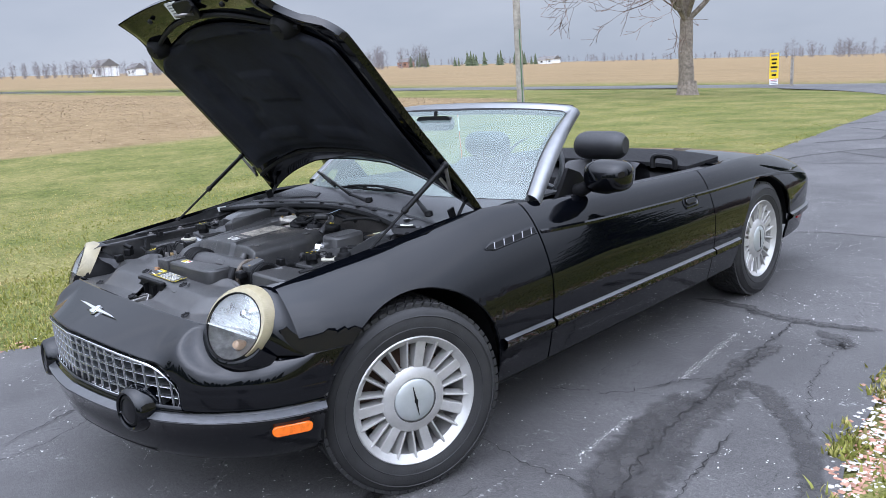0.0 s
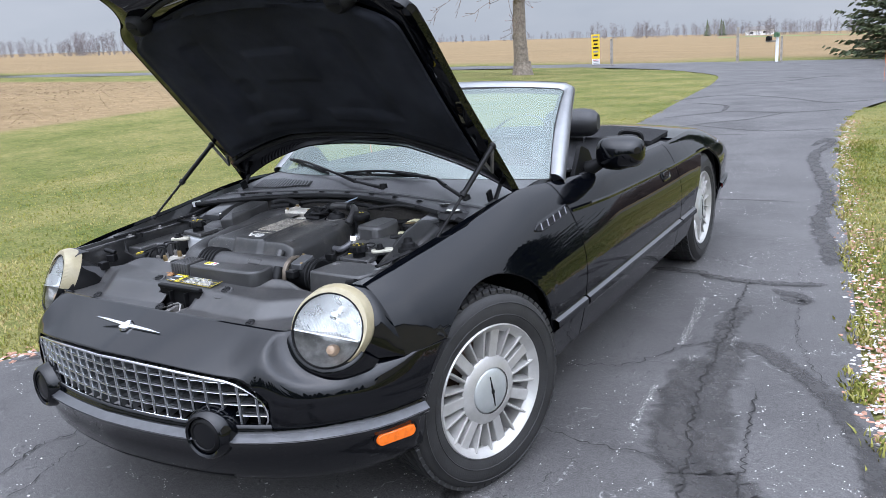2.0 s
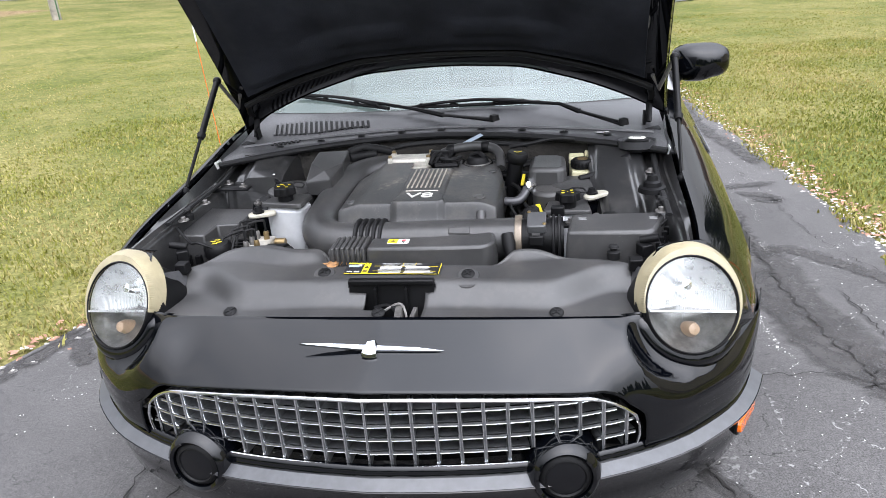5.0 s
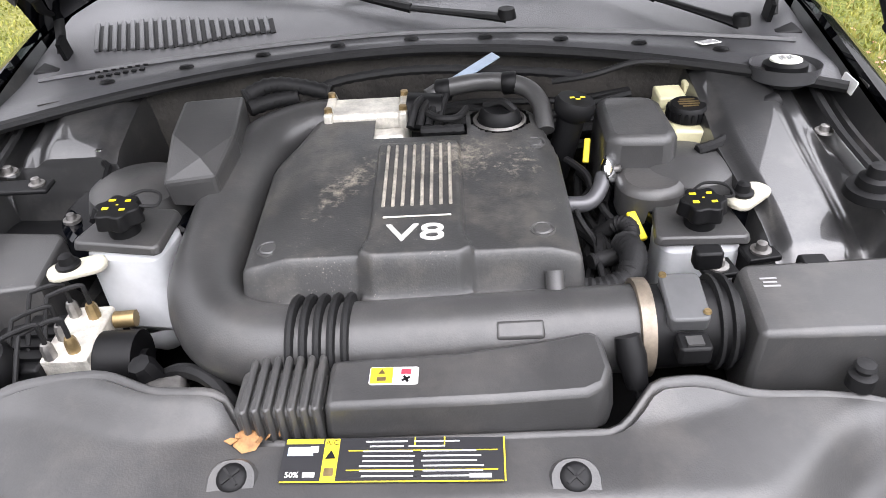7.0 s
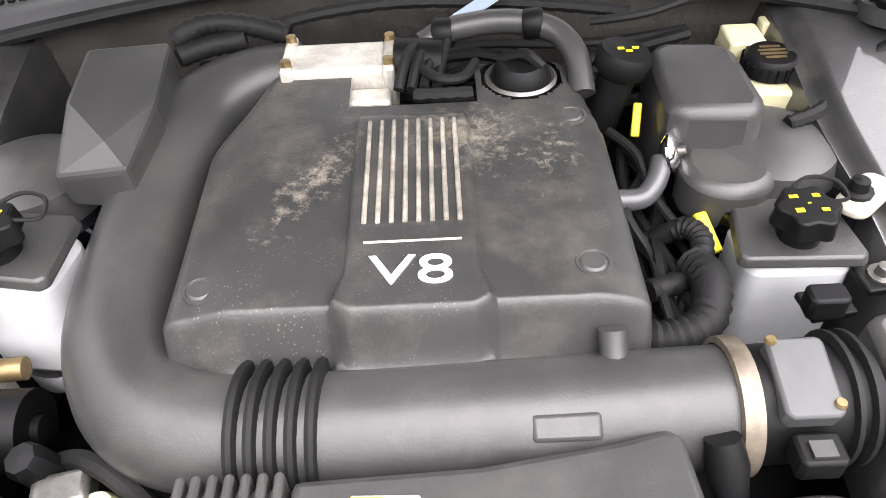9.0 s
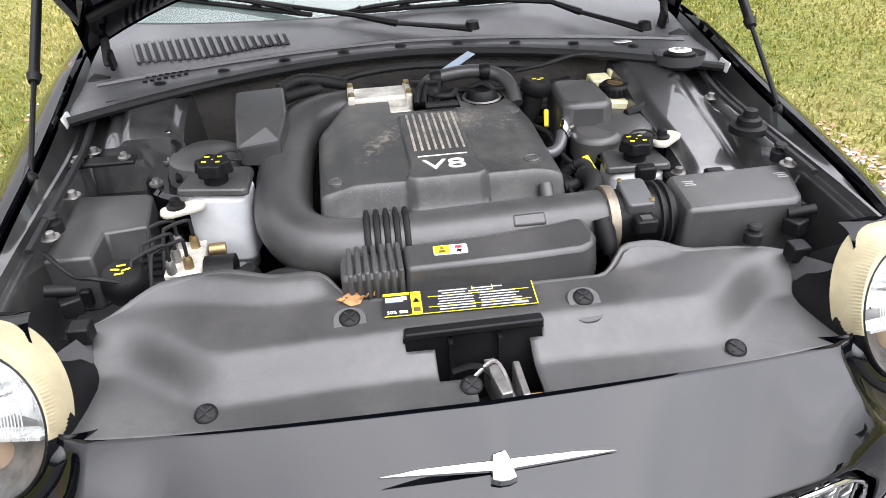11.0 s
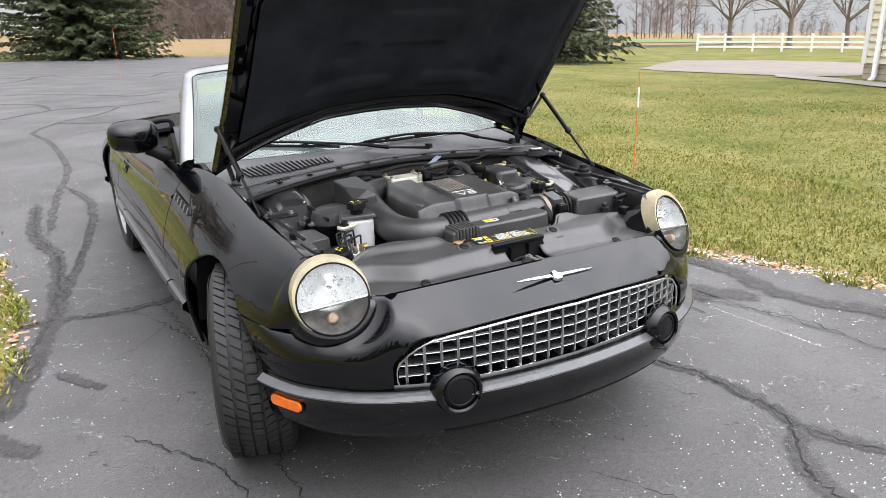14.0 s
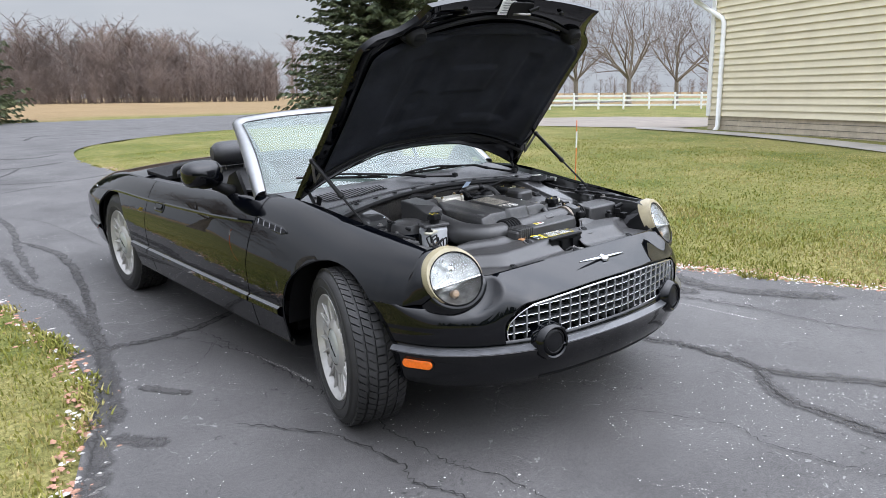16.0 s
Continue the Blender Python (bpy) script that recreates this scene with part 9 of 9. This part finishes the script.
def bare_tree(x, y, h, r, seed, depth, label, spread=1.0, first=0.22, with_buds=False, droop=0.0, limbs=5):
    rnd = random.Random(seed)
    z = land(x, y)
    t = thing("tree", label, "tree", (x, y, z))
    tr, tw, buds = bmesh.new(), bmesh.new(), [] if with_buds else None
    p, d, rr_ = Vector((0, 0, -0.15)), Vector((0, 0, 1)), r
    lathe(tr, [(r * 1.55, -0.15), (r * 1.22, 0.15), (r * 1.05, 0.55)], n=12)
    top = h * first
    while p.z < top:
        q = p + (d + Vector((rnd.uniform(-0.05, 0.05), rnd.uniform(-0.05, 0.05), 0))).normalized() * top / 4
        limb(tr, p, q, rr_, rr_ * 0.94, 12)
        p, rr_ = q, rr_ * 0.94
    for k in range(limbs):
        a = 6.283 * k / limbs + rnd.uniform(-0.4, 0.4)
        tilt = rnd.uniform(0.55, 0.95) * spread if k else 0.12
        e = Vector((math.cos(a) * math.sin(tilt), math.sin(a) * math.sin(tilt), math.cos(tilt)))
        grow(tr, tw, p + Vector((0, 0, -0.12 * (k % 3))), e, h * rnd.uniform(0.26, 0.34), rr_ * (0.72 if k == 0 else rnd.uniform(0.42, 0.58)), depth, rnd, spread, buds, droop)
    part("trunk", tr, BARK, t, recalc=False)
    part("crown", tw, TWIG, t, "fine bare twigs", recalc=False)
    if buds:
        bm = bmesh.new()
        for q in buds:
            s_ = rnd.uniform(0.014, 0.028)
            vs_ = [bm.verts.new(q + Vector(c) * s_) for c in ((0, 0, 1.4), (1, 0, 0), (-0.5, 0.87, 0), (-0.5, -0.87, 0))]
            for f in ((0, 1, 2), (0, 2, 3), (0, 3, 1)):
                bm.faces.new([vs_[i] for i in f])
        part("buds", bm, mat("reddish_buds", (0.20, 0.10, 0.07), 0.8, vary=0.2, scale=3.0), t, recalc=False)
    return t


bare_tree(-12.5, 27.5, 11.5, 0.34, 4, 5, "bare budding maple with a stout grey trunk on the lawn", 0.92, 0.22, True, -0.10, 7)


def spruce(x, y, h, rad, seed, label):
    rnd = random.Random(seed)
    z = land(x, y)
    t = thing("spruce", label, "tree", (x, y, z))
    tr = bmesh.new()
    limb(tr, Vector((0, 0, -0.2)), Vector((0, 0, h * 0.95)), 0.26, 0.03, 10)
    part("trunk", tr, BARK, t, recalc=False)
    wood, needles = bmesh.new(), []
    k = 0
    zz = 0.35
    while zz < h * 0.97:
        f = 1 - zz / h
        m_ = int(9 + 8 * f)
        for i in range(m_):
            a = 6.283 * (i + rnd.uniform(-0.4, 0.4)) / m_ + k * 0.7
            L_ = rad * (f ** 0.82) * rnd.uniform(0.72, 1.12) + 0.15
            out = Vector((math.cos(a), math.sin(a), 0))
            p = Vector((0, 0, zz))
            nseg = 5
            for sgm in range(nseg):
                u = (sgm + 1) / nseg
                q = out * L_ * u + Vector((0, 0, zz - L_ * (0.30 + 0.14 * math.sin(i * 2.4 + k)) * u + L_ * 0.22 * u * u + rnd.uniform(-0.10, 0.10)))
                limb(wood, p, q, 0.028 * (1.1 - u), 0.028 * (1.0 - u) + 0.003, 3)
                cross = Vector((-out.y, out.x, 0))
                for _ in range(12):
                    c = p.lerp(q, rnd.random())
                    w = (0.20 + 0.42 * L_ / rad * (1 - 0.55 * u)) * rnd.uniform(0.5, 1.2)
                    side_ = cross * rnd.choice((-1, 1))
                    tip = c + (out * rnd.uniform(0.3, 0.9) + side_ * rnd.uniform(0.3, 1.0)).normalized() * w + Vector((0, 0, -w * rnd.uniform(0.1, 0.7)))
                    needles.append((c, tip, rnd.uniform(0.045, 0.11)))
                p = q
        zz += 0.19 + 0.09 * f
        k += 1
    part("branches", wood, BARK, t, recalc=False)
    verts, faces = [], []
    for c, tip, w in needles:
        d = tip - c
        s_ = d.cross(Vector((0, 0, 1)))
        s_ = s_.normalized() * w if s_.length > 1e-6 else Vector((w, 0, 0))
        up = Vector((0, 0, w * 0.9))
        i = len(verts)
        mid = c.lerp(tip, 0.45)
        verts += [c, mid + s_, tip, mid - s_, mid + up, mid - up * 0.8]
        faces += [(i, i + 1, i + 2, i + 3), (i, i + 4, i + 2, i + 5)]
    me = bpy.data.meshes.new("needles")
    me.from_pydata([tuple(v) for v in verts], [], faces)
    me.materials.append(NEEDLE)
    ob = new("needles", me)
    ob.parent = t
    ob["label"] = "drooping dark green needle sprays"
    return t


spruce(2.4, 46.0, 13.0, 5.2, 21, "broad dark green spruce beyond the road")
spruce(20.3, 28.6, 14.5, 5.6, 22, "large dark green spruce on the lawn")


def polar(deg, r_, ox=0.0, oy=-2.3):
    return ox + r_ * math.sin(radians(deg)), oy + r_ * math.cos(radians(deg))


for k, (deg, r_, h_) in enumerate(((50.2, 78, 13.5), (54.0, 74, 14.0), (57.3, 80, 13.0), (60.2, 82, 13.5))):
    x, y = polar(deg, r_, -2.3)
    bare_tree(x, y, h_, 0.26, 60 + k, 4, "bare grey tree behind the white fence", 0.95, 0.16, False, 0.0, 7)


def woods(name, rows, seed, label, material):
    """A far belt of bare trees, joined."""
    rnd = random.Random(seed)
    bm = bmesh.new()
    for x, y, h in rows:
        z = land(x, y)
        b = Vector((x, y, z - 0.5))
        top = b + Vector((rnd.uniform(-0.06, 0.06) * h, rnd.uniform(-0.06, 0.06) * h, h))
        limb(bm, b, b.lerp(top, 0.6), 0.011 * h, 0.007 * h, 3)
        limb(bm, b.lerp(top, 0.6), top, 0.007 * h, 0.002 * h, 3)
        for _ in range(40):
            u = rnd.uniform(0.08, 0.97)
            c = b.lerp(top, u)
            a = rnd.uniform(0, 6.283)
            L_ = h * rnd.uniform(0.10, 0.30) * (1.15 - 0.7 * abs(u - 0.45))
            e = c + Vector((math.cos(a) * 0.75, math.sin(a) * 0.75, rnd.uniform(0.35, 0.95))) * L_
            limb(bm, c, e, 0.0048 * h, 0.002 * h, 3)
            for _ in range(3):
                g = c.lerp(e, rnd.uniform(0.4, 1.0))
                limb(bm, g, g + Vector((rnd.uniform(-1, 1), rnd.uniform(-1, 1), rnd.uniform(-0.1, 0.9))) * L_ * 0.5, 0.003 * h, 0.0012 * h, 3)
    return tagged(part(name, bm, material, recalc=False, smooth=False), label, "woods", kind="stuff")


def belt(d0, d1, r0, r1, n, h0, h1, seed):
    rnd = random.Random(seed)
    out = []
    for _ in range(n):
        x, y = polar(rnd.uniform(d0, d1), rnd.uniform(r0, r1))
        out.append((x, y, rnd.uniform(h0, h1)))
    return out


woods("woods", [(x, y, h * (0.66 + 0.42 * math.sin(math.pi * min(1.0, max(0.0, (math.degrees(math.atan2(x, y + 2.3)) - 3) / 24.5))))) for x, y, h in belt(3, 27.5, 200, 262, 420, 12, 19, 1)] + belt(4, 27, 194, 206, 260, 4, 9, 2), 3, "brown leafless wood beyond the field", TWIGFAR)
woods("woods", belt(27.5, 47, 160, 240, 50, 9, 16, 4) + belt(27, 60, 230, 270, 110, 4, 7, 14), 5, "thin grey leafless trees beyond the field", TWIGFAR)
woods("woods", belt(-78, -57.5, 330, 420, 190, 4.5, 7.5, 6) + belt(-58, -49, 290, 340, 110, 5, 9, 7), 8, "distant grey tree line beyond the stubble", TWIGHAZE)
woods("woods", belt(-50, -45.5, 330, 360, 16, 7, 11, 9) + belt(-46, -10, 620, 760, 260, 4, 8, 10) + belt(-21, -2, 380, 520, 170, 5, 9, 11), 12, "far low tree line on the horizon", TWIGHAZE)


def conifers(rows, seed):
    rnd = random.Random(seed)
    bm = bmesh.new()
    for x, y, h in rows:
        z = land(x, y)
        for k in range(7):
            u = k / 7
            r_ = h * 0.26 * (1 - u) * rnd.uniform(0.8, 1.2)
            base = [bm.verts.new((x + r_ * math.cos(a) * rnd.uniform(0.7, 1.2), y + r_ * math.sin(a) * rnd.uniform(0.7, 1.2), z + h * u)) for a in lin(0, 5.5, 8)]
            tip = bm.verts.new((x, y, z + h * min(1, u + 0.26)))
            for i in range(8):
                bm.faces.new((base[i], base[(i + 1) % 8], tip))
    return tagged(part("far_conifers", bm, NEEDLE, recalc=False, smooth=False), "dark distant conifers round far farmsteads", "woods", kind="stuff")


rnd = random.Random(15)
conifers([(*polar(rnd.uniform(a, b), rnd.uniform(560, 620)), rnd.uniform(6, 12)) for a, b, n in ((-48.5, -46.0, 8), (-44.0, -40.5, 12), (-39.6, -37.8, 6), (-13.0, -11.0, 5)) for _ in range(n)], 16)

rnd = random.Random(31)
windbreak = conifers([(*polar(118 + 124 * k / 45 + rnd.uniform(-1.2, 1.2), rnd.uniform(23, 31)), rnd.uniform(5.0, 9.5)) for k in range(46)], 17)
windbreak.name = "windbreak"
windbreak["label"] = "row of dark evergreens mirrored in the car's paint"


def far_house(deg, r_, w, h, wall_m, label):
    x, y = polar(deg, r_)
    t = thing("farmhouse", label, "house", (x, y, land(x, y)))
    part("wall", box(bmesh.new(), (0, 0, h * 0.3), (w, w * 0.6, h * 0.6)), wall_m, t)
    bm = bmesh.new()
    vs_ = [bm.verts.new(q) for q in ((-w * 0.55, -w * 0.35, h * 0.58), (w * 0.55, -w * 0.35, h * 0.58), (w * 0.55, w * 0.35, h * 0.58), (-w * 0.55, w * 0.35, h * 0.58), (-w * 0.55, 0, h), (w * 0.55, 0, h))]
    for f in ((0, 1, 5, 4), (2, 3, 4, 5), (0, 4, 3), (1, 2, 5)):
        bm.faces.new([vs_[i] for i in f])
    part("roof", bm, SHINGLE, t)
    for k in (-0.25, 0.25):
        part("window", box(bmesh.new(), (w * k, -w * 0.3 - 0.05, h * 0.32), (w * 0.12, 0.1, h * 0.2)), DARK, t)


far_house(-68.6, 395, 13, 8, TRIMWHITE, "white two-storey farmhouse among far trees")
far_house(-66.6, 400, 9, 6, TRIMWHITE, "small white outbuilding among far trees")
far_house(-47.6, 600, 12, 7, REDSTONE, "far reddish farmhouse among conifers")
far_house(-37.0, 640, 16, 6, TRIMWHITE, "far pale barn on the horizon")
far_house(-9.5, 480, 14, 5, TRIMWHITE, "far pale low barn beside the woods")

# strip of winter wheat beyond the stubble
bm = bmesh.new()
surf(lambda d, r_: (*polar(d, r_), land(*polar(d, r_)) + 0.06), lin(-12, 4, 17), [280, 300, 330], bm)
tagged(part("wheat_strip", bm, mat("winter_wheat", (0.10, 0.16, 0.04), 0.9, vary=0.25, scale=0.05), out=(0, 0, 1)), "green strip of winter wheat", "field", kind="structure")
bm = bmesh.new()
surf(lambda d, r_: (*polar(d, r_), land(*polar(d, r_)) + 0.06), lin(40, 75, 30), [112, 130, 160], bm)
tagged(part("wheat_strip", bm, bpy.data.materials["winter_wheat"], out=(0, 0, 1)), "green strip of winter wheat", "field", kind="structure")

# ---- roadside things ----
pole = thing("utility_pole", "weathered grey wooden utility pole on the lawn", "pole", (-14.2, 18.9, land(-14.2, 18.9)))
part("post", tube(bmesh.new(), [(0, 0, -0.3), (0, 0, 3), (0.02, 0, 8.6)], [0.13, 0.125, 0.10], 14), WOODPOLE, pole)
part("conduit", tube(bmesh.new(), [(0.12, -0.05, -0.1), (0.12, -0.05, 2.6)], 0.02, 8), GREENMETAL, pole)
sx, sy = -12.9, 37.2
sign = thing("yard_sign", "tall narrow yellow sign with dark lettering", "sign", (sx, sy, land(sx, sy)))
SIGNY = mat("sign_yellow", (0.80, 0.55, 0.02), 0.5, vary=0.06, scale=5.0)
rot = Matrix.Rotation(radians(20), 4, "Z")


def sbox(name, c, s_, m_, parent):
    bm = box(bmesh.new(), c, s_)
    bmesh.ops.transform(bm, matrix=rot, verts=bm.verts)
    return part(name, bm, m_, parent)


sbox("board", (0, 0, 0.98), (0.42, 0.03, 1.25), SIGNY, sign)
sbox("lower_board", (0, 0, 0.20), (0.40, 0.03, 0.28), WHITE, sign)
for k in range(6):
    sbox("letter_bar", (0.0, -0.018, 1.48 - 0.19 * k), (0.30 - 0.05 * (k % 3), 0.008, 0.09), DARK if k % 4 else GREYPRINT, sign)
for k in range(3):
    sbox("letter_bar", (0.0, -0.018, 0.28 - 0.08 * k), (0.28, 0.008, 0.035), REDPRINT if k == 0 else GREYPRINT, sign)


def wood_post(x, y, h, w, label):
    t = thing("post", label, "post", (x, y, land(x, y)))
    part("shaft", box(bmesh.new(), (0, 0, h / 2 - 0.1), (w, w, h + 0.2)), WOODPOLE, t, bevel=0.01)
    return t


wood_post(-12.1, 37.4, 1.35, 0.12, "weathered wooden post beside the yellow sign")
wood_post(-6.2, 39.6, 1.75, 0.12, "weathered wooden post by the road")
mb = thing("mailbox", "grey-green mailbox on a pale post by the road", "mailbox", (-4.7, 40.4, land(-4.7, 40.4)))
part("post", box(bmesh.new(), (0.25, 0, 0.6), (0.14, 0.14, 1.4)), TRIMWHITE, mb, bevel=0.01)
part("post", box(bmesh.new(), (0.45, 0.05, 0.6), (0.10, 0.10, 1.3)), WOODPOLE, mb, bevel=0.01)
part("arm", box(bmesh.new(), (0, 0, 1.02), (0.6, 0.10, 0.08)), WOODPOLE, mb)
bm = bmesh.new()
prof = [(math.cos(a) * 0.11, 0.12 + math.sin(a) * 0.11) for a in lin(0, math.pi, 9)] + [(-0.11, 0.0), (0.11, 0.0)]
prism(bm, prof, -0.28, 0.28, pose(-0.15, 0, 1.06, 90, 0, 0))
part("box", bm, DARK, mb)
bm = bmesh.new()
prism(bm, prof, -0.25, 0.25, pose(0.22, 0, 1.22, 90, 0, 0))
part("paper_tube", bm, GREENMETAL, mb)


def marker_rod(x, y, h, lean_x, label):
    t = thing("marker_rod", label, "marker", (x, y, land(x, y)), "driveway markers")
    a, b = Vector((0, 0, -0.05)), Vector((lean_x, 0, h))
    part("rod", tube(bmesh.new(), [a, b], 0.0034, 8), ORANGEROD, t)
    part("band", tube(bmesh.new(), [a.lerp(b, 0.80), a.lerp(b, 0.92)], 0.0058, 8), WHITE, t, "white reflective band")
    return t


ROD = "thin orange driveway marker rod with a white band"
marker_rod(2.15, 1.25, 1.0, 0.02, ROD)
marker_rod(1.15, 19.6, 1.3, 0.0, ROD)
marker_rod(-2.35, 3.6, 1.1, -0.05, ROD)

# white board fence
A, B = Vector((44.0, 39.0, 0)), Vector((54.0, 24.6, 0))
n_post = 10
fence = thing("fence", "white three-rail board fence", "fence", (A.x, A.y, land(A.x, A.y)))
d = (B - A)
fa = math.atan2(d.y, d.x)
for k in range(n_post):
    q = A + d * k / (n_post - 1)
    zz = land(q.x, q.y) - land(A.x, A.y)
    part("fence_post", box(bmesh.new(), (q.x - A.x, q.y - A.y, zz + 0.60), (0.15, 0.15, 1.35), Matrix.Rotation(fa, 3, "Z")), FENCEWHITE, fence, bevel=0.012)
    if k < n_post - 1:
        q2 = A + d * (k + 1) / (n_post - 1)
        z2 = land(q2.x, q2.y) - land(A.x, A.y)
        for h in (0.34, 0.70, 1.06):
            bm = bmesh.new()
            a_, b_ = Vector((q.x - A.x, q.y - A.y, zz + h)), Vector((q2.x - A.x, q2.y - A.y, z2 + h))
            u = (b_ - a_).normalized()
            s_ = Vector((-u.y, u.x, 0)) * 0.022
            up = Vector((0, 0, 0.07))
            vs_ = [bm.verts.new(c) for c in (a_ - s_ - up, a_ + s_ - up, a_ + s_ + up, a_ - s_ + up, b_ - s_ - up, b_ + s_ - up, b_ + s_ + up, b_ - s_ + up)]
            for f in ((0, 1, 2, 3), (7, 6, 5, 4), (0, 4, 5, 1), (1, 5, 6, 2), (2, 6, 7, 3), (3, 7, 4, 0)):
                bm.faces.new([vs_[i] for i in f])
            part("rail", bm, FENCEWHITE, fence)

# concrete apron and path by the house
def slab(name, rows, lift, material, label):
    bm = bmesh.new()
    vs_ = [bm.verts.new((x, y, land(x, y) + lift)) for x, y in rows]
    f = bm.faces.new(vs_)
    f.normal_update()
    if f.normal.z < 0:
        f.normal_flip()
    bmesh.ops.triangulate(bm, faces=[f])
    for k in range(-2, 26):
        for co, no in (((k * 2.5, 0, 0), (1, 0, 0)), ((0, k * 2.5, 0), (0, 1, 0))):
            bmesh.ops.bisect_plane(bm, geom=bm.verts[:] + bm.edges[:] + bm.faces[:], plane_co=co, plane_no=no)
    for v in bm.verts:
        v.co.z = land(v.co.x, v.co.y) + lift
    return tagged(part(name, bm, material, recalc=False, smooth=False), label, "pavement", kind="structure")


slab("pavement", [(13.0, 7.6), (12.6, 9.4), (12.7, 11.5), (13.9, 13.6), (18.0, 17.8), (24.0, 23.0), (28.0, 25.5), (32.0, 23.0), (33.0, 18.0), (28.0, 11.5), (20.0, 7.4)], 0.016, GRAVEL, "pale concrete parking apron")
slab("pavement", [(13.2, 8.6), (12.25, 7.9), (11.65, 6.0), (10.95, 4.1), (10.2, 2.6), (8.6, -0.4), (9.3, -0.8), (10.9, 2.25), (11.65, 3.8), (12.35, 5.8), (13.0, 7.3)], 0.020, CONCRETE, "pale curved concrete path by the house")


# house with cream siding
HC = Vector((13.35, 6.75, 0))
HD = Vector((-0.36, -0.933, 0)).normalized()
HN = Vector((-0.933, 0.36, 0)).normalized()
hz = land(HC.x, HC.y) - 0.02
house = thing("house", "cream-sided house with white trim and downspout", "house", (HC.x, HC.y, hz))
LEVEL = Vector((0, 0, 1)).rotation_difference(Vector((0.0437, 0.0209, 1)).normalized()).to_matrix().to_4x4()
HM = LEVEL @ Matrix(((HD.x, -HN.x, 0, 0), (HD.y, -HN.y, 0, 0), (0, 0, 1, 0), (0, 0, 0, 1)))


def hpart(name, bm, material, label="", **kw):
    bmesh.ops.transform(bm, matrix=HM, verts=bm.verts)
    return part(name, bm, material, house, label, **kw)


WL = 11.0
hpart("wall", box(bmesh.new(), (WL / 2, 3.2, 1.5), (WL - 0.02, 6.36, 4.4)), SIDING)
hpart("foundation", box(bmesh.new(), (WL / 2, 3.2, -0.12), (WL, 6.376, 0.92)), BLOCK, "tan painted block base")
for k in range(3):
    hpart("block_joint", box(bmesh.new(), (WL / 2, 0.010, 0.02 + 0.11 * k), (WL - 0.01, 0.008, 0.008)), SHINGLE)
for k in range(36):
    z0 = 0.33 + 0.1375 * k
    half = max(0.3, (WL / 2) * (1 - max(0.0, (z0 - 3.35)) / 2.6)) if z0 > 3.35 else WL / 2
    bm = bmesh.new()
    x0, x1 = WL / 2 - half, WL / 2 + half
    vs_ = [bm.verts.new(c) for c in ((x0, -0.036, z0), (x1, -0.036, z0), (x1, -0.004, z0 + 0.14), (x0, -0.004, z0 + 0.14), (x0, 0.02, z0), (x1, 0.02, z0), (x1, 0.02, z0 + 0.14), (x0, 0.02, z0 + 0.14))]
    for f in ((0, 1, 2, 3), (0, 4, 5, 1), (3, 2, 6, 7), (0, 3, 7, 4), (1, 5, 6, 2)):
        bm.faces.new([vs_[i] for i in f])
    hpart("siding_board", bm, SIDING)
hpart("corner_trim", box(bmesh.new(), (0.05, -0.02, 1.84), (0.12, 0.06, 3.05)), TRIMWHITE, bevel=0.004)
for sgn in (0, 1):
    bm = bmesh.new()
    ox = -0.55
    a_, b_ = Vector((ox, -0.05, 3.02)), Vector((WL / 2, -0.05, 5.85))
    if sgn:
        a_, b_ = Vector((WL - ox, -0.05, 3.02)), Vector((WL / 2, -0.05, 5.85))
    vs_ = [bm.verts.new(c) for c in (a_, b_, b_ + Vector((0, 7.2, 0)), a_ + Vector((0, 7.2, 0)), a_ + Vector((0, 0, 0.18)), b_ + Vector((0, 0, 0.18)), b_ + Vector((0, 7.2, 0.18)), a_ + Vector((0, 7.2, 0.18)))]
    for f in ((3, 2, 1, 0), (4, 5, 6, 7), (0, 1, 5, 4), (1, 2, 6, 5), (2, 3, 7, 6), (3, 0, 4, 7)):
        bm.faces.new([vs_[i] for i in f])
    hpart("roof", bm, SHINGLE, "grey shingle roof")
hpart("rake_board", box(bmesh.new(), (-0.28, -0.07, 3.02), (0.66, 0.04, 0.24)), TRIMWHITE)
hpart("soffit", box(bmesh.new(), (-0.26, 3.0, 2.97), (0.55, 6.9, 0.06)), TRIMWHITE)
hpart("gutter", box(bmesh.new(), (-0.58, 3.0, 3.03), (0.12, 6.9, 0.13)), TRIMWHITE, bevel=0.02)
hpart("fascia", box(bmesh.new(), (-0.50, 3.0, 3.05), (0.03, 6.9, 0.2)), TRIMWHITE)
hpart("downspout", tube(bmesh.new(), [(-0.55, -0.1, 2.98), (-0.50, -0.12, 2.88), (0.38, -0.07, 2.42), (0.44, -0.07, 2.32), (0.44, -0.07, 0.10), (0.44, -0.16, -0.02)], 0.052, 10), TRIMWHITE, "white metal downspout")
